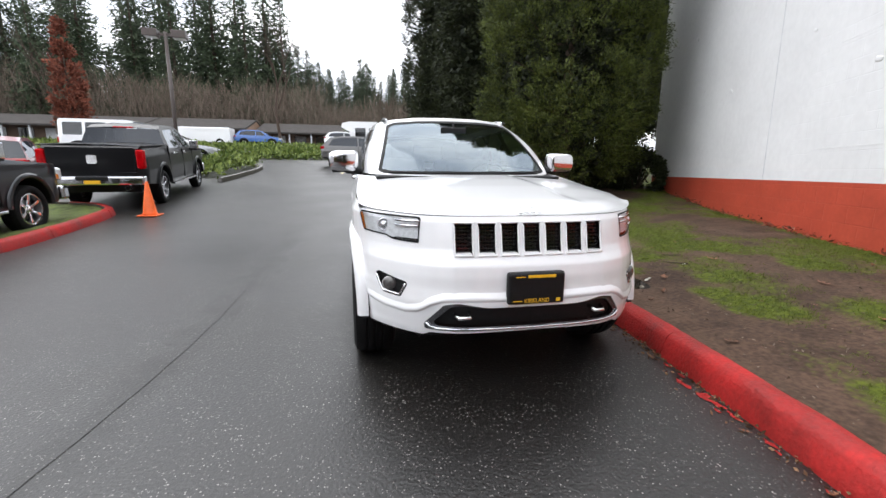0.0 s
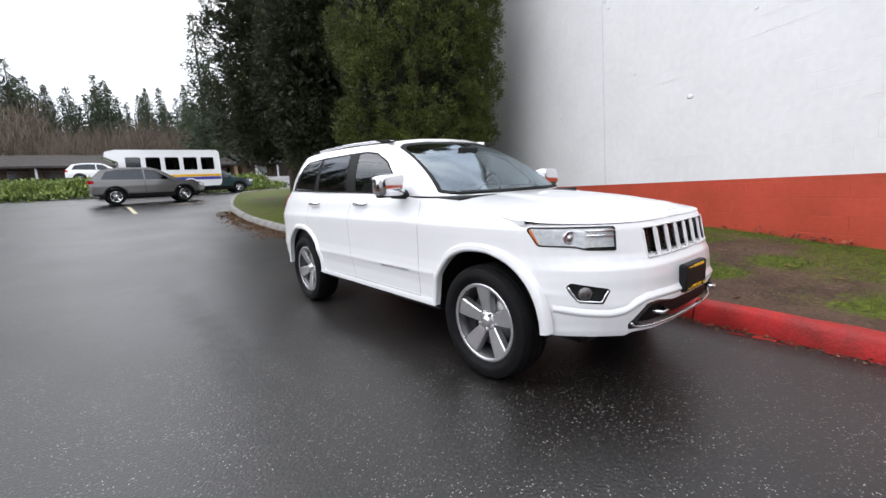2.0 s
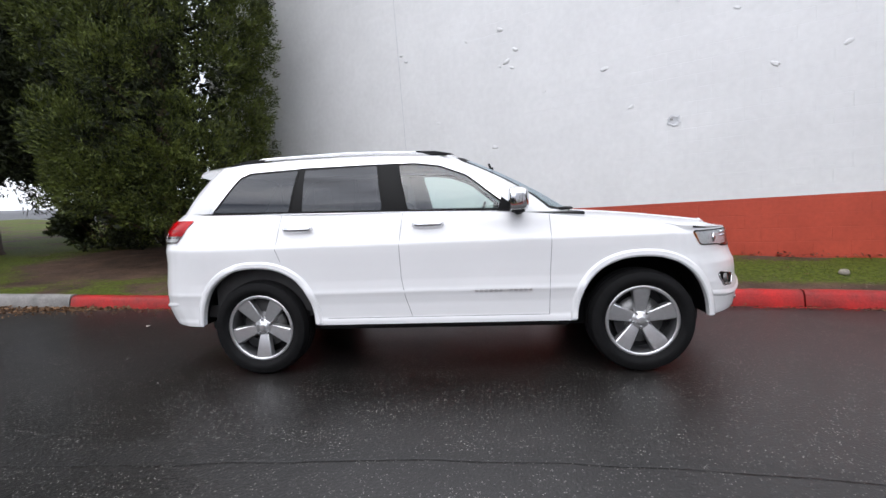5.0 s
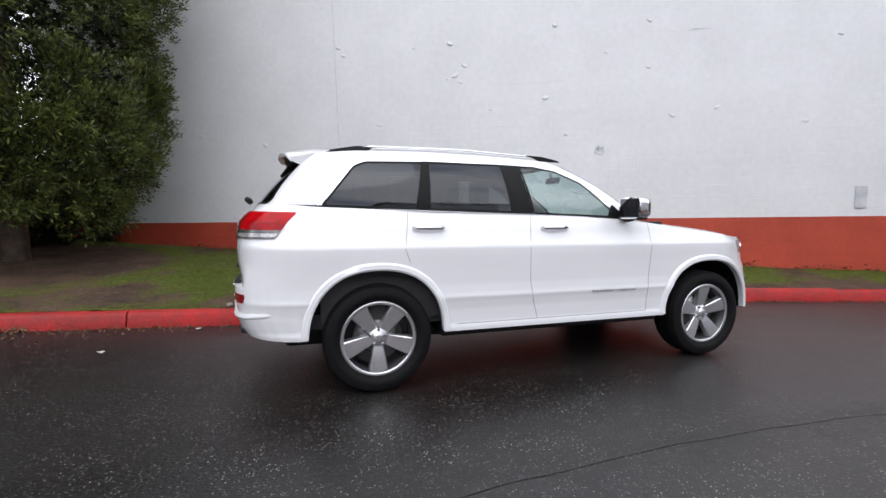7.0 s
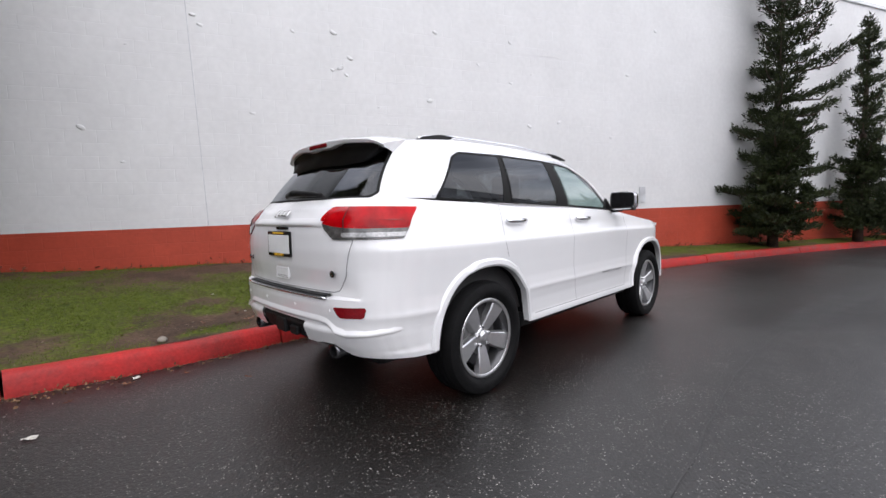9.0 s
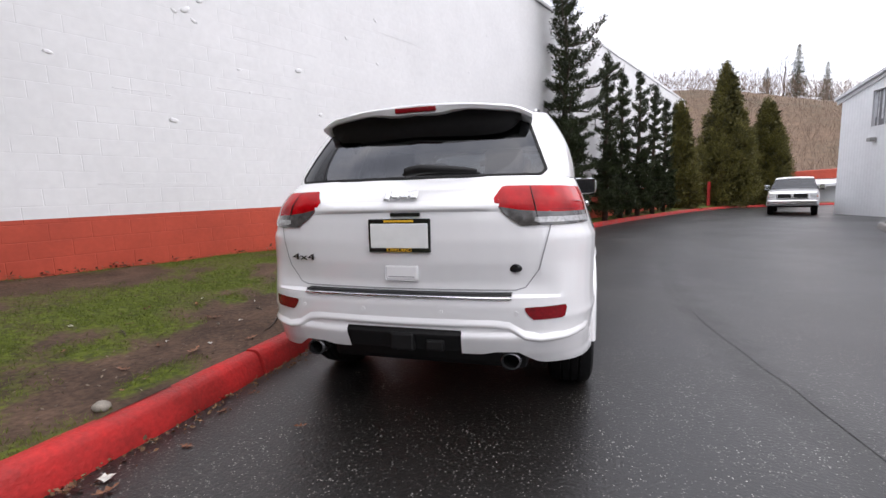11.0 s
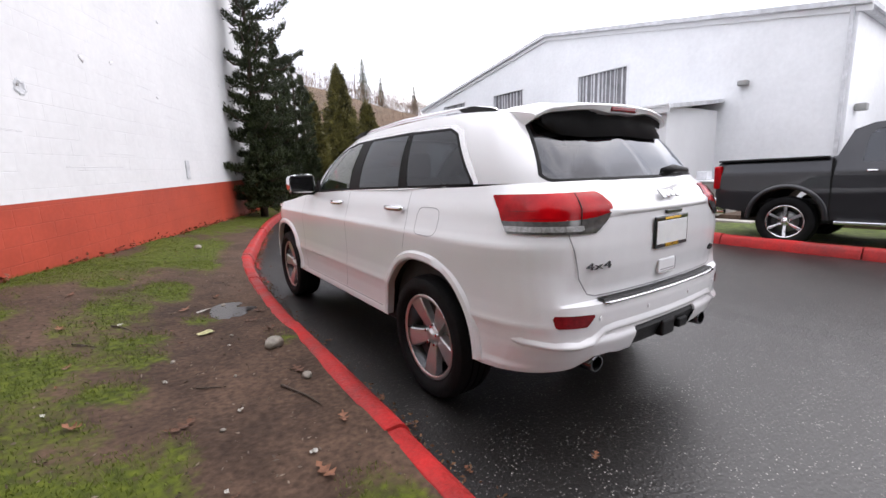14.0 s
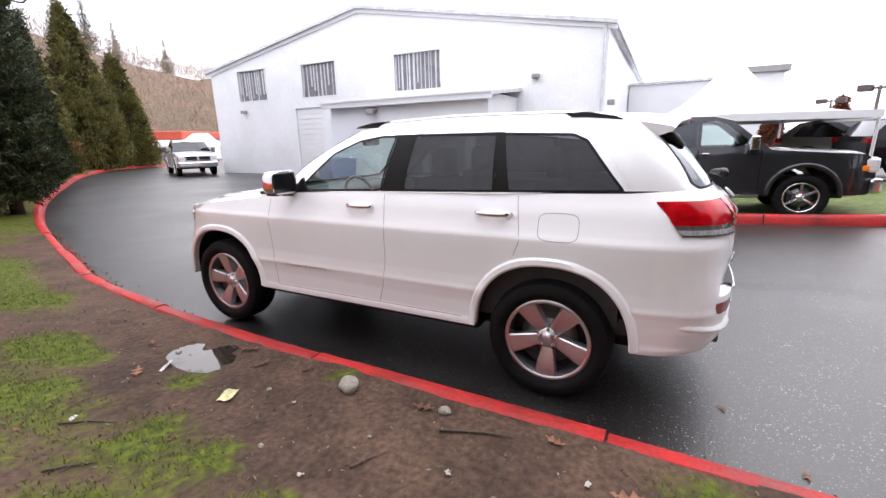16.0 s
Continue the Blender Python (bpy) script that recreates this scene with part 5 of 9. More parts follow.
def build_wheel(name, rim_r, tyre_r, width, spokes, parent, rim_mat, pocket_mat, style="five", disc=True, tread=True, empty_parent=True):
    """A wheel about the x axis, its face towards +x: tyre, rim, spokes, hub cap, nuts, brake disc and caliper."""
    w = empty(name)
    if parent is not None:
        w.parent = parent
    h = width / 2
    prof = [(rim_r - 0.012, -h * 0.72), (rim_r + 0.012, -h * 0.80), (rim_r + 0.03, -h * 0.96), (tyre_r - 0.055, -h), (tyre_r - 0.018, -h * 0.88), (tyre_r - 0.004, -h * 0.66), (tyre_r, -h * 0.42), (tyre_r - 0.008, -h * 0.40), (tyre_r - 0.008, -h * 0.34), (tyre_r, -h * 0.32), (tyre_r, -0.008), (tyre_r - 0.008, -0.005), (tyre_r - 0.008, 0.005), (tyre_r, 0.008), (tyre_r, h * 0.32), (tyre_r - 0.008, h * 0.34), (tyre_r - 0.008, h * 0.40), (tyre_r, h * 0.42), (tyre_r - 0.004, h * 0.66), (tyre_r - 0.018, h * 0.88), (tyre_r - 0.055, h), (rim_r + 0.045, h * 0.985), (rim_r + 0.03, h * 0.96), (rim_r + 0.012, h * 0.80), (rim_r - 0.012, h * 0.72)]
    bm = lathe(bmesh.new(), prof[::-1], 64)
    part("tyre", bm, M_TYRE, w, "black rubber tyre", True).data.set_sharp_from_angle(angle=radians(40))
    f = h * 0.66
    part("rim_barrel", lathe(bmesh.new(), [(rim_r - 0.006, f + 0.018), (rim_r + 0.004, f + 0.010), (rim_r - 0.012, f - 0.004), (rim_r - 0.03, f - 0.04), (rim_r - 0.04, -h * 0.7)], 64), M_BARREL, w, "", True)
    part("rim_lip", lathe(bmesh.new(), [(rim_r - 0.022, f + 0.012), (rim_r - 0.012, f + 0.020), (rim_r + 0.002, f + 0.018), (rim_r + 0.006, f + 0.006)], 64), rim_mat, w, "", True)
    part("pocket", lathe(bmesh.new(), [(rim_r - 0.035, -h * 0.2), (0.05, -h * 0.28)], 40), pocket_mat, w, "", True)
    inner = 0.055
    for k in range(spokes):
        a = 2 * math.pi * k / spokes + math.pi / 2
        bm = bmesh.new()
        rr = np.linspace(inner, rim_r - 0.016, 9)
        rows = []
        for r in rr:
            t = (r - inner) / (rim_r - inner)
            if style == "five":
                hw = 0.034 + 0.034 * t ** 0.9 - 0.006 * max(0.0, t - 0.8) * 5
            elif style == "twin":
                hw = 0.020 + 0.012 * t
            else:
                hw = 0.018 + 0.010 * t
            xo = f - 0.035 * (1 - t) ** 1.5 + 0.006
            rows.append([bm.verts.new(p) for p in ((xo - 0.045, -hw * 1.12, r), (xo - 0.006, -hw, r), (xo, -hw * 0.86, r), (xo + 0.002, 0, r), (xo, hw * 0.86, r), (xo - 0.006, hw, r), (xo - 0.045, hw * 1.12, r))])
        for A, B in zip(rows, rows[1:]):
            for j in range(6):
                bm.faces.new((A[j], A[j + 1], B[j + 1], B[j]))
        bmesh.ops.rotate(bm, cent=(0, 0, 0), matrix=Matrix.Rotation(a - math.pi / 2, 3, "X"), verts=bm.verts[:])
        bmesh.ops.recalc_face_normals(bm, faces=bm.faces[:])
        o = part("spoke", bm, rim_mat, w, "", True)
        o.data.set_sharp_from_angle(angle=radians(30))
    part("hub_cap", lathe(bmesh.new(), [(0.075, f - 0.055), (0.072, f - 0.030), (0.050, f - 0.018), (0.036, f - 0.016), (0.033, f - 0.006), (0.02, f - 0.002), (0.001, f - 0.001)], 32), rim_mat, w, "", True)
    for k in range(5):
        a = 2 * math.pi * (k + 0.5) / 5 + math.pi / 2
        bm = bmesh.new()
        bmesh.ops.create_cone(bm, cap_ends=True, segments=6, radius1=0.012, radius2=0.010, depth=0.03, matrix=Matrix.Translation((f - 0.022, 0.060 * math.cos(a), 0.060 * math.sin(a))) @ Matrix.Rotation(radians(90), 4, "Y"))
        part("wheel_nut", bm, M_CHROME, w)
    if disc:
        part("brake_disc", lathe(bmesh.new(), [(0.175, 0.005), (0.175, 0.02), (0.09, 0.02), (0.06, 0.03)], 40), M_DISC, w, "", True)
        bm = bmesh.new()
        lathe(bm, [(0.19, -0.02), (0.19, 0.05), (0.12, 0.055), (0.11, -0.02)], 8, radians(150), radians(215))
        part("brake_caliper", bm, M_RIM_DARK, w)
    return w


# ---- letters ----
def lettering(name, text, size, depth, material, parent, m, label="", width=None):
    c = bpy.data.curves.new(name, "FONT")
    c.body, c.size, c.extrude, c.align_x, c.align_y = text, size, depth, "CENTER", "CENTER"
    tmp = new("lettering_source", c)
    bpy.context.view_layer.update()
    me = bpy.data.meshes.new_from_object(tmp.evaluated_get(bpy.context.evaluated_depsgraph_get()))
    bpy.data.objects.remove(tmp)
    bpy.data.curves.remove(c)
    me.name = name
    if width:
        xs = [v.co.x for v in me.vertices]
        k = width / max(1e-6, max(xs) - min(xs))
        for v in me.vertices:
            v.co.x *= k
    me.transform(m)
    me.materials.clear()
    me.materials.append(material)
    ob = new(name, me)
    ob.parent = parent
    if label:
        ob["label"] = label
    return ob


def on_rear(x, y, z, tilt=0.0, turn=0.0):
    """Upright facing +y (seen from behind the car)."""
    return Matrix.Translation((x, y, z)) @ Matrix.Rotation(math.pi + radians(turn), 4, "Z") @ Matrix.Rotation(radians(90 - tilt), 4, "X")


def on_front(x, y, z, tilt=0.0):
    return Matrix.Translation((x, y, z)) @ Matrix.Rotation(radians(90 - tilt), 4, "X")


# ---- the white car ----
def build_car():
    car = tagged(empty("sport_utility_vehicle"), "white five-door sport utility vehicle parked beside the red kerb", "car")
    tub = tub_sheet()

    def reg(f):
        return lambda V: f(V[:, 0], V[:, 1], V[:, 2], V[:, 3])
    # lamps, grille and intake leave the tub first
    s_hi, s_ho = s_at(0.555, -0.845), s_at(0.872, -0.490)
    head_poly = [(s_hi, 1.012), (s_hi + 0.015, 0.894), (s_hi + 0.17, 0.899), (s_hi + 0.23, 0.916), (s_ho - 0.045, 0.925), (s_ho - 0.005, 1.006), (s_ho - 0.02, 1.016)]
    head, tub = cut(tub, reg(lambda x, y, z, s: poly_sdf(s, z, head_poly, 0.008)))
    fs0, fs1 = s_at(0.655, -0.76), s_at(0.83, -0.56)
    fog_poly = [(fs0 + 0.01, 0.668), (fs0 + 0.055, 0.606), (fs1 - 0.06, 0.612), (fs1 - 0.01, 0.690), (fs1 - 0.03, 0.700)]
    fog, tub = cut(tub, reg(lambda x, y, z, s: poly_sdf(s, z, fog_poly, 0.012)))
    intake_poly = [(-0.6, 0.445), (0.555, 0.445), (0.56, 0.47), (0.47, 0.575), (0.40, 0.585), (0.25, 0.560), (-0.6, 0.560)]
    intake, tub = cut(tub, reg(lambda x, y, z, s: np.maximum(poly_sdf(x, z, intake_poly, 0.008), y + 0.5)))
    slots = []
    for i in range(4):
        xc = i * 0.1215
        hw0, hw1 = 0.041, 0.043
        poly = [(xc - hw0 if i else -0.1, 0.838), (xc + hw0, 0.838), (xc + hw1, 0.992), (xc - hw1 if i else -0.1, 0.992)]
        sl, tub = cut(tub, reg(lambda x, y, z, s, p=poly: np.maximum(poly_sdf(x, z, p, 0.006), y + 0.5)))
        slots.append(sl)
    tl_in, tl_out = LOOP - s_at(0.490, 3.875), LOOP - s_at(0.93, 3.47)
    tail_poly = [(tl_in - 0.010, 1.190), (tl_in + 0.045, 1.246), (tl_out - 0.028, 1.240), (tl_out - 0.075, 1.150), (tl_out - 0.125, 1.082), (tl_in + 0.10, 1.078), (tl_in + 0.030, 1.13)]
    tail, tub = cut(tub, reg(lambda x, y, z, s: np.maximum(poly_sdf(LOOP - s, z, tail_poly, 0.007), 3.0 - y)))
    r_in, r_out = LOOP - s_at(0.62, 3.86), LOOP - s_at(0.80, 3.78)
    refl_poly = [(r_in + 0.03, 0.645), (r_in, 0.695), (r_out, 0.702), (r_out - 0.02, 0.650)]
    refl, tub = cut(tub, reg(lambda x, y, z, s: np.maximum(poly_sdf(LOOP - s, z, refl_poly, 0.004), 3.0 - y)))
    hitch_poly = [(-0.5, 0.465), (0.285, 0.465), (0.29, 0.575), (-0.5, 0.585)]
    hitch, tub = cut(tub, reg(lambda x, y, z, s: np.maximum(poly_sdf(x, z, hitch_poly, 0.006), 3.0 - y)))
    # wheel openings
    _, tub = cut(tub, lambda V: arch_sdf(V, 0.016))
    # panels
    front_b, tub = cut(tub, reg(lambda x, y, z, s: np.maximum(z - np.interp(y, [-0.6, -0.3], [0.875, 0.83]), y + 0.30)))
    rear_b, tub = cut(tub, reg(lambda x, y, z, s: np.maximum(z - np.interp(y, [3.3, 3.6, 3.75], [0.90, 0.885, 0.885]), 3.30 - y)))
    gate_poly = [(-0.5, 0.765), (0.56, 0.775), (0.640, 0.86), (0.690, 1.06), (0.690, 1.6), (-0.5, 1.6)]
    gate_low, rear_b = cut(rear_b, reg(lambda x, y, z, s: np.maximum(poly_sdf(x, z, gate_poly, 0.01), 3.4 - y)))
    gate, tub = cut(tub, reg(lambda x, y, z, s: np.maximum(poly_sdf(x, z, gate_poly, 0.01), 3.4 - y)))
    sill, tub = cut(tub, reg(lambda x, y, z, s: np.maximum(z - 0.447, np.maximum(0.3 - y, y - 2.62))))
    fender, tub = cut(tub, reg(lambda x, y, z, s: y - np.interp(z, [0.44, 0.75, 1.0, 1.2], [0.665, 0.655, 0.640, 0.655])))
    door_f, tub = cut(tub, reg(lambda x, y, z, s: y - np.interp(z, [0.44, 0.60, 0.75, 1.0, 1.25], [1.690, 1.735, 1.762, 1.768, 1.74])))
    door_r, quarter = cut(tub, reg(lambda x, y, z, s: np.maximum(y - np.interp(z, [0.85, 1.0, 1.27], [2.70, 2.735, 2.70]), -arch_sdf(np.stack([x, y, z], 1), 0.052))))
    sheet_part("front_bumper", front_b, M_WHITE, car, label="white front bumper cover")
    sheet_part("rear_bumper", rear_b, M_WHITE, car, label="white rear bumper cover")
    sheet_part("fender", fender, M_WHITE, car, both=True)
    doors_f = sheet_part("front_door", door_f, M_WHITE, car, both=True)
    doors_r = sheet_part("rear_door", door_r, M_WHITE, car, both=True)
    sheet_part("quarter_panel", quarter, M_WHITE, car, both=True)
    sheet_part("sill", sill, M_WHITE, car, both=True)
    tailgate = sheet_part("tailgate", (np.vstack([gate[0], gate_low[0]]), list(gate[1]) + [tuple(i + len(gate[0]) for i in f) for f in gate_low[1]]), M_WHITE, car, label="white tailgate")[0]
    # hood
    hood_rows, hood_cols = 34, 26
    V, F = [], []
    for i in range(hood_rows + 1):
        v = i / hood_rows
        for j in range(hood_cols + 1):
            u = j / hood_cols
            xn = 0.885 * u
            yf = float(np.interp(xn, NOSE_X, NOSE_Y)) + YF0 + 0.103
            yb = 0.36 + 0.36 * u ** 2.4
            y = yf + (yb - yf) * v
            zt = lerp(y, TOP_Y, TOP_Z)
            xe = side_x(max(y, -0.13), zt) if y > -0.13 else lerp(y, [-0.43, -0.33, -0.216, -0.13], [0.825, 0.860, 0.885, side_x(-0.13, 1.09)])
            k = smooth01(v * 2.2)
            x = xn + (u * xe - xn) * k
            zc = lerp(y, [-0.83, -0.70, -0.5, -0.2, 0.1, 0.4], [1.032, 1.066, 1.096, 1.138, 1.172, 1.198])
            dome = 0.012 * smooth01((0.52 - 0.12 * v - u) / 0.10) * smooth01(v * 5)
            full = zt + (zc - zt) * (1 - u ** 3.2) + dome
            base = lerp(yf, TOP_Y, TOP_Z) + 0.002
            V.append((x, y, base + (full - base) * smooth01(v * 6), 0))
        V.append((V[-1][0] - 0.004, V[-1][1], V[-1][2] - 0.030, 0))
    c = hood_cols + 2
    F = [(i * c + j, i * c + j + 1, (i + 1) * c + j + 1, (i + 1) * c + j) for i in range(hood_rows) for j in range(hood_cols + 1)]
    sheet_part("hood", (np.array(V), F), M_WHITE, car, label="white hood with a low power dome")
    # greenhouse: ruled between the belt loop and the roof loop, bowed outwards
    B = np.array([(0, 0.36, 1.195), (0.40, 0.405, 1.197), (0.66, 0.53, 1.20), (0.785, 0.68, 1.205), (0.828, 0.86, 1.212), (0.842, 1.30, 1.23), (0.845, 1.75, 1.246), (0.848, 2.60, 1.264)] + [tub_point(s_at(px, py), 1.298) for px, py in ((0.945, 3.30), (0.905, 3.605), (0.835, 3.74), (0.68, 3.841), (0.38, 3.891), (0, 3.905))])
    R = np.array([(0, 1.36, 1.728), (0.30, 1.375, 1.722), (0.54, 1.42, 1.700), (0.625, 1.48, 1.682), (0.655, 1.60, 1.680), (0.672, 1.80, 1.688), (0.684, 2.10, 1.697), (0.690, 2.60, 1.700), (0.678, 3.05, 1.688), (0.655, 3.26, 1.668), (0.595, 3.33, 1.660), (0.50, 3.36, 1.668), (0.30, 3.385, 1.683), (0, 3.40, 1.690)])
    BOW = np.array([(0, -0.035, 0.02), (0, -0.035, 0.02), (0.02, -0.04, 0.02), (0.035, -0.065, 0.015), (0.035, -0.06, 0.01), (0.03, -0.03, 0), (0.03, 0, 0), (0.03, 0, 0), (0.03, 0.01, 0), (0.022, 0.02, 0), (0.018, 0.02, 0), (0.01, 0.02, 0), (0, 0.02, 0), (0, 0.02, 0)])
    run = np.concatenate([[0], np.cumsum(np.linalg.norm(np.diff(B, axis=0), axis=1))])
    q = np.linspace(0, run[-1], 190)
    levels = 36

    def along(A):
        out = np.stack([np.interp(q, run, A[:, k]) for k in range(3)], 1)
        for _ in range(4):
            out[1:-1] = 0.5 * out[1:-1] + 0.25 * (out[2:] + out[:-2])
        return out
    b, r, w = along(B), along(R), along(BOW)
    V = []
    for i in range(len(q)):
        for k in range(levels + 1):
            t = k / levels
            p = b[i] + (r[i] - b[i]) * t + w[i] * 4 * t * (1 - t)
            V.append((*p, q[i]))
    c = levels + 1
    F = [(i * c + k, (i + 1) * c + k, (i + 1) * c + k + 1, i * c + k + 1) for i in range(len(q) - 1) for k in range(levels)]
    green = (np.array(V), F)
    win_f = [(0.93, 1.238), (1.70, 1.262), (1.775, 1.612), (1.66, 1.614), (1.46, 1.585), (1.25, 1.50)]
    win_r = [(1.895, 1.268), (2.535, 1.282), (2.525, 1.612), (1.945, 1.617)]
    win_q = [(2.64, 1.285), (3.27, 1.300), (3.22, 1.36), (3.06, 1.565), (2.98, 1.598), (2.58, 1.611)]
    ws = [(-0.5, 1.215), (0.60, 1.218), (0.70, 1.235), (0.585, 1.625), (0.52, 1.655), (0.30, 1.672), (-0.5, 1.678)]
    rg = [(-0.5, 1.312), (0.645, 1.312), (0.668, 1.335), (0.570, 1.60), (-0.5, 1.62)]

    def side_region(poly, grow=0.0):
        return lambda V: np.maximum(poly_sdf(V[:, 1], V[:, 2], poly, 0.012 + grow), 0.60 - V[:, 0])

    def front_region(poly, grow=0.0):
        return lambda V: np.maximum(poly_sdf(V[:, 0], V[:, 2], poly, 0.012 + grow), V[:, 1] - 1.52)

    def rear_region(poly, grow=0.0):
        return lambda V: np.maximum(poly_sdf(V[:, 0], V[:, 2], poly, 0.012 + grow), 3.26 - V[:, 1])
    band = [(1.70, 1.262), (2.64, 1.285), (2.57, 1.616), (1.77, 1.617)]
    bright = [(0.90, 1.228), (1.70, 1.250), (3.30, 1.288), (3.26, 1.36), (3.09, 1.58), (2.99, 1.612), (1.70, 1.628), (1.62, 1.624), (1.44, 1.597), (1.23, 1.51)]
    panes = []
    for poly, region, m, name in ((win_f, side_region, M_GLASS, "front_window"), (win_r, side_region, M_TINT, "rear_window"), (win_q, side_region, M_TINT, "quarter_window"), (ws, front_region, M_GLASS_WS, "windscreen"), (rg, rear_region, M_TINT, "tailgate_window")):
        whole, green = cut(green, region(poly))
        inner, rim = cut(whole, region(poly, -0.014 if name != "windscreen" else -0.024))
        panes.append((name, whole, rim, m))
    trim, green = cut(green, side_region(bright, 0.008))
    pillar, trim = cut(trim, side_region(band))
    sheet_part("body_frame", green, M_WHITE, car, label="white roof pillars and window frames")
    sheet_part("window_surround", trim, M_TRIM, car, both=True, push=0.001, label="bright window surround")
    sheet_part("black_pillar", pillar, M_SEAL, car, both=True, label="gloss black door pillar cover")
    for name, whole, rim, m in panes:
        two = name in ("front_window", "rear_window", "quarter_window")
        obs = sheet_part(name, whole, m, car, both=two, push=0.001, thick=0.0)
        for o in obs:
            o.visible_shadow = False
        sheet_part("window_seal", rim, M_SEAL, car, both=two, push=0.003)
    # roof
    rows = 22
    V = []
    for i in range(len(q)):
        for k in range(rows + 1):
            t = k / rows
            x0, y0, z0 = r[i]
            yc = min(max(y0, 1.36 + 0.24 * t), 3.40 - 0.14 * t)
            x = x0 * (1 - t)
            zc = lerp(yc, [1.36, 1.6, 2.1, 2.7, 3.2, 3.4], [1.728, 1.748, 1.760, 1.757, 1.728, 1.692])
            z = z0 + (zc - z0) * (1 - (1 - t) ** 2.4)
            V.append((x, yc, z, 0))
    c = rows + 1
    F = [(i * c + k, (i + 1) * c + k, (i + 1) * c + k + 1, i * c + k + 1) for i in range(len(q) - 1) for k in range(rows)]
    sheet_part("roof", (np.array(V), F), M_WHITE, car)
    # roof spoiler over the rear window
    def gate_glass_y(x, z):
        t = (z - 1.303) / 0.385
        return 3.745 - 0.345 * t + 0.08 * t * (1 - t) - 0.05 * (x / 0.6) ** 2
    bm = bmesh.new()
    secs = []
    for k in range(25):
        x = -0.60 + 1.20 * k / 24
        yt = 3.592 - 0.095 * abs(x / 0.6) ** 2.2
        zt = lerp(abs(x), [0, 0.3, 0.5, 0.57, 0.60], [1.700, 1.692, 1.672, 1.650, 1.632])
        zr = lerp(abs(x), [0, 0.4, 0.60], [1.730, 1.716, 1.660])
        lip = lerp(abs(x), [0, 0.13, 0.22, 0.6], [0.048, 0.048, 0.030, 0.026])
        secs.append([bm.verts.new(p) for p in ((x, 3.16, zr + 0.010), (x, 3.34, zr + 0.004), (x, yt - 0.03, zt + 0.006), (x, yt - 0.006, zt), (x, yt, zt - 0.010), (x, yt - 0.010, zt - lip), (x, yt - 0.03, zt - lip - 0.004), (x * 0.97, 3.36, zt - 0.07))])
    for a, b2 in zip(secs, secs[1:]):
        for j in range(7):
            bm.faces.new((a[j], b2[j], b2[j + 1], a[j + 1]))
    for sec in (secs[0], secs[-1]):
        bm.faces.new(sec)
    bmesh.ops.recalc_face_normals(bm, faces=bm.faces[:])
    sp = part("roof_spoiler", bm, M_WHITE, car, "white roof spoiler", True)
    sp.data.set_sharp_from_angle(angle=radians(40))
    # the dark crescent beneath the spoiler, down to the glass
    bm = bmesh.new()
    secs = []
    for k in range(25):
        x = -0.545 + 1.09 * k / 24
        yt = 3.592 - 0.095 * abs(x / 0.6) ** 2.2 - 0.024
        z1 = lerp(abs(x), [0, 0.13, 0.22, 0.5, 0.545], [1.655, 1.655, 1.664, 1.645, 1.628])
        z0 = lerp(abs(x), [0, 0.32, 0.46, 0.53, 0.545], [1.532, 1.520, 1.530, 1.575, 1.61])
        yg = gate_glass_y(x, z0)
        secs.append([bm.verts.new(p) for p in ((x, yt, z1), (x, gate_glass_y(x, z1 - 0.05) + 0.016, z1 - 0.03), (x, yg + 0.014, z0), (x, yg - 0.02, z0 + 0.005), (x, 3.38, z1 - 0.02))])
    for a, b2 in zip(secs, secs[1:]):
        for j in range(4):
            bm.faces.new((a[j], b2[j], b2[j + 1], a[j + 1]))
    bmesh.ops.recalc_face_normals(bm, faces=bm.faces[:])
    part("spoiler_underside", bm, M_BLACK, sp, "black spoiler underside", True)
    part("brake_lamp", boxed(-0.115, 3.562, 1.658, 0.115, 3.593, 1.686, 0.008), M_DARK_RED, sp, "dark red high brake lamp")
    # roof rails
    for sx in (-1, 1):
        bm = bmesh.new()
        ys = np.linspace(1.40, 3.22, 20)
        tube(bm, [(sx * lerp(y, [1.4, 2.2, 3.2], [0.585, 0.615, 0.60]), y, lerp(y, [1.40, 1.55, 2.2, 2.9, 3.1, 3.22], [1.694, 1.716, 1.738, 1.730, 1.712, 1.684])) for y in ys], 0.013, 8)
        rail = part("roof_rail", bm, M_CHROME, car, "bright roof rail", True)
        for side_line in ([(1.34, 1.686), (1.38, 1.700), (1.50, 1.722), (1.66, 1.730), (1.58, 1.706), (1.53, 1.686)], [(2.86, 1.738), (3.04, 1.730), (3.19, 1.702), (3.25, 1.674), (3.00, 1.672), (2.93, 1.712)]):
            bm = bmesh.new()
            prism(bm, side_line, "x", sx * 0.604 - 0.016, sx * 0.604 + 0.016)
            bmesh.ops.recalc_face_normals(bm, faces=bm.faces[:])
            bmesh.ops.bevel(bm, geom=bm.edges[:], offset=0.006, segments=2, affect="EDGES")
            part("rail_foot", bm, M_BLACK, rail, "black rail foot")
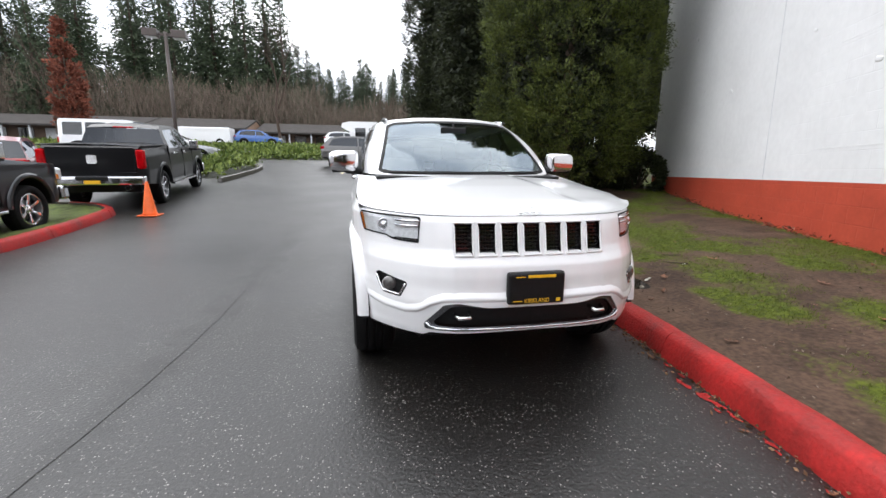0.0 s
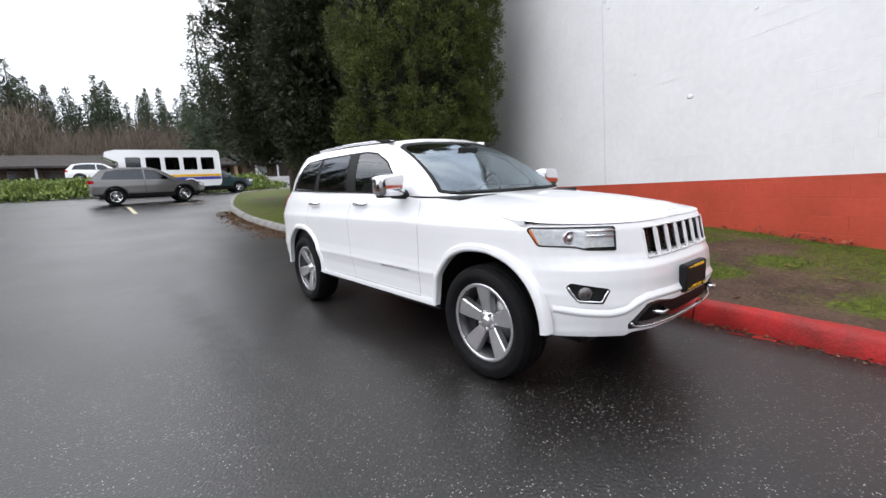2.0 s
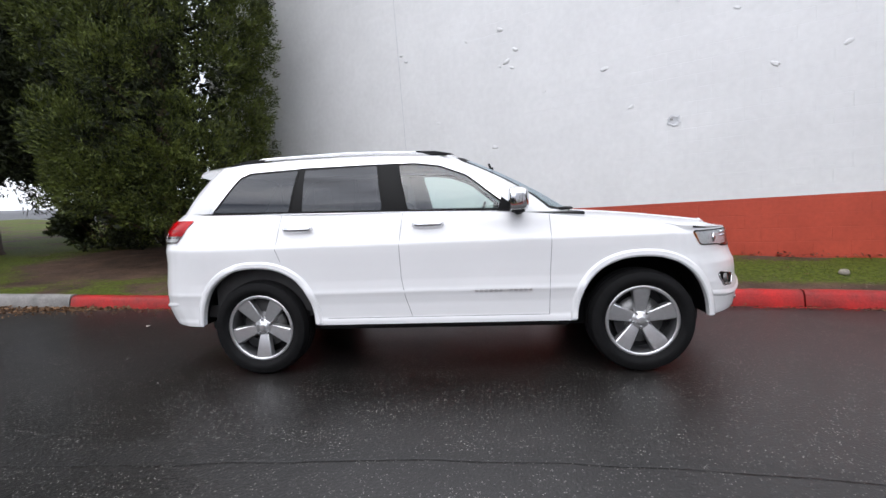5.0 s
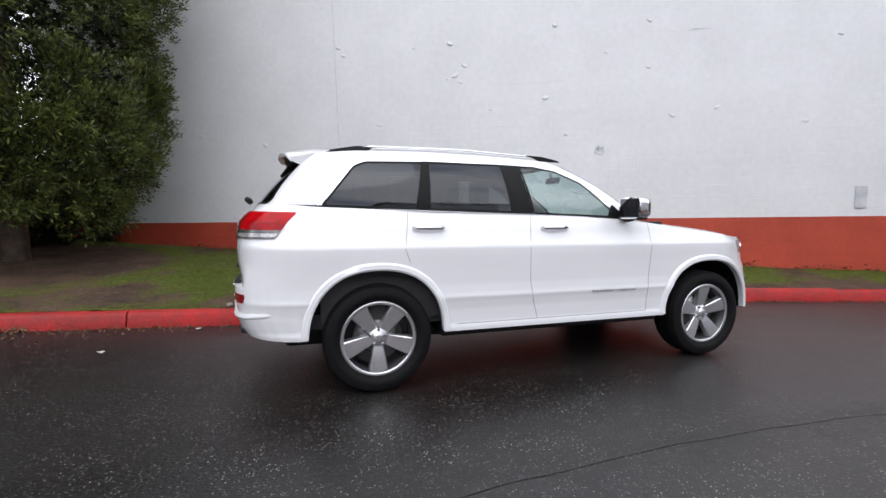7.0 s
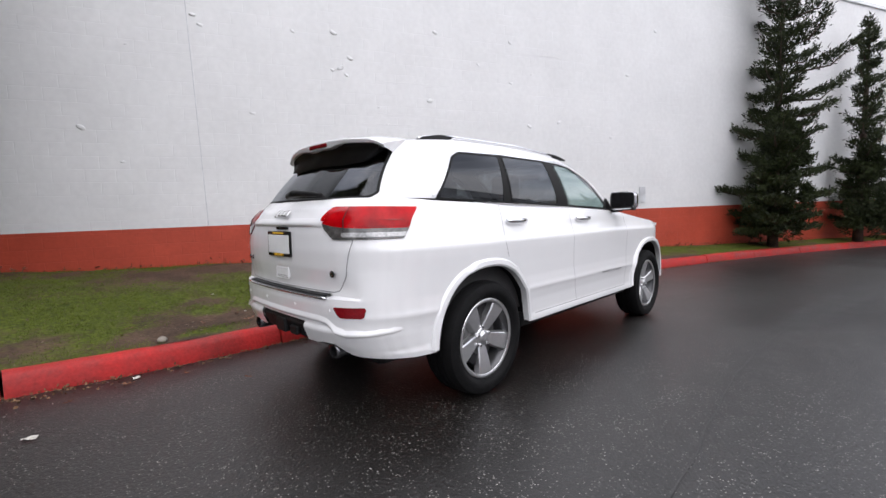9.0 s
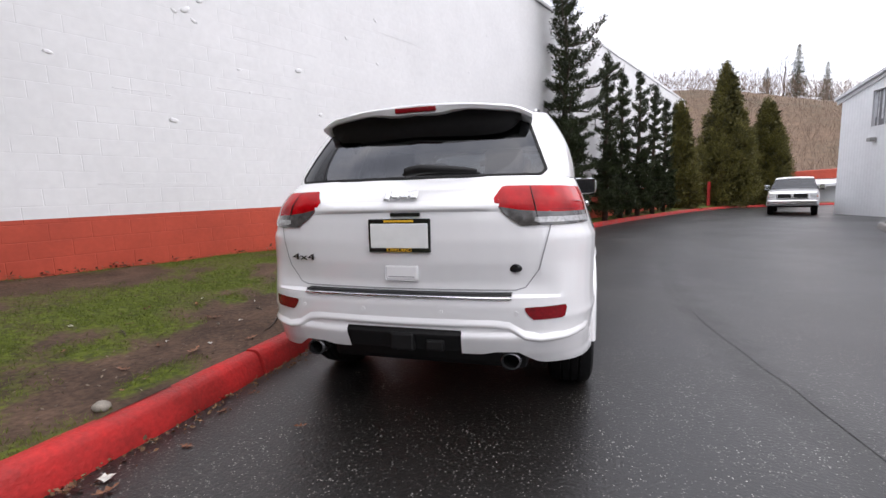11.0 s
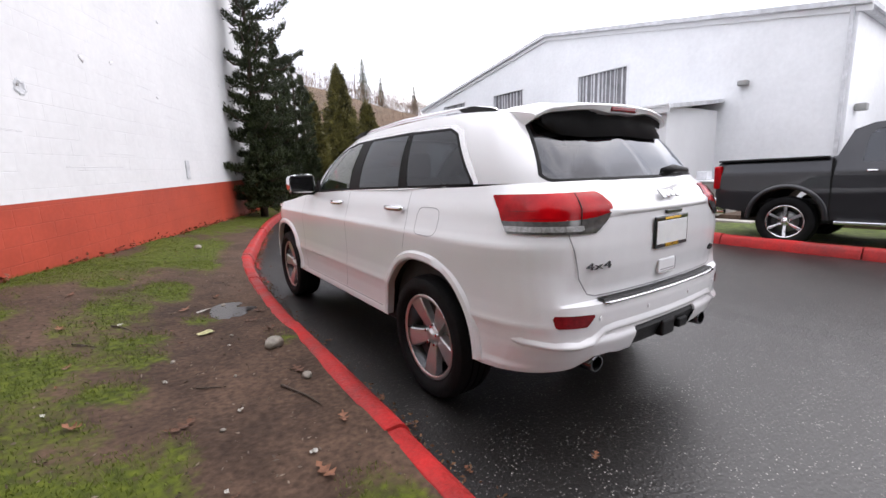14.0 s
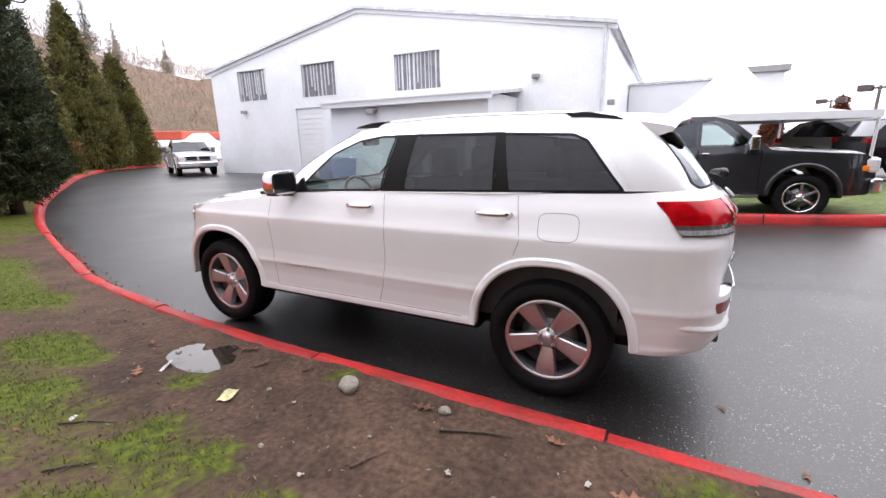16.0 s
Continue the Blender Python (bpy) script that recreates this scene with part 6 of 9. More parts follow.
    # arch mouldings
    for sx in (-1, 1):
        for yc in (0.0, WHEELBASE):
            bm = bmesh.new()
            prev = None
            for k in range(49):
                a = radians(5 + 170 * k / 48)
                ca, sa = math.cos(a), math.sin(a)
                n26 = (abs(ca) ** 2.3 + abs(sa) ** 2.3) ** (-1 / 2.3) if sa > 0 else 1 / max(0.2, abs(ca)) * 1.0
                ring = []
                for rr, off in ((ARCH + 0.008, -0.035), (ARCH + 0.008, 0.012), (ARCH + 0.020, 0.021), (ARCH + 0.046, 0.017), (ARCH + 0.058, 0.004), (ARCH + 0.060, -0.035)):
                    y, z = yc + rr * n26 * ca, HUB_Z - 0.01 + rr * (n26 * sa * 1.054 if sa > 0 else sa)
                    px, _, _ = (side_x(min(max(y, -0.12), 3.09), max(z, 0.33)), 0, 0)
                    if y < -0.13:
                        px = lerp(y, [-0.56, -0.45, -0.35, -0.25, -0.13], [0.868, 0.895, 0.911, 0.921, 0.930])
                    if y > 3.1:
                        px = lerp(y, [3.1, 3.3, 3.48], [0.925, 0.922, 0.905])
                    ring.append(bm.verts.new((sx * (px + off), y, z)))
                if prev:
                    for j in range(5):
                        bm.faces.new((prev[j], prev[j + 1], ring[j + 1], ring[j]))
                prev = ring
            bmesh.ops.recalc_face_normals(bm, faces=bm.faces[:])
            o = part("arch_moulding", bm, M_WHITE, car, "", True)
            o.data.set_sharp_from_angle(angle=radians(35))
            bm = bmesh.new()
            lathe(bm, [(0.05, sx * 0.40), (0.505, sx * 0.40), (0.505, sx * 0.55), (0.500, sx * 0.885)], 40, radians(2), radians(178))
            bmesh.ops.translate(bm, vec=(0, yc, HUB_Z), verts=bm.verts[:])
            part("arch_liner", bm, M_BLACK, car, "black wheel arch liner", True)
    # shut lines
    door_line = densify([(0.648, 1.195), (0.640, 1.0), (0.655, 0.75), (0.665, 0.45)])
    mid_line = densify([(1.74, 1.235), (1.768, 1.0), (1.762, 0.75), (1.735, 0.60), (1.690, 0.45)])
    rear_line = densify([(2.70, 1.255), (2.735, 1.0), (2.700, 0.905)])
    for pts, owner in ((door_line, doors_f), (mid_line, doors_r), (rear_line, doors_r), (densify([(0.665, 0.450), (2.35, 0.450)], 0.1), doors_f)):
        for o, flip in zip(owner, (False, True)):
            bm = side_ribbon(bmesh.new(), pts, 0.0045, 0.0012)
            part("shut_line", mirrored(bm) if flip else bm, M_SEAM, o)
    # side trim under the doors, door handles, sill strip, lettering on the doors
    for doors, yh in ((doors_f, 1.545), (doors_r, 2.56)):
        for o, sx in zip(doors, (1, -1)):
            bm = bmesh.new()
            x0 = side_x(yh, 1.15)
            pts = [(yh - 0.115, 0.004), (yh - 0.09, 0.030), (yh - 0.03, 0.040), (yh + 0.04, 0.040), (yh + 0.09, 0.030), (yh + 0.115, 0.004)]
            tube(bm, [(x0 + dx, y, 1.148) for y, dx in pts], [0.011, 0.014, 0.015, 0.015, 0.014, 0.011], 10)
            bmesh.ops.scale(bm, vec=(1, 1, 1.25), space=Matrix.Translation((0, 0, -1.148)), verts=bm.verts[:])
            part("door_handle", bm if sx > 0 else mirrored(bm), M_CHROME, o, "chrome door handle", True)
            bm = bmesh.new()
            bmesh.ops.create_uvsphere(bm, u_segments=16, v_segments=8, radius=1, matrix=Matrix.Translation((x0 - 0.002, yh, 1.143)) @ Matrix.Diagonal((0.006, 0.085, 0.028, 1)))
            part("handle_recess", bm if sx > 0 else mirrored(bm), M_WHITE, o, "", True)
    for o, sx in zip(doors_f, (1, -1)):
        # the door script: a row of small chrome letters, too small to read
        bm = bmesh.new()
        for k in range(12):
            if k == 5:
                continue
            y = 0.80 + 0.40 * k / 11
            x = side_x(y, 0.645)
            box(bm, x - 0.003, y - 0.012, 0.632, x + 0.003, y + 0.010, 0.650)
        box(bm, side_x(1.0, 0.64) - 0.004, 0.79, 0.638, side_x(1.0, 0.64) + 0.001, 1.21, 0.642)
        part("door_script", bm if sx > 0 else mirrored(bm), M_RIM, o, "small chrome script on the lower door")
    # wheels
    for sx in (-1, 1):
        for yc in (0.0, WHEELBASE):
            wnode = build_wheel("wheel", 0.262, HUB_R, 0.262, 5, car, M_RIM, M_RIM_DARK)
            spin = {(-1, 0.0): 0, (-1, WHEELBASE): 36, (1, 0.0): 12, (1, WHEELBASE): 35}[(sx, yc)]
            wnode.matrix_basis = Matrix.Translation((sx * 0.805, yc, HUB_Z)) @ (Matrix.Rotation(math.pi, 4, "Z") if sx < 0 else Matrix()) @ Matrix.Rotation(radians(spin), 4, "X")
    # underbody
    part("underbody", boxed(-0.58, -0.55, 0.27, 0.58, 3.55, 0.50, 0.04), M_BLACK, car, "black underbody")
    part("floor_pan", boxed(-0.86, 0.50, 0.345, 0.86, 2.45, 0.46, 0.02), M_BLACK, car)
    # head lamps
    for sx, o in zip((1, -1), sheet_part("headlamp", head, M_LENS, car, both=True, push=0.002, label="clear headlamp with amber marker")):
        V2, F2 = used(*head)
        P = V2[:, :3].copy()
        sfrac = V2[:, 3]
        back, amber = cut((V2, F2), lambda V: V[:, 3] - (s_ho - 0.038 + (V[:, 2] - 0.97) * 0.35))
        dark, silver = cut(back, lambda V: V[:, 2] - np.interp(V[:, 3], [s_hi, s_hi + 0.16, s_hi + 0.22, s_ho], [0.906, 0.906, 0.890, 0.88]))

        def deep(sheet, name, m, d, label=""):
            W, G = used(*sheet)
            if not len(G):
                return
            W = W[:, :3].copy()
            W[:, 1] += d
            W[:, 0] *= 1 - d * 0.4
            if sx < 0:
                W = W * (-1, 1, 1)
                G = [f[::-1] for f in G]
            raw(name, W, G, m, o, True, label)
        _, seal = cut((V2, F2), lambda V: poly_sdf(V[:, 3], V[:, 2], head_poly, 0.0))
        half_part("lamp_seal", seal, M_SEAL, o, sx, 0.004)
        deep(amber, "amber_marker", M_AMBER, 0.004, "amber side marker")
        deep(silver, "reflector_bowl", M_LAMP_SILVER, 0.012)
        deep(dark, "lamp_base", M_GLOSSBLACK, 0.008)
        bm = bmesh.new()
        c0 = (0.748, -0.560, 0.962)
        lathe(bm, [(0.036, -0.01), (0.040, 0.002), (0.034, 0.008), (0.030, 0.0), (0.016, 0.010), (0.001, 0.014)], 24)
        bmesh.ops.rotate(bm, cent=(0, 0, 0), matrix=Matrix.Rotation(radians(-62), 3, "Z"), verts=bm.verts[:])
        bmesh.ops.translate(bm, vec=c0, verts=bm.verts[:])
        part("projector", bm if sx > 0 else mirrored(bm), M_CHROME, o, "", True)
        for zz in (0.998, 0.972):
            bm = bmesh.new()
            tube(bm, [(0.695, -0.632, zz), (0.635, -0.690, zz), (0.575, -0.733, zz)], 0.007, 8)
            part("light_bar", bm if sx > 0 else mirrored(bm), M_CHROME, o, "", True)
    # fog lamps with a chrome lower edge
    for sx, o in zip((1, -1), sheet_part("fog_lamp_recess", fog, M_BLACK, car, both=True, push=-0.02)):
        loop = densify(fog_poly[:4], 0.015)
        bm = bmesh.new()
        pts = [tub_point(s, z) for s, z in loop]
        tube(bm, [(p[0] + 0.001, p[1] - 0.001, p[2]) for p in pts], 0.0060, 6)
        part("chrome_edge", bm if sx > 0 else mirrored(bm), M_CHROME, o, "chrome edge under the fog lamp", True)
        bm = bmesh.new()
        lathe(bm, [(0.042, -0.01), (0.040, 0.006), (0.024, 0.016), (0.001, 0.020)], 20)
        bmesh.ops.rotate(bm, cent=(0, 0, 0), matrix=Matrix.Rotation(radians(-60), 3, "Z"), verts=bm.verts[:])
        bmesh.ops.translate(bm, vec=(0.735, -0.655, 0.650), verts=bm.verts[:])
        part("fog_lamp", bm if sx > 0 else mirrored(bm), M_SMOKE, o, "", True)
    # grille: seven slots, each a dark mesh behind a white frame
    grille = part("grille", boxed(-0.42, -0.775, 0.83, 0.42, -0.755, 1.0), M_BLACK, car, "seven-slot grille with black mesh")
    for i in range(-3, 4):
        xc = i * 0.1215
        yb = -0.862 + float(np.interp(abs(xc), NOSE_X, NOSE_Y)) + 0.026
        bm = bmesh.new()
        # honeycomb bars
        for k in range(9):
            z = 0.842 + 0.018 * k
            box(bm, xc - 0.046, yb + (z - 0.84) * 0.18, z, xc + 0.046, yb + 0.012 + (z - 0.84) * 0.18, z + 0.006)
        for k in range(16):
            z = 0.838 + 0.009 * k
            for h in range(3):
                x = xc - 0.030 + 0.030 * h + (0.015 if k // 2 % 2 else 0)
                if k % 2 == 0:
                    box(bm, x - 0.003, yb + (z - 0.84) * 0.18, z, x + 0.003, yb + 0.012 + (z - 0.84) * 0.18, z + 0.018)
        part("grille_mesh", bm, M_GLOSSBLACK, grille)
        bm = bmesh.new()
        rim = densify([(xc - 0.047, 0.832), (xc + 0.047, 0.832), (xc + 0.049, 0.998), (xc - 0.049, 0.998), (xc - 0.047, 0.832)], 0.02)
        tube(bm, [(x, -0.925 + float(np.interp(abs(x), NOSE_X, NOSE_Y)) + float(np.interp(z, FRONT_Z, FRONT_D)) - 0.002, z) for x, z in rim], 0.0065, 6, caps=False)
        part("slot_frame", bm, M_WHITE, grille, "", True)
        part("slot_sill", boxed(xc - 0.045, yb - 0.030, 0.830, xc + 0.045, yb + 0.03, 0.842, 0.004), M_WHITE, grille)
    # lower intake with chrome lip and tow hooks
    opening, surround = cut(intake, lambda V: poly_sdf(V[:, 0], V[:, 2], [(-0.6, 0.468), (0.500, 0.468), (0.512, 0.486), (0.440, 0.562), (0.395, 0.572), (0.25, 0.556), (-0.6, 0.556)], 0.008))
    lower = sheet_part("lower_intake", opening, M_BLACK, car, push=-0.028, label="black lower intake")[0]
    sheet_part("intake_frame", surround, M_DARKCHROME, lower, push=-0.002, label="dark chrome intake frame")
    bm = bmesh.new()
    lip = densify([(-0.575, 0.478), (-0.555, 0.455), (-0.52, 0.448), (0, 0.446), (0.52, 0.448), (0.555, 0.455), (0.575, 0.478)], 0.04)

    def nose_pt(x, z, out=0.0):
        return (x, YF0 + float(np.interp(abs(x), NOSE_X, NOSE_Y)) + float(np.interp(z, FRONT_Z, FRONT_D)) - out, z)
    tube(bm, [nose_pt(x * 0.97, z, 0.002) for x, z in lip], 0.007, 8)
    part("chrome_lip", bm, M_CHROME, lower, "chrome intake lip", True)
    for sx in (-1, 1):
        bm = bmesh.new()
        tube(bm, [nose_pt(sx * 0.34, 0.535, -0.03), nose_pt(sx * 0.35, 0.525, 0.03), nose_pt(sx * 0.40, 0.522, 0.03), nose_pt(sx * 0.42, 0.528, -0.03)], 0.011, 8)
        part("tow_hook", bm, M_CHROME, lower, "chrome tow hook", True)
    part("number_plate_holder", boxed(-0.155, -0.953, 0.585, 0.155, -0.905, 0.755, 0.016, 3), M_BLACK, car, "black plate holder with yellow dealer lettering")
    lettering("plate_text", "KIRKLAND", 0.034, 0.001, M_YELLOW, car, on_front(0, -0.955, 0.606), "", 0.135)
    for x0, z0, x1, z1 in ((-0.052, 0.728, 0.098, 0.742), (-0.118, 0.731, -0.066, 0.736), (0.106, 0.598, 0.128, 0.616), (-0.128, 0.604, -0.080, 0.608)):
        part("plate_mark", boxed(x0, -0.956, z0, x1, -0.9515, z1), M_YELLOW, car)
    # the moulded ridge over the intake, dipping towards the corners
    bm = bmesh.new()
    prev = None
    ridge = [(-0.86, 0.560), (-0.76, 0.538), (-0.66, 0.532), (-0.60, 0.546), (-0.54, 0.588), (-0.48, 0.612), (-0.40, 0.618), (0.0, 0.613)]
    ridge += [(-x, z) for x, z in ridge[-2::-1]]
    for x, z in densify(ridge, 0.03):
        row = []
        for dz, out in ((0.034, -0.002), (0.010, 0.010), (0.0, 0.013), (-0.008, 0.010), (-0.022, -0.003)):
            s1 = float(np.interp(abs(x), PLAN[:14, 0], PLAN_RUN[:14]))
            q = tub_point(s1, z + dz)
            away = Vector((abs(x) ** 3, -0.6, 0)).normalized() * out
            row.append(bm.verts.new((math.copysign(q[0] + away.x, x), q[1] + away.y, z + dz)))
        if prev:
            for j in range(4):
                bm.faces.new((prev[j], prev[j + 1], row[j + 1], row[j]))
        prev = row
    bmesh.ops.recalc_face_normals(bm, faces=bm.faces[:])
    part("bumper_ridge", bm, M_WHITE, car, "", True)
    script = bmesh.new()
    for k, (x, w, h) in enumerate(((-0.055, 0.026, 0.052), (-0.020, 0.030, 0.036), (0.018, 0.030, 0.036), (0.056, 0.030, 0.040))):
        box(script, x - w / 2, -h / 2, -0.003, x + w / 2, h / 2, 0.004, 0.008, 2)
    box(script, -0.06, -0.006, -0.004, 0.06, 0.004, 0.001)
    bmesh.ops.transform(script, matrix=on_front(0.0, -0.80, 1.056, 48), verts=script.verts[:])
    part("hood_emblem", script, M_LAMP_SILVER, car, "small silver emblem on the hood edge")
    # tail lamps
    for sx, o in zip((1, -1), sheet_part("tail_lamp", tail, M_RED_LENS, car, both=True, push=0.004, label="red tail lamp over a clear reversing lamp")):
        low, _ = cut(tail, lambda V: V[:, 2] - np.interp(LOOP - V[:, 3], [tl_in, tl_in + 0.10, tl_in + 0.20, tl_in + 0.30, tl_out], [1.160, 1.142, 1.134, 1.130, 1.130]))
        half_part("clear_band", low, M_SMOKE, o, sx, 0.0075, "smoked clear lamp band")
        lens, _ = cut(low, lambda V: np.maximum(V[:, 2] - 1.108, np.maximum(1.084 - V[:, 2], (tl_in + 0.16) - (LOOP - V[:, 3]))))
        half_part("reversing_lamp", lens, M_LENS_CLEAR, o, sx, 0.0095, "clear reversing lens")
        bm = bmesh.new()
        s0 = LOOP - s_at(0.70, 3.83)
        tube(bm, [(tub_point(LOOP - s0, z)[0], tub_point(LOOP - s0, z)[1] + 0.007, z) for z in np.linspace(1.075, 1.252, 6)], 0.0028, 5)
        part("lamp_gap", bm if sx > 0 else mirrored(bm), M_SEAL, o)
        for za, zb in ((1.172, 1.176), (1.1385, 1.1425)):
            stripe, _ = cut(tail, lambda V: np.maximum(np.maximum(V[:, 2] - zb, za - V[:, 2]), (tl_in + 0.05) - (LOOP - V[:, 3])))
            half_part("lens_rib", stripe, M_DARK_RED, o, sx, 0.0090)
    sheet_part("rear_reflector", refl, M_DARK_RED, car, both=True, push=0.003, label="dark red bumper reflector")
    hc = sheet_part("hitch_cover", hitch, M_BLACK, car, push=-0.012, label="black tow hitch surround")[0]
    part("hitch_receiver", boxed(-0.062, 3.80, 0.470, 0.062, 3.905, 0.560, 0.012), M_BLACK, hc, "square hitch receiver")
    part("trailer_socket", boxed(-0.21, 3.86, 0.475, -0.12, 3.90, 0.53, 0.01), M_BLACK, hc)
    # the moulded ridge round the lower bumper, dipping beside the exhaust tips
    bm = bmesh.new()
    prev = None
    ridge = [(-0.938, 0.590), (-0.925, 0.584), (-0.88, 0.570), (-0.80, 0.556), (-0.68, 0.548), (-0.61, 0.560), (-0.53, 0.604), (-0.46, 0.612), (0.0, 0.610)]
    ridge += [(-x, z) for x, z in ridge[-2::-1]]
    for x, z in densify(ridge, 0.03):
        row = []
        for dz, out in ((0.030, -0.002), (0.008, 0.009), (0.0, 0.012), (-0.008, 0.009), (-0.020, -0.003)):
            q = tub_point(float(np.interp(-abs(x), -PLAN[-14:, 0], PLAN_RUN[-14:])) if abs(x) < 0.952 else LOOP, z + dz)
            away = Vector((abs(x) ** 4, 0.5, 0)).normalized() * (out + 0.002) * smooth01((0.940 - abs(x)) / 0.05) - Vector((0.002, 0.002, 0))
            row.append(bm.verts.new((math.copysign(q[0] + away.x, x), q[1] + away.y, z + dz)))
        if prev:
            for j in range(4):
                bm.faces.new((prev[j], row[j], row[j + 1], prev[j + 1]))
        prev = row
    bmesh.ops.recalc_face_normals(bm, faces=bm.faces[:])
    part("bumper_ridge", bm, M_WHITE, car, "", True)
    # bumper step pad, chrome strip, tailgate furniture
    bm = bmesh.new()
    prev = None
    for k in range(25):
        x = -0.53 + 1.06 * k / 24
        yo = 3.905 + float(np.interp(abs(x), TAIL_X[::-1], TAIL_Y[::-1]))
        row = [bm.verts.new(p) for p in ((x, yo - 0.075, 0.762), (x, yo - 0.010, 0.760), (x, yo - 0.001, 0.752))]
        if prev:
            for j in range(2):
                bm.faces.new((prev[j], row[j], row[j + 1], prev[j + 1]))
        prev = row
    part("step_pad", bm, M_BLACK, car, "black ribbed bumper step pad")
    bm = bmesh.new()
    tube(bm, [(x, 3.906 + float(np.interp(abs(x), TAIL_X[::-1], TAIL_Y[::-1])), 0.742) for x in np.linspace(-0.53, 0.53, 21)], 0.0075, 6)
    part("chrome_strip", bm, M_CHROME, car, "chrome bumper strip", True)
    gate_line = densify([(0.696, 1.30), (0.698, 1.06), (0.650, 0.87), (0.590, 0.785), (0.545, 0.772), (0.0, 0.770)], 0.03)
    for sx in (-1, 1):
        bm = bmesh.new()
        prev = None
        for i, (x, z) in enumerate(gate_line):
            a, b2 = gate_line[max(0, i - 1)], gate_line[min(len(gate_line) - 1, i + 1)]
            d = Vector((b2[0] - a[0], b2[1] - a[1])).normalized()
            o2 = Vector((-d.y, d.x)) * 0.0028
            row = []
            for sg in (-1, 1):
                xx, zz = x + sg * o2.x, z + sg * o2.y
                k = float(np.interp(zz, SIDE_Z, SIDE_K))
                yy = YR0 + float(np.interp(abs(xx) / k, TAIL_X[::-1], TAIL_Y[::-1])) - float(np.interp(zz, REAR_Z, REAR_D))
                row.append(bm.verts.new((sx * xx, yy + 0.0035, zz)))
            if prev:
                bm.faces.new((prev[0], row[0], row[1], prev[1]))
            prev = row
        part("shut_line", bm, M_SEAM, tailgate)

    def rear_y(x, z):
        return YR0 + float(np.interp(abs(x), TAIL_X[::-1], TAIL_Y[::-1])) - float(np.interp(z, REAR_Z, REAR_D))
    bm = bmesh.new()
    prev = None
    for x in np.linspace(-0.472, 0.472, 25):
        fade = smooth01((0.472 - abs(x)) / 0.10)
        row = [bm.verts.new((x, rear_y(x, z) + out * fade, z)) for z, out in ((1.192, 0.0), (1.172, 0.010), (1.157, 0.014), (1.150, 0.011), (1.138, -0.004))]
        if prev:
            for j in range(4):
                bm.faces.new((prev[j], row[j], row[j + 1], prev[j + 1]))
        prev = row
    bmesh.ops.recalc_face_normals(bm, faces=bm.faces[:])
    part("gate_crease", bm, M_WHITE, tailgate, "", True)
    # black strip gives the dark of the plate recess under the crease
    part("gate_camera", boxed(-0.105, rear_y(0, 1.13) - 0.004, 1.122, 0.045, rear_y(0, 1.13) + 0.012, 1.140, 0.004), M_GLOSSBLACK, tailgate, "black strip standing in for the dark recess over the plate")
    yp = rear_y(0, 1.03)
    part("plate_frame", boxed(-0.157, yp - 0.002, 0.952, 0.157, yp + 0.012, 1.112, 0.005), M_GLOSSBLACK, tailgate, "black dealer plate frame with yellow lettering")
    part("number_plate", boxed(-0.146, yp + 0.008, 0.972, 0.146, yp + 0.014, 1.090, 0.003), M_PLATE, tailgate, "blank white plate")
    lettering("plate_text", "KIRKLAND", 0.026, 0.001, M_YELLOW, tailgate, on_rear(0, yp + 0.0135, 0.963), "", 0.125)
    part("plate_mark", boxed(-0.075, yp + 0.012, 1.096, 0.075, yp + 0.0135, 1.106), M_YELLOW, tailgate)
    yj = rear_y(0, 1.215)
    script = bmesh.new()
    for k, (x, w, h) in enumerate(((-0.066, 0.030, 0.062), (-0.024, 0.036, 0.042), (0.022, 0.036, 0.042), (0.068, 0.036, 0.048))):
        box(script, x - w / 2, -h / 2, -0.006, x + w / 2, h / 2, 0.006, 0.005, 2)
        box(script, x - w / 5, -h / 6, 0.004, x + w / 5, h / 6, 0.0075, 0.002, 1)
    box(script, -0.07, -0.008, -0.008, 0.07, 0.006, 0.002)
    bmesh.ops.transform(script, matrix=on_rear(-0.005, yj + 0.018, 1.224, 41), verts=script.verts[:])
    part("tailgate_emblem", script, M_RIM, tailgate, "silver emblem on the tailgate")
    lettering("drive_script", "4x4", 0.046, 0.003, M_DARKCHROME, tailgate, on_rear(0.550, rear_y(0.55, 0.92) + 0.007, 0.918, 0, -11), "", 0.150)
    bm = bmesh.new()
    bmesh.ops.create_uvsphere(bm, u_segments=20, v_segments=8, radius=1, matrix=Matrix.Translation((-0.545, rear_y(0.545, 0.877) + 0.002, 0.877)) @ Matrix.Rotation(radians(-8), 4, "Z") @ Matrix.Diagonal((0.032, 0.006, 0.020, 1)))
    part("round_badge", bm, M_GLOSSBLACK, tailgate, "small dark oval badge", True)
    part("gate_handle", boxed(-0.085, rear_y(0, 0.85) - 0.004, 0.812, 0.085, rear_y(0, 0.85) + 0.010, 0.888, 0.012, 3), M_WHITE, tailgate, "white tailgate grip")
    part("grip_shadow_gap", boxed(-0.070, rear_y(0, 0.84) + 0.004, 0.826, 0.070, rear_y(0, 0.84) + 0.012, 0.836, 0.003), M_SEAM, tailgate)
    for x in (-0.55, -0.20, 0.20, 0.55):
        bm = bmesh.new()
        bmesh.ops.create_cone(bm, cap_ends=True, segments=16, radius1=0.010, radius2=0.010, depth=0.003, matrix=Matrix.Translation((x, YR0 + float(np.interp(abs(x), TAIL_X[::-1], TAIL_Y[::-1])) - 0.001, 0.672)) @ Matrix.Rotation(radians(90), 4, "X"))
        part("parking_sensor", bm, M_WHITE, car)
    # rear wiper
    bm = bmesh.new()
    wy = 3.763
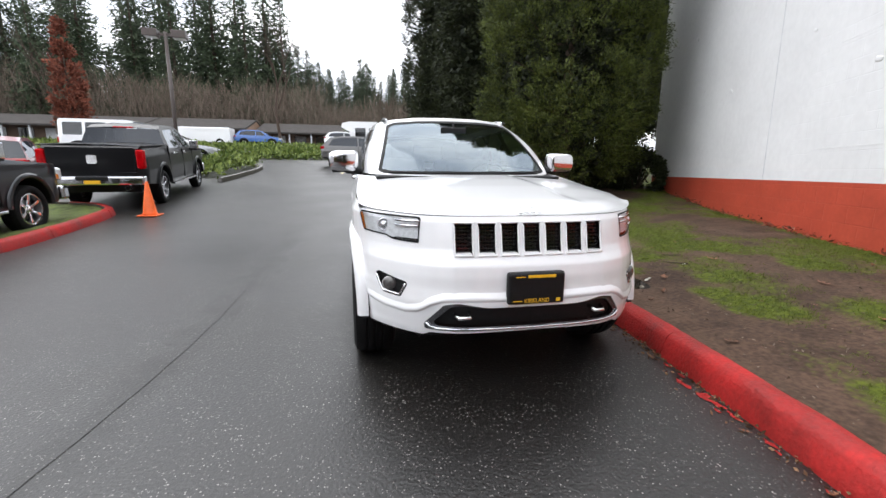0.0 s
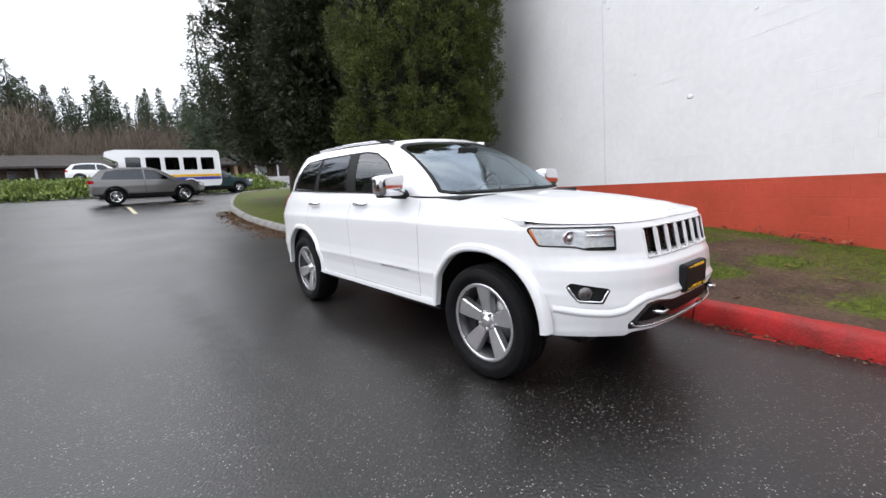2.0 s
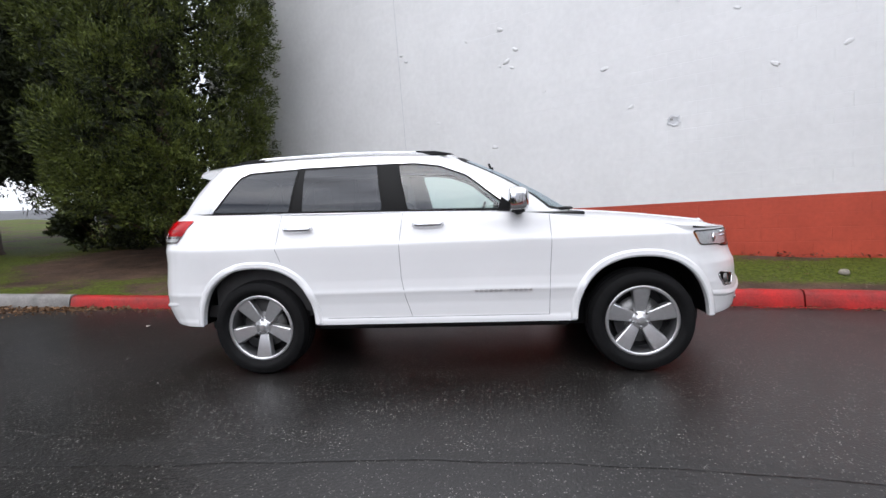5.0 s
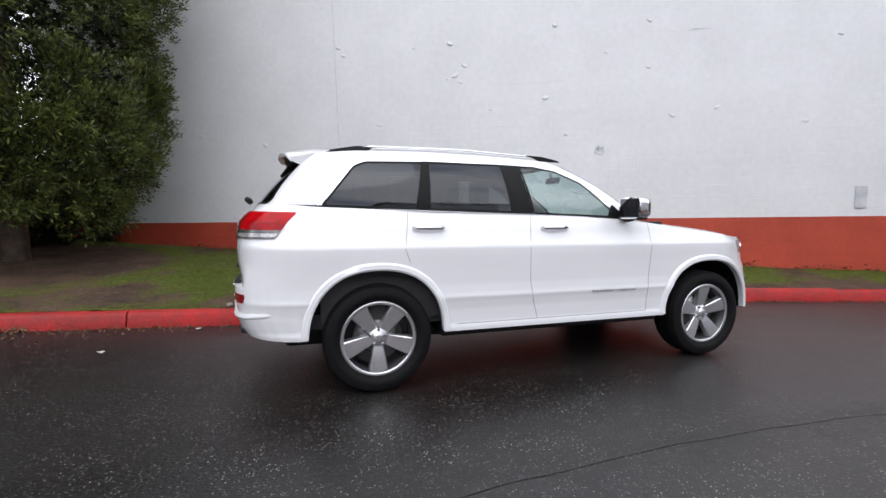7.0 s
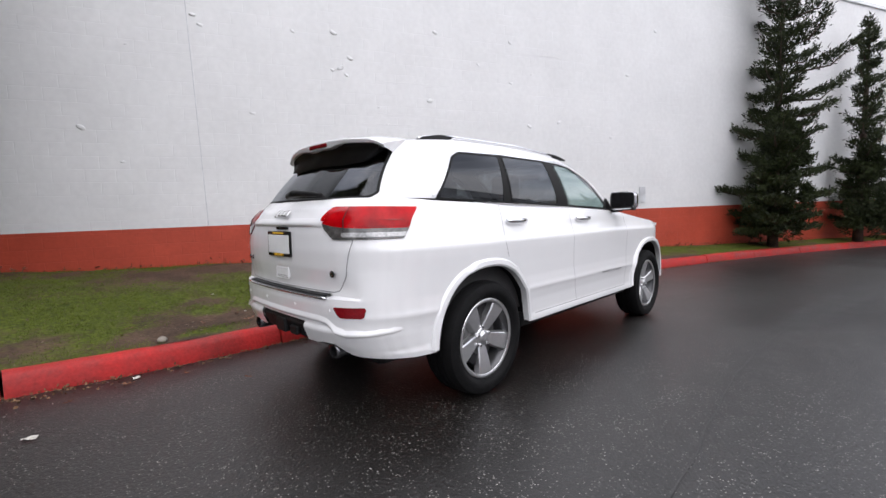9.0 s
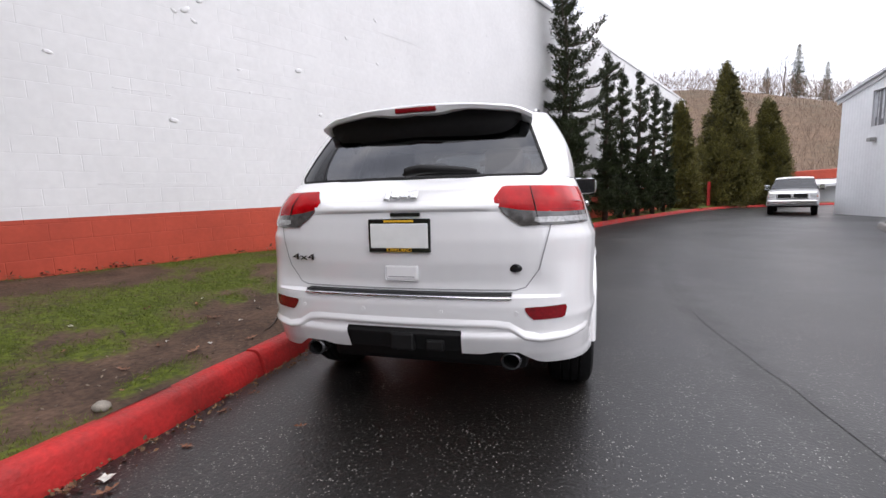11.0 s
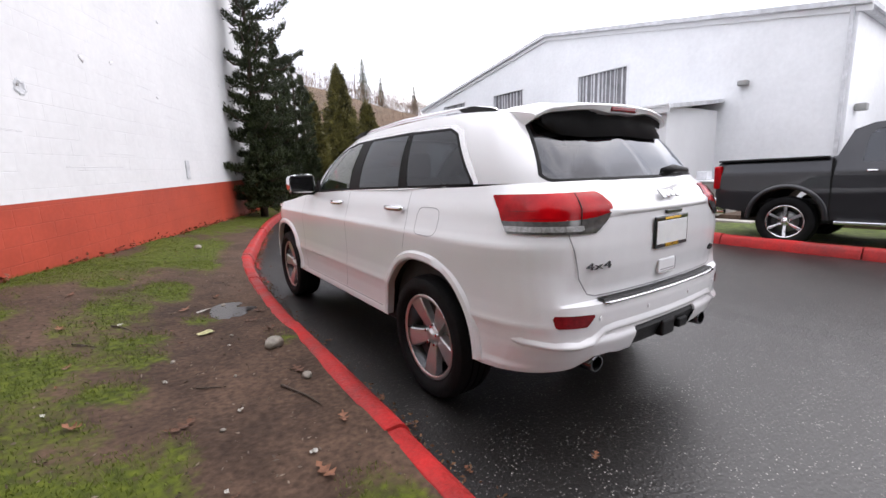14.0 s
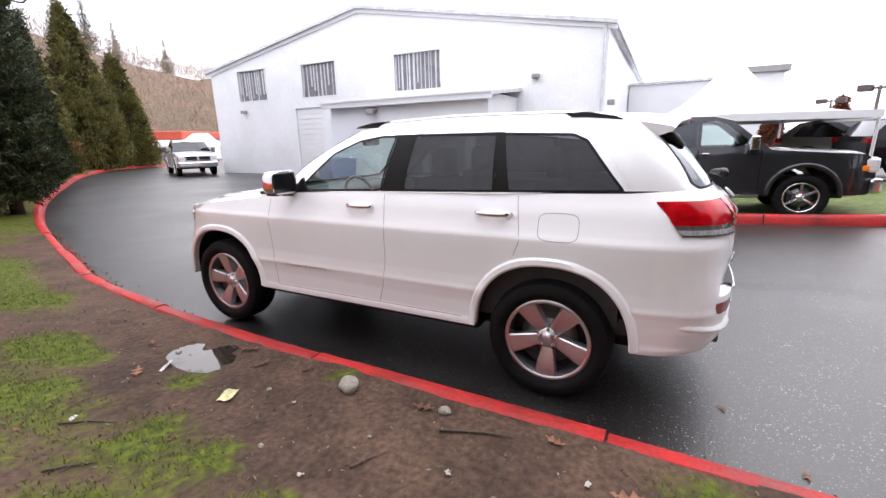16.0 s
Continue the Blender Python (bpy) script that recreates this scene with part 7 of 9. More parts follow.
    tube(bm, [(-0.02, wy + 0.055, 1.330), (-0.10, wy + 0.062, 1.345), (-0.30, wy + 0.030, 1.335), (-0.36, wy + 0.010, 1.330)], [0.024, 0.024, 0.015, 0.008], 8)
    tube(bm, [(-0.005, wy + 0.050, 1.322), (-0.20, wy + 0.042, 1.322), (-0.375, wy + 0.004, 1.318)], [0.010, 0.012, 0.007], 6)
    part("rear_wiper", bm, M_BLACK, tailgate, "black rear wiper", True)
    for sx in (-1, 1):
        bm = bmesh.new()
        lathe(bm, [(0.034, 0.0), (0.041, 0.0), (0.043, -0.02), (0.043, -0.20), (0.034, -0.20), (0.034, 0.0)], 28)
        bmesh.ops.rotate(bm, cent=(0, 0, 0), matrix=Matrix.Rotation(radians(90), 3, "Z"), verts=bm.verts[:])
        bmesh.ops.scale(bm, vec=(1.15, 1, 1), verts=bm.verts[:])
        bmesh.ops.translate(bm, vec=(sx * 0.520, 3.835, 0.428), verts=bm.verts[:])
        part("exhaust_tip", bm, M_DARKCHROME, car, "dark chrome exhaust tip", True)
    # mirrors
    for sx in (-1, 1):
        bm = bmesh.new()
        bmesh.ops.create_uvsphere(bm, u_segments=24, v_segments=16, radius=1)
        for v in bm.verts:
            x, y, z = v.co
            p = 0.42
            v.co = Vector((math.copysign(abs(x) ** p, x) * 0.124, math.copysign(abs(y) ** 0.62, y) * 0.085, math.copysign(abs(z) ** p, z) * (0.088 - 0.010 * x)))
            if v.co.y > 0.045:
                v.co.y = 0.045
        bmesh.ops.translate(bm, vec=(0.990, 0.895, 1.305), verts=bm.verts[:])
        mirror = part("door_mirror", bm if sx > 0 else mirrored(bm), M_CHROME, car, "chrome door mirror with black foot", True)
        mirror.data.set_sharp_from_angle(angle=radians(40))
        glass = boxed(0.888, 0.938, 1.232, 1.094, 0.944, 1.378, 0.003)
        part("mirror_glass", glass if sx > 0 else mirrored(glass), M_GLOSSBLACK, mirror)
        foot = bmesh.new()
        tube(foot, [(0.84, 0.86, 1.225), (0.90, 0.875, 1.222), (0.97, 0.89, 1.226)], [0.035, 0.030, 0.026], 10)
        box(foot, 0.88, 0.840, 1.212, 1.09, 0.935, 1.240, 0.012)
        part("mirror_foot", foot if sx > 0 else mirrored(foot), M_BLACK, mirror, "black mirror foot", True)
        sail = bmesh.new()
        prism(sail, [(0.84, 1.214), (1.02, 1.232), (0.99, 1.33)], "x", 0.835, 0.858)
        part("mirror_sail", sail if sx > 0 else mirrored(sail), M_BLACK, mirror)
    # fuel flap on the left flank
    flap = densify([(2.955 + 0.115 * math.copysign(abs(math.cos(a)) ** 0.5, math.cos(a)), 1.09 + 0.078 * math.copysign(abs(math.sin(a)) ** 0.5, math.sin(a))) for a in (2 * math.pi * k / 48 for k in range(49))], 0.05)
    part("fuel_flap_line", side_ribbon(bmesh.new(), flap, 0.004, 0.0012), M_SEAM, car, "outline of the fuel flap")
    # wipers at the windscreen foot, washer jets
    bm = bmesh.new()
    tube(bm, [(0.55, 0.455, 1.222), (0.2, 0.360, 1.222), (-0.15, 0.352, 1.222)], 0.009, 6)
    part("wiper_blade", bm, M_BLACK, car, "black wiper blade", True)
    bm = bmesh.new()
    tube(bm, [(-0.05, 0.355, 1.218), (-0.45, 0.400, 1.220), (-0.68, 0.54, 1.222)], 0.009, 6)
    part("wiper_blade", bm, M_BLACK, car, "black wiper blade", True)
    part("cowl_panel", boxed(-0.74, 0.36, 1.165, 0.74, 0.60, 1.196, 0.01), M_BLACK, car, "black cowl under the windscreen")
    # cabin
    part("dashboard", boxed(-0.74, 0.62, 0.95, 0.74, 1.06, 1.20, 0.05, 3), M_INTERIOR, car, "dark dashboard")
    bm = bmesh.new()
    box(bm, -0.80, 0.6, 0.45, 0.80, 3.6, 0.55)
    box(bm, -0.835, 0.95, 0.5, -0.79, 3.3, 1.20)
    box(bm, 0.79, 0.95, 0.5, 0.835, 3.3, 1.20)
    part("cabin_trim", bm, M_INTERIOR, car, "dark cabin floor and door cards")
    part("headliner", boxed(-0.55, 1.65, 1.665, 0.55, 3.15, 1.685), mat("headliner", (0.42, 0.41, 0.39), 0.9), car, "pale headliner")
    part("cargo_trim", boxed(-0.72, 2.75, 0.6, 0.72, 3.45, 1.22, 0.03), M_INTERIOR, car)
    for x in (-0.37, 0.37):
        for yb, nm in ((1.86, "front_seat"), (2.70, "rear_seat")):
            bm = bmesh.new()
            box(bm, x - 0.25, yb - 0.52, 0.62, x + 0.25, yb, 0.82, 0.06, 3)
            box(bm, x - 0.25, yb - 0.12, 0.74, x + 0.25, yb + 0.04, 1.34, 0.06, 3, m=Matrix.Translation((0, yb, 0.74)) @ Matrix.Rotation(radians(-14), 4, "X") @ Matrix.Translation((0, -yb, -0.74)))
            seat = part(nm, bm, M_INTERIOR, car, "dark leather seat", True)
            seat.data.set_sharp_from_angle(angle=radians(50))
            part("headrest", boxed(x - 0.13, yb + 0.06, 1.33, x + 0.13, yb + 0.17, 1.53, 0.04, 3), M_INTERIOR, seat, "", True)
    bm = bmesh.new()
    lathe(bm, [(0.185 + 0.014 * math.cos(a), 0.014 * math.sin(a)) for a in (2 * math.pi * k / 8 for k in range(9))], 36)
    box(bm, -0.012, -0.17, -0.025, 0.012, 0.17, 0.025, 0.006)
    box(bm, -0.012, -0.025, -0.17, 0.012, 0.025, 0.0, 0.006)
    box(bm, -0.03, -0.07, -0.06, 0.012, 0.07, 0.05, 0.02)
    bmesh.ops.transform(bm, matrix=Matrix.Translation((0.37, 1.17, 1.13)) @ Matrix.Rotation(radians(90), 4, "Z") @ Matrix.Rotation(radians(-22), 4, "Y"), verts=bm.verts[:])
    part("steering_wheel", bm, M_INTERIOR, car, "dark steering wheel", True)
    bm = boxed(-0.12, 1.02, 1.555, 0.12, 1.045, 1.615, 0.012)
    tube(bm, [(0, 1.04, 1.60), (0, 1.06, 1.655)], 0.012, 6)
    part("rear_view_mirror", bm, M_BLACK, car, "black interior mirror")
    return car


the_car = build_car()


# ---- parked vehicles, built from a side outline ----
def vehicle(name, label, m, outline, half, kz, arches, wheel_r, rim_r, windows, glazed, paint, lower=None, trim=(), wheel_style="twin", spokes=6, crown=0.03, category="car", end=0.16):
    """A vehicle with its nose at y = 0. outline: closed (y, z) side outline; half: half width; kz: width factor by height;
    windows: (y, z) polygons in the flank; glazed: (y0, y1, zmin) stretches of the outline that are screens."""
    e = tagged(empty(name, m), label, category)
    oy = [p[0] for p in outline]
    oz = [p[1] for p in outline]
    y0, y1 = min(oy), max(oy)

    def hw(y, z):
        r = end
        k = 1.0
        if y < y0 + 3 * r:
            k = 1 - 0.16 * (1 - (y - y0) / (3 * r)) ** 2.2
        if y > y1 - r:
            k = 1 - 0.05 * ((y - y1 + r) / r) ** 2
        return half * k * float(np.interp(z, kz[0], kz[1]))
    ny, nz = 110, 44
    V, F = [], []
    for i in range(ny + 1):
        for j in range(nz + 1):
            y, z = y0 + (y1 - y0) * i / ny, min(oz) + (max(oz) - min(oz)) * j / nz
            V.append((hw(y, z), y, z, 0))
    c = nz + 1
    F = [(i * c + j, (i + 1) * c + j, (i + 1) * c + j + 1, i * c + j + 1) for i in range(ny) for j in range(nz)]
    sheet = (np.array(V), F)
    body, _ = cut(sheet, lambda V: poly_sdf(V[:, 1], V[:, 2], outline))
    for yc, zc, r in arches:
        _, body = cut(body, lambda V: np.where(V[:, 2] > zc, np.hypot(V[:, 1] - yc, V[:, 2] - zc), np.abs(V[:, 1] - yc)) - r)
    panes = []
    for poly, gm in windows:
        w, body = cut(body, lambda V: poly_sdf(V[:, 1], V[:, 2], poly, 0.02))
        panes.append((w, gm))
    if lower is not None:
        lo, body = cut(body, lambda V: V[:, 2] - lower[0])
        sheet_part("lower_cladding", lo, lower[1], e, both=True)
    sheet_part("body_side", body, paint, e, both=True)
    for w, gm in panes:
        sheet_part("side_window", w, gm, e, both=True, push=-0.006)
    # the skin across the vehicle
    ring = densify(list(outline) + [outline[0]], 0.09)
    xs = np.linspace(-1, 1, 9)
    skin, glass = [[], []], [[], []]
    for a, b in zip(ring, ring[1:]):
        mid = ((a[0] + b[0]) / 2, (a[1] + b[1]) / 2)
        if any(hypot_below(mid, yc, zc, r) for yc, zc, r in arches) or mid[1] < min(oz) + 0.02:
            continue
        tgt = glass if any(g0 < mid[0] < g1 and mid[1] > gz for g0, g1, gz in glazed) else skin
        n0 = len(tgt[0])
        steep = abs(b[1] - a[1]) > 0.7 * abs(b[0] - a[0])
        for p in (a, b):
            for x in xs:
                bow = (1 - x * x)
                tgt[0].append((x * hw(*p), p[0] - (0.05 * bow if steep and p[0] < (y0 + y1) / 2 else -0.03 * bow if steep else 0), p[1] + (crown * bow if not steep and p[1] > 0.8 else 0)))
        for k in range(8):
            tgt[1].append((n0 + k, n0 + k + 1, n0 + 9 + k + 1, n0 + 9 + k))
    raw("body_skin", skin[0], skin[1], paint, e, False)
    # each run of glass faces becomes a screen of its own
    runs = []
    for f in glass[1]:
        if runs and np.hypot(*(np.array(glass[0][f[0]])[1:] - np.array(glass[0][runs[-1][-1][0]])[1:])) < 0.25:
            runs[-1].append(f)
        else:
            runs.append([f])
    for faces in runs:
        V2, F2 = used(np.array(glass[0]), faces)
        bm = bmesh.new()
        vs = [bm.verts.new(p) for p in V2]
        for f in F2:
            bm.faces.new([vs[i] for i in f])
        bmesh.ops.remove_doubles(bm, verts=bm.verts[:], dist=0.001)
        part("screen", bm, M_TINT, e)
    part("chassis", boxed(-half * 0.72, y0 + 0.35, min(oz) - 0.06, half * 0.72, y1 - 0.35, min(oz) + 0.25), M_BLACK, e, "black chassis")
    part("cabin_dark", boxed(-half * 0.70, y0 + (y1 - y0) * 0.32, min(oz) + 0.3, half * 0.70, y0 + (y1 - y0) * 0.66, max(oz) * 0.62), M_INTERIOR, e)
    base = None
    for yc, zc, r in arches:
        for sx in (-1, 1):
            if base is None:
                base = build_wheel("wheel", rim_r, wheel_r, 0.25, spokes, e, M_CHROME, M_RIM_DARK, wheel_style)
                wn2 = base
            else:
                wn2 = copy_thing(base, Matrix())
            wn2.matrix_basis = Matrix.Translation((sx * (half - 0.14), yc, wheel_r)) @ (Matrix.Rotation(math.pi, 4, "Z") if sx < 0 else Matrix())
            bm = bmesh.new()
            lathe(bm, [(r - 0.01, sx * (half - 0.03)), (r - 0.01, sx * (half + 0.025)), (r + 0.05, sx * (half + 0.022)), (r + 0.065, sx * (half - 0.01))], 30, radians(0), radians(180))
            bmesh.ops.translate(bm, vec=(0, yc, zc), verts=bm.verts[:])
            part("arch_flare", bm, lower[1] if lower else paint, e, "", True)
            bm = bmesh.new()
            lathe(bm, [(r, sx * half * 0.5), (r - 0.005, sx * (half - 0.02))], 24, 0, math.pi)
            bmesh.ops.translate(bm, vec=(0, yc, zc), verts=bm.verts[:])
            part("arch_liner", bm, M_BLACK, e)
    for nm, bx, tm in trim:
        for sx in (-1, 1):
            b2 = boxed(*bx, 0.012)
            part(nm, b2 if sx > 0 else mirrored(b2), tm, e)
            if bx[0] < 0:
                break
    return e


def hypot_below(p, yc, zc, r):
    return p[1] < zc + 0.05 and abs(p[0] - yc) < r


M_GRAPHITE = mat("graphite_paint", (0.022, 0.022, 0.025), 0.28, 0.3, coat=0.8, var=0.05, scale=3, spec=0.3)
M_BLACKPAINT = mat("black_paint", (0.004, 0.004, 0.005), 0.30, coat=0.10, var=0.05, scale=3, spec=0.25)
M_GREYPAINT = mat("grey_paint", (0.13, 0.125, 0.12), 0.3, 0.4, coat=1.0)
M_REDPAINT = mat("red_paint", (0.25, 0.012, 0.015), 0.3, coat=1.0)
M_GREENPAINT = mat("dark_green_paint", (0.012, 0.035, 0.040), 0.3, coat=1.0)
M_BLUEPAINT = mat("blue_paint", (0.04, 0.12, 0.36), 0.3, coat=1.0)
M_SILVERPAINT = mat("silver_paint", (0.42, 0.43, 0.45), 0.3, 0.5, coat=1.0)
M_ORANGE = mat("orange_rubber", (0.80, 0.13, 0.02), 0.5, var=0.15, scale=8)
PICKUP = [(0.06, 0.48), (0.0, 0.60), (0.0, 0.86), (0.04, 1.06), (0.20, 1.17), (0.9, 1.22), (1.50, 1.27), (2.12, 1.82), (2.40, 1.90), (3.10, 1.925), (3.62, 1.90), (3.84, 1.82), (3.98, 1.44), (4.06, 1.43), (5.74, 1.43), (5.80, 1.38), (5.80, 0.78), (5.74, 0.62), (5.2, 0.55), (4.0, 0.47), (1.6, 0.45), (0.4, 0.46)]
PICKUP_K = ([0.4, 0.6, 0.9, 1.2, 1.30, 1.95], [0.95, 0.985, 1.0, 0.985, 0.95, 0.74])
PICKUP_W = [[(1.78, 1.36), (2.62, 1.36), (2.62, 1.80), (2.42, 1.81), (2.22, 1.74)], [(2.76, 1.36), (3.66, 1.36), (3.62, 1.72), (3.52, 1.79), (2.76, 1.81)]]


def pickup(label, m, paint, bumper, clear=False, short=0.0):
    """A crew cab pickup; short = 1 gives the shorter cab and bed."""
    def at(y):
        return y - short * (0.32 * min(1, max(0, (y - 2.5) / 1.2)) + 0.18 * min(1, max(0, (y - 4.6) / 1.0)))

    e = vehicle("pickup_truck", label, m, [(at(y), z) for y, z in PICKUP], 1.0, PICKUP_K, [(0.98, 0.47, 0.50), (at(4.55), 0.47, 0.50)], 0.415, 0.27, [([(at(y), z) for y, z in PICKUP_W[0]], M_GLASS if clear else M_TINT), ([(at(y), z) for y, z in PICKUP_W[1]], M_TINT)], [(1.52, 2.10, 1.28), (at(3.80), at(4.00), 1.46)], paint, crown=0.04, category="pickup truck",
                trim=(("door_handle", (0.985, at(2.45), 1.20, 1.03, at(2.62), 1.235), M_CHROME), ("door_handle", (0.985, at(3.42), 1.20, 1.03, at(3.59), 1.235), M_CHROME), ("side_step", (0.93, 1.62, 0.42, 1.05, at(3.92), 0.47), M_CHROME),
                      ("door_gap", (0.968, at(2.690), 0.52, 1.001, at(2.697), 1.30), M_SEAL), ("door_gap", (0.968, 1.640, 0.52, 1.001, 1.647, 1.28), M_SEAL), ("bed_gap", (0.955, at(3.985), 0.52, 1.002, at(4.015), 1.42), M_SEAL),
                      ("door_mirror", (1.0, 1.72, 1.28, 1.22, 1.86, 1.52), M_CHROME), ("mirror_foot", (0.90, 1.72, 1.24, 1.20, 1.86, 1.29), M_BLACK), ("bed_rail", (0.90, at(4.06), 1.42, 0.99, at(5.76), 1.455), M_BLACK)))
    part("rear_bumper", boxed(-0.97, at(5.76), 0.60, 0.97, at(5.98), 0.80, 0.04), bumper, e, "chrome step bumper")
    part("bumper_step", boxed(-0.30, at(5.80), 0.70, 0.30, at(6.0), 0.79, 0.02), M_BLACK, e)
    part("tailgate", boxed(-0.80, at(5.79), 0.86, 0.80, at(5.825), 1.41, 0.015), paint, e)
    plate = part("number_plate", boxed(-0.15, at(5.985), 0.63, 0.15, at(5.995), 0.78, 0.003), M_YELLOW, e, "yellow dealer plate")
    part("emblem", boxed(-0.09, at(5.825), 1.06, 0.09, at(5.84), 1.24, 0.03), M_LAMP_SILVER, e)
    part("front_bumper", boxed(-0.97, -0.09, 0.50, 0.97, 0.10, 0.76, 0.05), bumper, e, "chrome front bumper")
    g = part("grille", boxed(-0.62, -0.075, 0.80, 0.62, 0.02, 1.10, 0.03), M_CHROME, e, "chrome grille")
    for sx in (-1, 1):
        part("grille_mesh", boxed(min(sx * 0.06, sx * 0.56), -0.085, 0.86, max(sx * 0.06, sx * 0.56), -0.07, 1.05, 0.01), M_BLACK, g)
        part("headlamp", boxed(min(sx * 0.64, sx * 0.93), -0.02, 0.86, max(sx * 0.64, sx * 0.93), 0.30, 1.10, 0.04), M_LAMP_SILVER, e, "clear headlamp")
        part("amber_marker", boxed(min(sx * 0.90, sx * 0.955), 0.12, 0.88, max(sx * 0.90, sx * 0.955), 0.36, 0.98, 0.02), M_AMBER, e)
        part("tail_lamp", boxed(min(sx * 0.82, sx * 0.985), at(5.70), 0.95, max(sx * 0.82, sx * 0.985), at(5.835), 1.36, 0.03), M_RED_LENS, e, "red tail lamp")
        bm = bmesh.new()
        lathe(bm, [(0.045, 0), (0.05, 0), (0.05, -0.2)], 16)
        bmesh.ops.rotate(bm, cent=(0, 0, 0), matrix=Matrix.Rotation(radians(90), 3, "Z"), verts=bm.verts[:])
        bmesh.ops.translate(bm, vec=(sx * 0.62, at(5.96), 0.53), verts=bm.verts[:])
        part("exhaust_tip", bm, M_CHROME, e)
    part("high_brake_lamp", boxed(-0.22, at(3.80), 1.83, 0.22, at(3.86), 1.87, 0.01), M_RED_LENS, e)
    return e


# on the lawn island, its nose towards the street
pickup("graphite crew cab pickup parked on the grass island", pose(-7.35, 6.70, 0.045, -0.8, 0, 180), M_GRAPHITE, M_CHROME, True, 1.0)
# past the island's end
pickup("black crew cab pickup with a yellow dealer plate", pose(-7.05, 13.68, 0.48, -3.2, 0, 185.7), M_BLACKPAINT, M_CHROME)
# far down the lane, facing the car
pickup("white pickup truck with a chrome grille", pose(-11.7, -19.0, 0.0, 0, 0, 155), M_WHITE, M_CHROME, True)

WAGON = [(0.05, 0.38), (0.0, 0.55), (0.03, 0.75), (0.16, 0.88), (1.05, 1.02), (1.75, 1.48), (2.1, 1.60), (3.2, 1.62), (3.9, 1.52), (4.32, 1.10), (4.40, 0.95), (4.40, 0.52), (4.30, 0.40), (3.6, 0.32), (0.9, 0.30)]
WAGON_K = ([0.3, 0.5, 0.8, 1.0, 1.62], [0.95, 1.0, 1.0, 0.96, 0.72])
WAGON_W = [[(1.45, 1.06), (2.35, 1.08), (2.35, 1.50), (1.95, 1.46)], [(2.45, 1.08), (3.95, 1.12), (3.75, 1.42), (3.3, 1.50), (2.45, 1.51)]]


def wagon(name, label, m, paint):
    e = vehicle(name, label, m, WAGON, 0.90, WAGON_K, [(0.88, 0.36, 0.40), (3.52, 0.36, 0.40)], 0.345, 0.23, [(w, M_TINT) for w in WAGON_W], [(1.07, 1.80, 1.03), (3.88, 4.33, 1.08)], paint, lower=(0.46, M_BLACK), spokes=5,
                trim=(("headlamp", (0.62, 0.0, 0.70, 0.86, 0.25, 0.84), M_LAMP_SILVER), ("tail_lamp", (0.62, 4.22, 0.92, 0.88, 4.42, 1.06), M_RED_LENS), ("door_mirror", (0.88, 1.40, 1.02, 1.05, 1.52, 1.16), paint), ("door_gap", (0.885, 2.40, 0.50, 0.902, 2.41, 1.04), M_SEAL)))
    part("grille", boxed(-0.55, -0.03, 0.52, 0.55, 0.04, 0.72, 0.02), M_BLACK, e)
    return e


wagon("compact_suv", "dark grey compact sport utility vehicle in the cross street", pose(1.7, 22.7, gz(0, 22.7) + 0.02, 0, 0, 92), M_GREYPAINT)
wagon("estate_car", "blue car parked in front of the shops", pose(-8.2, 45.2, gz(0, 45.2), 0, 0, 92), M_BLUEPAINT)
wagon("estate_car", "silver car parked behind the planter", pose(-8.6, 24.6, gz(0, 24.5), 0, 0, 100), M_SILVERPAINT)
wagon("estate_car", "dark green car in the cross street", pose(6.2, 30.5, gz(0, 30.5), 0, 0, 92), M_GREENPAINT)
wagon("estate_car", "white car parked above the ivy bank", pose(0.5, 44.5, gz(0, 44.5), 0, 0, 92), M_WHITE)
wagon("estate_car", "dark red car parked in the lot", pose(-12.0, 14.2, gz(0, 12), -2.5, 0, 205), M_REDPAINT)
wagon("estate_car", "black car parked behind the pickup", pose(-14.0, 12.5, gz(0, 11), 0, 0, 190), M_BLACKPAINT)
wagon("estate_car", "dark grey car parked in the lot", pose(-13.4, 11.0, 0.35, 0, 0, 150), M_GREYPAINT)
wagon("estate_car", "dark car parked in the lot", pose(-20.5, 14.4, 0.4, 0, 0, 140), M_REDPAINT)

BOXY = [(0.05, 0.55), (0.0, 0.65), (0.0, 1.05), (0.10, 1.14), (1.45, 1.20), (1.75, 1.80), (2.0, 1.86), (4.35, 1.88), (4.45, 1.80), (4.45, 0.65), (4.35, 0.55), (0.9, 0.52)]
vehicle("off_road_vehicle", "white boxy off-road vehicle parked in the lot", pose(-8.7, 20.3, gz(0, 20.3) + 0.10, 0, 0, 90) @ Matrix.Scale(1.1, 4), BOXY, 0.90, ([0.5, 0.7, 1.2, 1.9], [0.97, 1, 0.99, 0.88]), [(0.85, 0.48, 0.48), (3.75, 0.48, 0.48)], 0.40, 0.23, [([(1.95, 1.26), (2.55, 1.26), (2.55, 1.72), (2.1, 1.72)], M_TINT), ([(2.75, 1.26), (3.45, 1.26), (3.45, 1.72), (2.75, 1.72)], M_TINT), ([(3.60, 1.26), (4.25, 1.26), (4.25, 1.72), (3.60, 1.72)], M_TINT)], [(1.46, 1.78, 1.25), (4.40, 4.6, 1.3)], M_WHITE, lower=(0.66, M_BLACK), category="car",
        trim=(("tail_lamp", (0.70, 4.42, 0.95, 0.86, 4.50, 1.15), M_RED_LENS),))
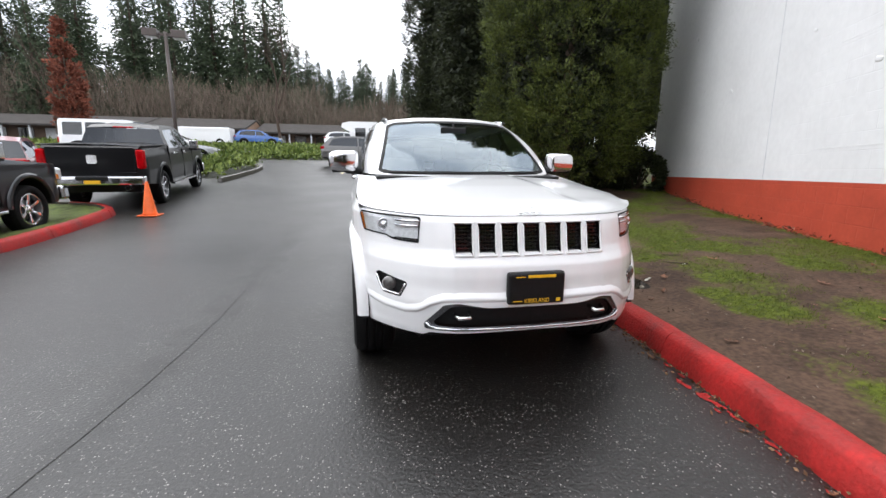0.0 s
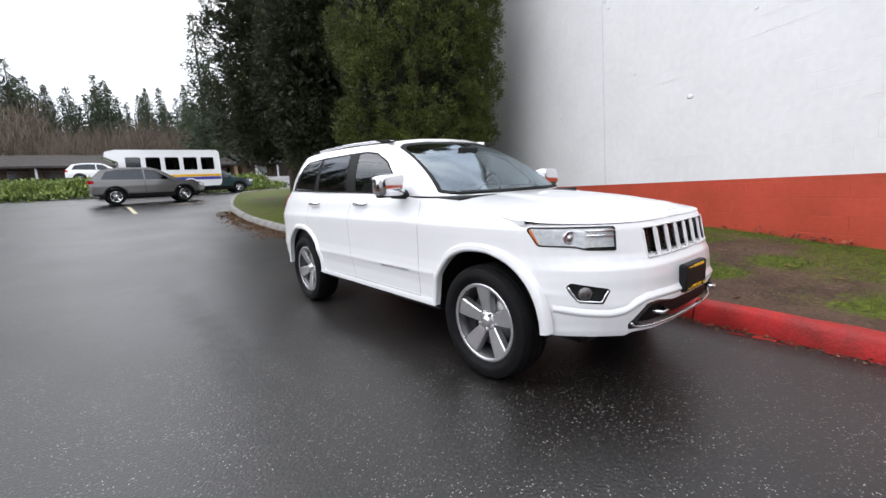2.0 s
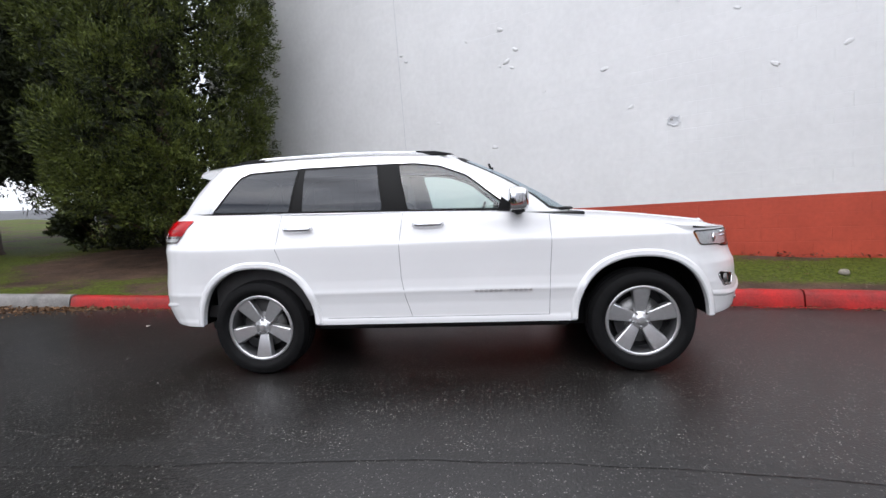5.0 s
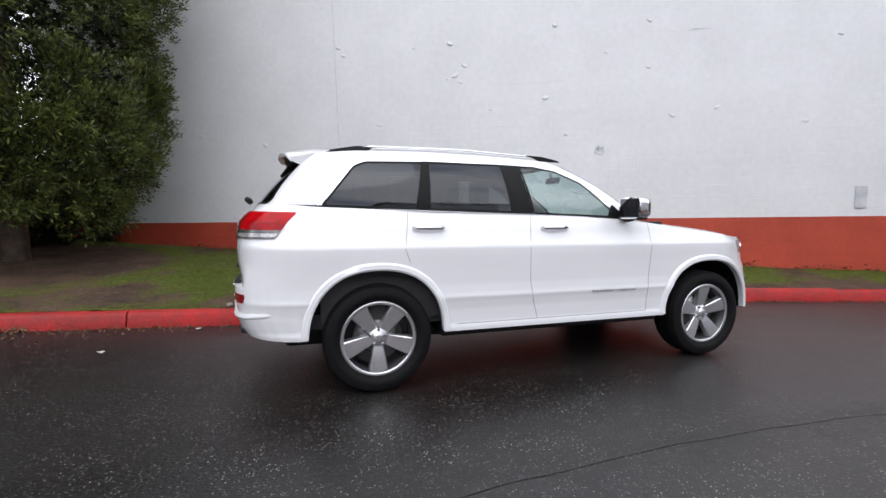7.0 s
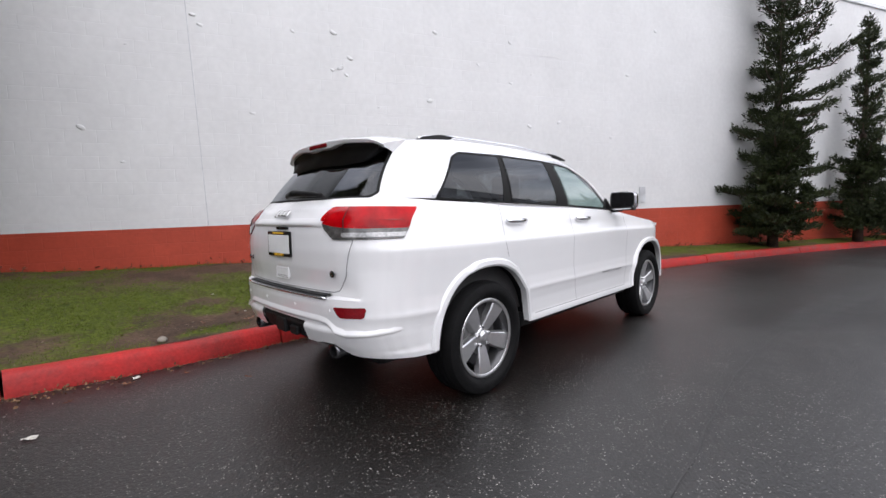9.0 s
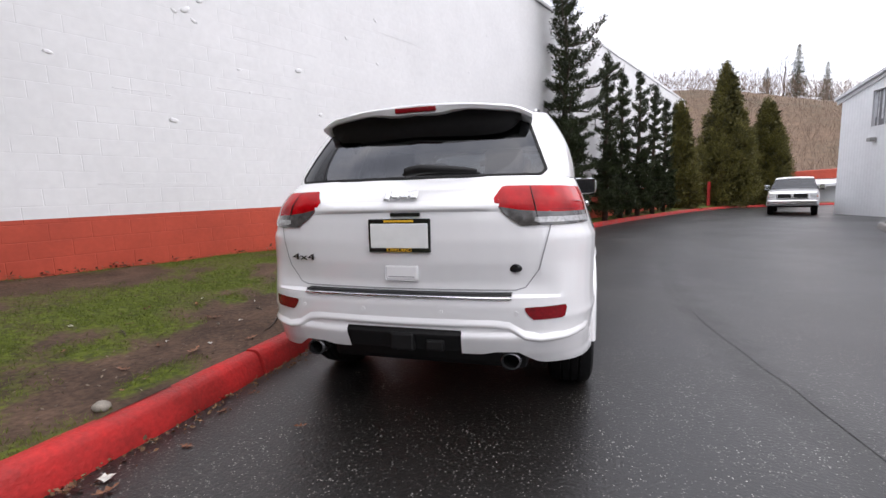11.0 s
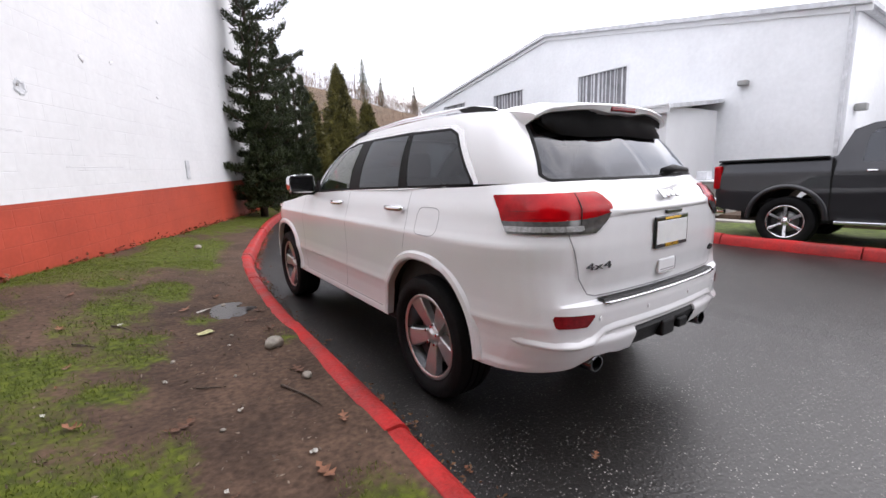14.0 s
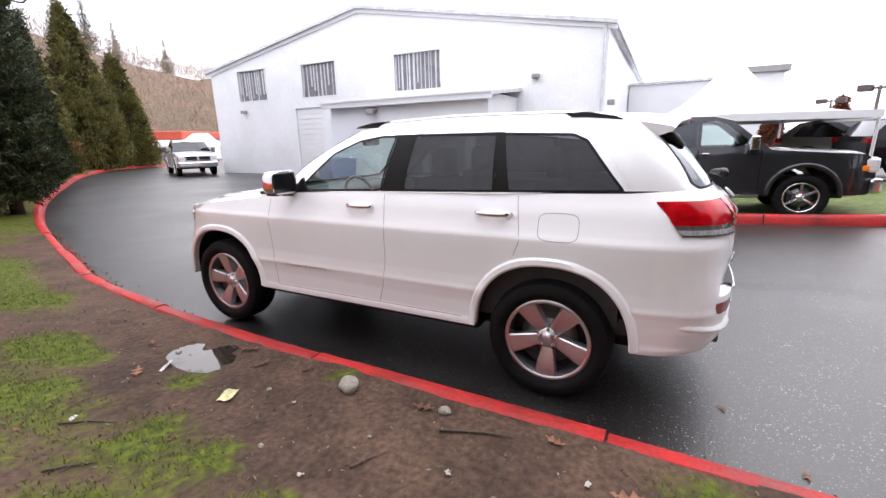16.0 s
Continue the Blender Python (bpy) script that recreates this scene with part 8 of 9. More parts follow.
BUS = [(0.0, 0.45), (-0.02, 1.0), (0.15, 1.15), (0.95, 1.32), (1.15, 1.62), (1.15, 2.05), (0.55, 2.35), (0.62, 2.62), (1.1, 2.74), (6.4, 2.76), (6.55, 2.6), (6.55, 0.75), (6.4, 0.5), (1.8, 0.42)]
bus = vehicle("shuttle_bus", "white shuttle bus with blue and yellow stripes", pose(-2.3, 30.4, gz(0, 30.4) + 0.03, 0, 0, -90), BUS, 1.1, ([0.4, 0.8, 2.0, 2.8], [0.97, 1, 1, 0.95]), [(0.85, 0.48, 0.46), (4.7, 0.48, 0.46)], 0.40, 0.22, [([(0.55 + 0.98 * k, 1.55), (1.25 + 0.98 * k, 1.55), (1.25 + 0.98 * k, 2.28), (0.55 + 0.98 * k, 2.28)], M_TINT) for k in range(1, 6)], [(0.96, 1.2, 1.35)], M_WHITE, category="bus")
for sx in (-1, 1):
    for z0, z1, mm in ((1.10, 1.24, M_YELLOW), (0.90, 1.08, mat("blue_stripe", (0.05, 0.05, 0.30), 0.4))):
        part("side_stripe", boxed(sx * 1.098 if sx > 0 else -1.112, 1.2, z0, 1.112 if sx > 0 else -1.098, 6.5, z1), mm, bus)

# ---- traffic cone ----
def traffic_cone(x, y):
    e = tagged(empty("traffic_cone", Matrix.Translation((x, y, gz(x, y) + 0.003))), "orange traffic cone on the wet asphalt", "cone")
    part("base", boxed(-0.19, -0.19, 0, 0.19, 0.19, 0.03, 0.01), M_ORANGE, e)
    bm = bmesh.new()
    tube(bm, [(0, 0, 0.03), (0, 0, 0.06), (0, 0, 0.70), (0, 0, 0.72)], [0.15, 0.135, 0.03, 0.022], 24)
    part("cone_body", bm, M_ORANGE, e, "", True)


traffic_cone(-5.2, 7.2)


# ---- lamp posts ----
def lamp_post(x, y, z, h, heads=2, turn=0.0, label="brown metal lamp post with two box heads"):
    e = tagged(empty("street_lamp", pose(x, y, z, 0, 0, turn)), label, "lamp post")
    brown = M_POST
    bm = bmesh.new()
    tube(bm, [(0, 0, 0), (0, 0, h)], [0.085, 0.065], 10)
    part("pole", bm, brown, e, "", True)
    part("pole_base", boxed(-0.2, -0.2, -0.3, 0.2, 0.2, 0.5, 0.03), M_CONC, e)
    part("cross_arm", boxed(-0.30, -0.05, h - 0.16, 0.30, 0.05, h - 0.06), brown, e)
    for sx in ((-1, 1) if heads == 2 else (1,)):
        hd = part("lamp_head", boxed(sx * 0.52 - 0.27, -0.24, h - 0.24, sx * 0.52 + 0.27, 0.24, h + 0.06, 0.03), brown, e)
        part("lens", boxed(sx * 0.52 - 0.22, -0.19, h - 0.25, sx * 0.52 + 0.22, 0.19, h - 0.235), M_PLATE, hd)


M_POST = mat("brown_post_paint", (0.075, 0.058, 0.052), 0.5, var=0.15, scale=5)
lamp_post(-8.35, 17.9, gz(0, 17.9), 5.7, 2, 5)
lamp_post(-25.5, 12.4, 0.3, 3.4, 2, 60)
lamp_post(-35.6, 13.2, 0.3, 3.4, 2, 60)


# ---- the white tent ----
def build_tent(x, y, z):
    e = tagged(empty("canopy_tent", pose(x, y, z, 0, 0, 12)), "white peaked canopy tent behind the pickup", "tent")
    cloth = mat("tent_cloth", (0.70, 0.70, 0.71), 0.6, var=0.03, scale=1)
    V, F = [], []
    n, rings = 48, 16
    for k in range(rings + 1):
        t = k / rings
        for i in range(n):
            a = 2 * math.pi * i / n
            sq = 1 / max(abs(math.cos(a)), abs(math.sin(a)))
            r = 2.65 * t ** 1.0 * (sq * t + (1 - t))
            V.append((r * math.cos(a) + 0.0001, r * math.sin(a), 2.0 + 2.0 * (1 - t) ** 2.1))
    for k in range(rings):
        for i in range(n):
            F.append((k * n + i, k * n + (i + 1) % n, (k + 1) * n + (i + 1) % n, (k + 1) * n + i))
    raw("canopy", V, F, cloth, e)
    for sx in (-1, 1):
        for sy in (-1, 1):
            bm = bmesh.new()
            tube(bm, [(sx * 2.6, sy * 2.6, 0), (sx * 2.6, sy * 2.6, 2.0)], 0.04, 8)
            part("tent_leg", bm, M_LAMP_SILVER, e)
    for a in range(4):
        part("valance", boxed(-2.66, 2.64, 1.82, 2.66, 2.66, 2.02, m=Matrix.Rotation(a * math.pi / 2, 4, "Z")), cloth, e)


build_tent(-13.9, 5.2, 0.1)
# grey building behind the tent
far = tagged(empty("showroom"), "pale grey flat-roofed building in the distance", "building")
part("wall", boxed(-52, 8.6, 0, -40, 11.2, 6.2), M_METALWALL, far)
part("roof_edge", boxed(-52.3, 8.3, 6.2, -39.7, 11.5, 6.7, 0.05), M_GREYDOOR, far)

# ---- distance towards the street ----
M_ROOF = mat("grey_shingle", (0.060, 0.055, 0.052), 0.95, var=0.2, scale=1.5, fine=0.2, spec=0.1)
M_BRICK = mat("tan_brick", (0.30, 0.19, 0.12), 0.85, var=0.2, scale=2, fine=0.15)
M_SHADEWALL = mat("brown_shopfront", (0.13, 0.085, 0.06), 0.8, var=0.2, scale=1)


def shops(x0, x1, y, z, wing):
    """A low row of shops: long shingle roof over a deep porch, brick end wall, windows and posts."""
    e = tagged(empty("shop_row"), "long low row of shops with a grey shingle roof", "building")
    part("wall", boxed(x0, y + 2.0, z - 0.5, x1, y + 12, z + 2.3), M_SHADEWALL, e)
    bm = bmesh.new()
    prism(bm, [(y - 0.3, z + 1.95), (y + 6.5, z + 3.5), (y + 12.5, z + 2.2), (y + 12.5, z + 2.05), (y + 6.5, z + 3.3), (y - 0.3, z + 1.75)], "x", x0 - 0.4, x1 + 0.4)
    part("roof", bm, M_ROOF, e, "grey shingle roof")
    bm = bmesh.new()
    prism(bm, [(y, z - 0.5), (y + 12.2, z - 0.5), (y + 12.2, z + 2.2), (y + 6.5, z + 3.4), (y, z + 1.9)], "x", x1 - 0.1, x1 + 0.3)
    part("end_wall", bm, M_BRICK, e, "tan brick end wall")
    k = x0 + 1.0
    i = 0
    while k < x1 - 2:
        part("post", boxed(k, y, z - 0.4, k + 0.18, y + 0.18, z + 1.9), M_STRIP, e)
        w = part("shop_window", boxed(k + 0.5, y + 1.92, z + 0.1, k + 2.0, y + 1.99, z + 1.6), M_GLOSSBLACK if i % 3 else M_STRIP, e)
        k += 2.7
        i += 1
    return e


shops(-62, -26, 55, 3.25, 0)
shops(-25, -14.2, 55, 3.25, 0)
shops(-12.8, 12, 56.5, 2.95, 0)
shops(13, 30, 55, 2.95, 0)
box_truck = tagged(empty("box_trailer", pose(-15.0, 44.0, gz(0, 44.0))), "white box trailer beside the shops", "trailer")
part("box", boxed(-2.35, -1.0, 0.35, 2.35, 1.0, 1.75, 0.08), M_WHITE, box_truck)
for sx in (-1.4, 1.4):
    wv = build_wheel("wheel", 0.2, 0.36, 0.22, 5, box_truck, M_CHROME, M_RIM_DARK, "thin", False)
    wv.matrix_basis = pose(sx, -0.95, 0.36, 0, 0, -90)

# ivy bank between street and shops
rng0 = np.random.default_rng(5)
C, N = [], []
for _ in range(9000):
    x, y = rng0.uniform(-46, 9.5), rng0.uniform(32.0, 41.5)
    if -18 < x < -12.8 and y > 42.5:
        continue
    C.append((x, y, gz(x, y) + 0.03 + 0.28 * max(0, noise.noise(Vector((x * 0.35, y * 0.35, 0))) + 0.25)))
    N.append((0, -0.4, 0.8))
tagged(leaves("ivy_bank", C, N, 0.30, 6, M_LEAF_HEDGE, None, 61), "green ivy covering the bank below the shops", "ivy", kind="stuff")
C, N = [], []
for _ in range(2200):
    x, y = rng0.uniform(-14, -5.9), rng0.uniform(13.6, 22.3)
    if x < -8.6 or (x > -7.6 and y < 14.6):
        continue
    if -12 < x < -6.0 and y < 15.8:
        continue
    C.append((x, y, gz(x, y) + 0.12 + 0.7 * max(0, noise.noise(Vector((x * 0.7, y * 0.7, 4))) + 0.2)))
    N.append((0, 0, 1))
tagged(leaves("planter_shrubs", C, N, 0.22, 7, M_LEAF_HEDGE, None, 62), "low green shrubs in the planter", "shrubs", kind="stuff")
KERB_NW = spline([(-5.75, 14.0), (-5.55, 16), (-5.45, 19.0), (-5.9, 21.4), (-7.5, 22.6), (-12, 22.9)], 0.1)
kerb_nw = tagged(empty("kerb"), "plain grey kerb round the planter", "kerb", kind="structure")
sweep_kerb(KERB_NW, 1, kerb_nw, red=lambda p: False)
# lane marks in the street
M_PAINT = mat("worn_road_paint", (0.50, 0.44, 0.30), 0.6, var=0.3, scale=6)
for x0, y0, x1, y1 in ((-1.55, 17.5, -1.42, 21.0), (0.0, 20.9, 1.6, 21.05)):
    vs = [(x, y, gz(x, y) + 0.006) for x, y in ((x0, y0), (x1, y0), (x1, y1), (x0, y1))]
    tagged(raw("lane_mark", vs, [(0, 1, 2, 3)], M_PAINT, None, False), "worn pale lane mark on the asphalt", "road mark", kind="structure")


# ---- far trees ----
def far_conifer(h, seed, sparse=1.0):
    e = tagged(empty("fir_tree"), "tall dark fir in the wood behind the shops", "tree", "firs behind the shops")
    bm = bmesh.new()
    tube(bm, [(0, 0, -2), (0, 0, h * 0.5), (0, 0, h)], [0.45, 0.28, 0.04], 7)
    part("trunk", bm, M_BARK, e)
    rng = np.random.default_rng(seed)
    C, N = [], []
    R = h * 0.205
    z = h * 0.14
    while z < h * 0.985:
        t = (z - h * 0.14) / (h * 0.86)
        r0 = R * (1 - t) ** 0.8 * rng.uniform(0.65, 1.15)
        k = max(3, int((7 - 3 * t) * sparse))
        a0 = rng.uniform(0, 6.28)
        for b in range(k):
            a = a0 + 6.28 * b / k + rng.normal(0, 0.25)
            r1 = r0 * rng.uniform(0.6, 1.15)
            m = max(3, int(r1 / 0.34))
            for q in range(m):
                r = r1 * (q + 0.6) / m
                C.append((r * math.cos(a), r * math.sin(a), z - 0.28 * r + rng.normal(0, 0.12)))
                N.append((math.cos(a), math.sin(a), -0.25))
        z += h * 0.021 * rng.uniform(0.8, 1.3)
    leaves("crown", C, N, 0.72, 5, M_LEAF_FAR, e, seed, 0.26, 0.55)
    return e


firs = [far_conifer(28, 71), far_conifer(25, 72, 0.8), far_conifer(30, 73, 1.1)]
rng = random.Random(9)
spots = [(-52, 78, 1.0), (-47, 84, 1.05), (-41, 76, 0.95), (-38, 88, 1.1), (-35.5, 80, 1.0), (-32.5, 84, 1.12), (-29, 78, 0.9), (-27, 90, 1.1), (-24, 82, 1.05), (-21.5, 88, 1.15), (-18.5, 80, 0.98), (-16.2, 86, 1.1), (-13.0, 83, 0.92), (-11.0, 88, 0.75), (-58, 82, 1.0), (-63, 90, 1.1), (-70, 85, 1.0), (-9.5, 90, 0.62), (10.5, 62, 0.72), (12.5, 68, 0.62), (-56, 70, 0.8), (-44, 70, 0.7), (-49, 92, 1.15), (-54, 96, 1.2), (-43, 95, 1.15), (-36, 98, 1.1), (-31, 97, 1.15), (-60, 98, 1.2), (-24, 99, 1.0), (-18, 98, 0.9)]
for row_y, step, lo, hi in ((92, 1.9, 0.42, 0.55), (102, 2.1, 0.54, 0.68), (114, 2.6, 0.62, 0.80)):
    x = -14.0
    while x < 44:
        spots.append((x + rng.uniform(-0.9, 0.9), row_y + rng.uniform(-3, 3), rng.uniform(lo, hi)))
        x += step
spots += [(-75 + 6 * k, 112 + rng.uniform(-8, 8), rng.uniform(0.6, 0.9)) for k in range(12)]
for i, (x, y, s) in enumerate(spots):
    m = Matrix.Translation((x, y, 4.2)) @ Matrix.Rotation(rng.uniform(0, 6), 4, "Z")
    if i < 3:
        firs[i].matrix_basis = m @ Matrix.Scale(s, 4)
    else:
        o = copy_thing(firs[i % 3], m)
        o.matrix_basis = m @ Matrix.Scale(s, 4)
# bare brown scrub and alders in front of the firs
C, N = [], []
for _ in range(11000):
    x = rng0.uniform(-75, 40)
    y = rng0.uniform(68, 76)
    top = 4.2 + (7.5 + 3.5 * noise.noise(Vector((x * 0.12, 0, 3)))) * (1.0 if x < -6 else 0.62)
    C.append((x, y, rng0.uniform(5, top)))
    N.append((0, 0, 1.3))
tagged(leaves("bare_scrub", C, N, 2.2, 3, M_TWIG, None, 81, 0.020, 0.45), "bare brown alders and scrub behind the shops", "scrub", kind="stuff")


def bare_tree(x, y, z, h, seed, label="bare deciduous tree with thin branches"):
    e = tagged(empty("bare_tree", Matrix.Translation((x, y, z))), label, "tree")
    rg = random.Random(seed)
    bm = bmesh.new()

    def grow(p, d, L, r, depth):
        q = p + d * L
        tube(bm, [p, (p + q) / 2 + Vector((rg.uniform(-1, 1), rg.uniform(-1, 1), 0)) * L * 0.06, q], [r, r * 0.8, r * 0.6], 5, False)
        if depth:
            for _ in range(3 if depth > 1 else 4):
                n = (d + Vector((rg.gauss(0, 0.42), rg.gauss(0, 0.42), rg.uniform(0.05, 0.4)))).normalized()
                grow(q if rg.random() < 0.6 else p + d * L * rg.uniform(0.55, 0.95), n, L * rg.uniform(0.5, 0.75), r * 0.5, depth - 1)
    grow(Vector((0, 0, 0)), Vector((0, 0, 1)), h * 0.38, h * 0.014, 4)
    part("trunk", bm, M_BARK, e, "", True)


bare_tree(-9.4, 52, 3.9, 15, 91)
bare_tree(-31, 50, 3.8, 11, 92)
bare_tree(-43, 50, 3.8, 10, 93)
bare_tree(2.5, 54, 3.9, 7, 94)


def rust_tree(x, y, z, h, r, seed):
    e = tagged(empty("beech_tree", Matrix.Translation((x, y, z))), "narrow tree with withered rust-coloured leaves", "tree")
    bm = bmesh.new()
    tube(bm, [(0, 0, -0.3), (0, 0, h * 0.9)], [0.12, 0.02], 8)
    part("trunk", bm, M_BARK, e)
    C, N = crown_points(1500, h * 0.12, h, ([0, 0.15, 0.5, 1], [r * 0.6, r, r * 0.85, 0.1]), seed, 0.3, 0.2, 0.5)
    leaves("crown", C, N, 0.26, 4, M_LEAF_RUST, e, seed)


rust_tree(-19.2, 31.0, 1.7, 8.4, 1.0, 95)
rust_tree(-40, 15.0, 0.4, 3.6, 0.55, 96)
rust_tree(-31, 9.4, 0.4, 2.6, 0.5, 97)

# ---- distance down the lane ----
def hill_z(x, y):
    return 23 * smooth01((-52 - y) / 52) * (0.85 + 0.3 * noise.noise(Vector((x * 0.02, y * 0.02, 0)))) - 0.3


hill = []
for j in range(17):
    for i in range(41):
        x, y = -120 + 5 * i, -50 - 5 * j
        hill.append((x, y, hill_z(x, y)))
M_HILL = mat("winter_hillside", (0.19, 0.125, 0.085), 0.95, var=0.35, scale=0.12, fine=0.3, tint=(0.11, 0.085, 0.055))
tagged(raw("hillside", hill, [(j * 41 + i, (j + 1) * 41 + i, (j + 1) * 41 + i + 1, j * 41 + i + 1) for j in range(16) for i in range(40)], M_HILL), "brown winter hillside behind the lane", "hill", kind="structure")
C, N = [], []
for _ in range(15000):
    x, y = rng0.uniform(-90, 10), rng0.uniform(-112, -56)
    C.append((x, y, hill_z(x, y) + rng0.uniform(0, 3.5)))
    N.append((0, 0, 1.2))
tagged(leaves("hillside_scrub", C, N, 1.5, 3, M_SCRUB, None, 82, 0.035, 0.5), "bare brown scrub on the hillside", "scrub", kind="stuff")
for i, (x, y, s) in enumerate(((-47, -100, 0.42), (-44, -106, 0.34), (-54, -104, 0.33), (-62, -100, 0.3))):
    m = Matrix.Translation((x, y, hill_z(x, y) - 0.5))
    o = copy_thing(firs[i % 3], m)
    o.matrix_basis = m @ Matrix.Scale(s, 4)
bare_tree(-45.5, -102, hill_z(-45.5, -102) - 0.3, 13, 98, "bare pale tree on the hillside")
shed = tagged(empty("open_shed", pose(-27.5, -44, 0, 0, 0, 30) @ Matrix.Scale(0.6, 4)), "white open-fronted shed at the end of the lane", "building")
bm = bmesh.new()
prism(bm, [(-5, 2.6), (5, 2.6), (5, 3.0), (0, 4.9), (-5, 3.0)], "y", -4, 4)
part("roof", bm, M_METALWALL, shed)
for x in (-4.8, 0, 4.8):
    part("post", boxed(x - 0.1, 3.7, 0, x + 0.1, 3.9, 2.6), M_METALWALL, shed)
part("back_wall", boxed(-5, -4, 0, 5, -3.8, 2.6), M_BRICK, shed)
red_roof = tagged(empty("low_building", pose(-34, -50, 0, 0, 0, 25)), "low white building with a red roof", "building")
part("wall", boxed(-10, -3, 0, 10, 3, 2.3), M_METALWALL, red_roof)
part("roof", boxed(-10.4, -3.4, 2.3, 10.4, 3.4, 3.2, 0.1), M_WALL_RED, red_roof)
post = tagged(empty("marker_post", pose(-11.6, -31.0, 0.1) @ Matrix.Scale(1.5, 4)), "thin red marker post beside the kerb", "post")
part("stake", boxed(-0.06, -0.06, 0, 0.06, 0.06, 1.3, 0.01), M_KERB, post)


# ---- small things on the verge and the road's edge ----
from mathutils.bvhtree import BVHTree

VERGE_TREE = BVHTree.FromPolygons([v.co for v in verge.data.vertices], [p.vertices for p in verge.data.polygons])


def verge_height(x, y):
    """Height of the verge's surface at a point."""
    hit = VERGE_TREE.ray_cast(Vector((x, y, 5)), Vector((0, 0, -1)))[0]
    return hit.z if hit else ground_z(x, y)


M_OAK_LEAF = mat("withered_leaf", (0.14, 0.062, 0.034), 0.6, var=0.4, scale=30, random=0.45, spec=0.3)
M_STONE = mat("pale_stone", (0.24, 0.215, 0.18), 0.7, var=0.3, scale=18, fine=0.2, bump=0.5, bump_scale=60)
M_PAPER = mat("wet_paper", (0.45, 0.43, 0.39), 0.5, var=0.25, scale=25)
M_YELLOWED = mat("yellow_scrap", (0.42, 0.40, 0.20), 0.6, var=0.35, scale=30)
M_STICK = mat("dark_twig", (0.055, 0.038, 0.028), 0.8, var=0.3, scale=30)


def oak_leaf_mesh(name, curl, seed):
    """A lobed leaf about 9 cm long, curled along its midrib."""
    rg = random.Random(seed)
    right = []
    for k in range(15):
        t = k / 14
        w = 0.30 * math.sin(math.pi * min(1, t * 0.95 + 0.05)) ** 0.8 * (0.55 + 0.45 * math.cos(t * math.pi * 6.2 + seed))
        right.append((max(0.012, w + rg.uniform(-0.02, 0.02)), t))
    V, F = [], []
    for w, t in right:
        lift = curl * (0.35 * (t - 0.5) ** 2)
        for u in (-1, -0.5, 0, 0.5, 1):
            V.append((u * w * 0.09, (t - 0.5) * 0.09, 0.004 + 0.09 * (lift + curl * 0.9 * (u * w) ** 2 + rg.uniform(0, 0.02))))
    for k in range(14):
        for j in range(4):
            F.append((k * 5 + j, k * 5 + j + 1, (k + 1) * 5 + j + 1, (k + 1) * 5 + j))
    me = bpy.data.meshes.new(name)
    me.from_pydata(V, [], F)
    me.materials.append(M_OAK_LEAF)
    return me


LEAF_MESHES = [oak_leaf_mesh("fallen_leaf", c, k) for k, c in enumerate((0.6, 1.5, 2.6, 1.0))]


def fallen_leaf(x, y, turn, size, k, on_road=False):
    ob = new("fallen_leaf", LEAF_MESHES[k % 4])
    z = ground_z(x, y) + 0.004 if on_road else verge_height(x, y) + 0.006
    ob.matrix_basis = pose(x, y, z, 0, 0, turn) @ Matrix.Scale(size, 4)
    tagged(ob, "curled brown oak leaf on the wet asphalt" if on_road else "curled brown oak leaf on the damp soil", "leaf", "fallen leaves")


def kerb_x(y):
    return lerp(y, [p[1] for p in KERB_EAST[::-1]], [p[0] for p in KERB_EAST[::-1]])


rl = random.Random(17)
for k, (x, y) in enumerate(((1.56, 2.41), (1.54, 3.12), (1.53, 1.54), (1.45, -0.76), (2.54, -0.88), (1.92, 3.82), (2.91, 2.83), (2.2, 2.78), (2.05, 0.62), (2.85, 0.9), (1.75, 0.25), (1.6, 1.2), (2.3, -1.3), (1.75, 3.45), (2.62, 2.55), (1.48, 0.95), (2.9, -0.2))):
    fallen_leaf(x, y, rl.uniform(0, 360), rl.uniform(1.0, 1.5), k)
for k in range(46):
    y = rl.uniform(-3, 5.5)
    fallen_leaf(kerb_x(y) + rl.uniform(0.22, 2.6), y, rl.uniform(0, 360), rl.uniform(0.35, 0.95), k)
for k in range(40):
    y = rl.choice((rl.uniform(-4.5, 6), rl.uniform(-3.5, 0.5), rl.uniform(1.5, 4.2)))
    fallen_leaf(kerb_x(y) - 0.03 - abs(rl.gauss(0, 0.10)), y, rl.uniform(0, 360), rl.uniform(0.5, 1.1), k, True)
for x, y in ((0.98, 4.9), (0.6, 3.9), (1.05, 4.2), (-0.9, -1.9)):
    fallen_leaf(x, y, rl.uniform(0, 360), 0.8, int(y), True)


def stone(x, y, r, seed):
    bm = bmesh.new()
    bmesh.ops.create_icosphere(bm, subdivisions=3, radius=1)
    for v in bm.verts:
        c = v.co * (1 + 0.16 * noise.noise(v.co * 1.6 + Vector((seed, 0, 0))))
        v.co = Vector((c.x * r, c.y * r * 0.8, c.z * r * 0.62))
    ob = mesh_object("stone", bm, M_STONE, None, True)
    ob.matrix_basis = pose(x, y, verge_height(x, y) + r * 0.38, 0, 0, seed * 47)
    tagged(ob, "smooth pale stone lying on the verge", "stone", "stones on the verge")


for k, (x, y, r) in enumerate(((1.585, 1.92, 0.072), (1.54, 2.53, 0.036), (1.58, -3.29, 0.07), (1.52, 4.25, 0.045), (2.2, 1.9, 0.016), (1.9, 2.3, 0.012), (2.05, 2.9, 0.014), (1.8, 1.5, 0.016), (1.72, 0.5, 0.025))):
    stone(x, y, r, k + 1)


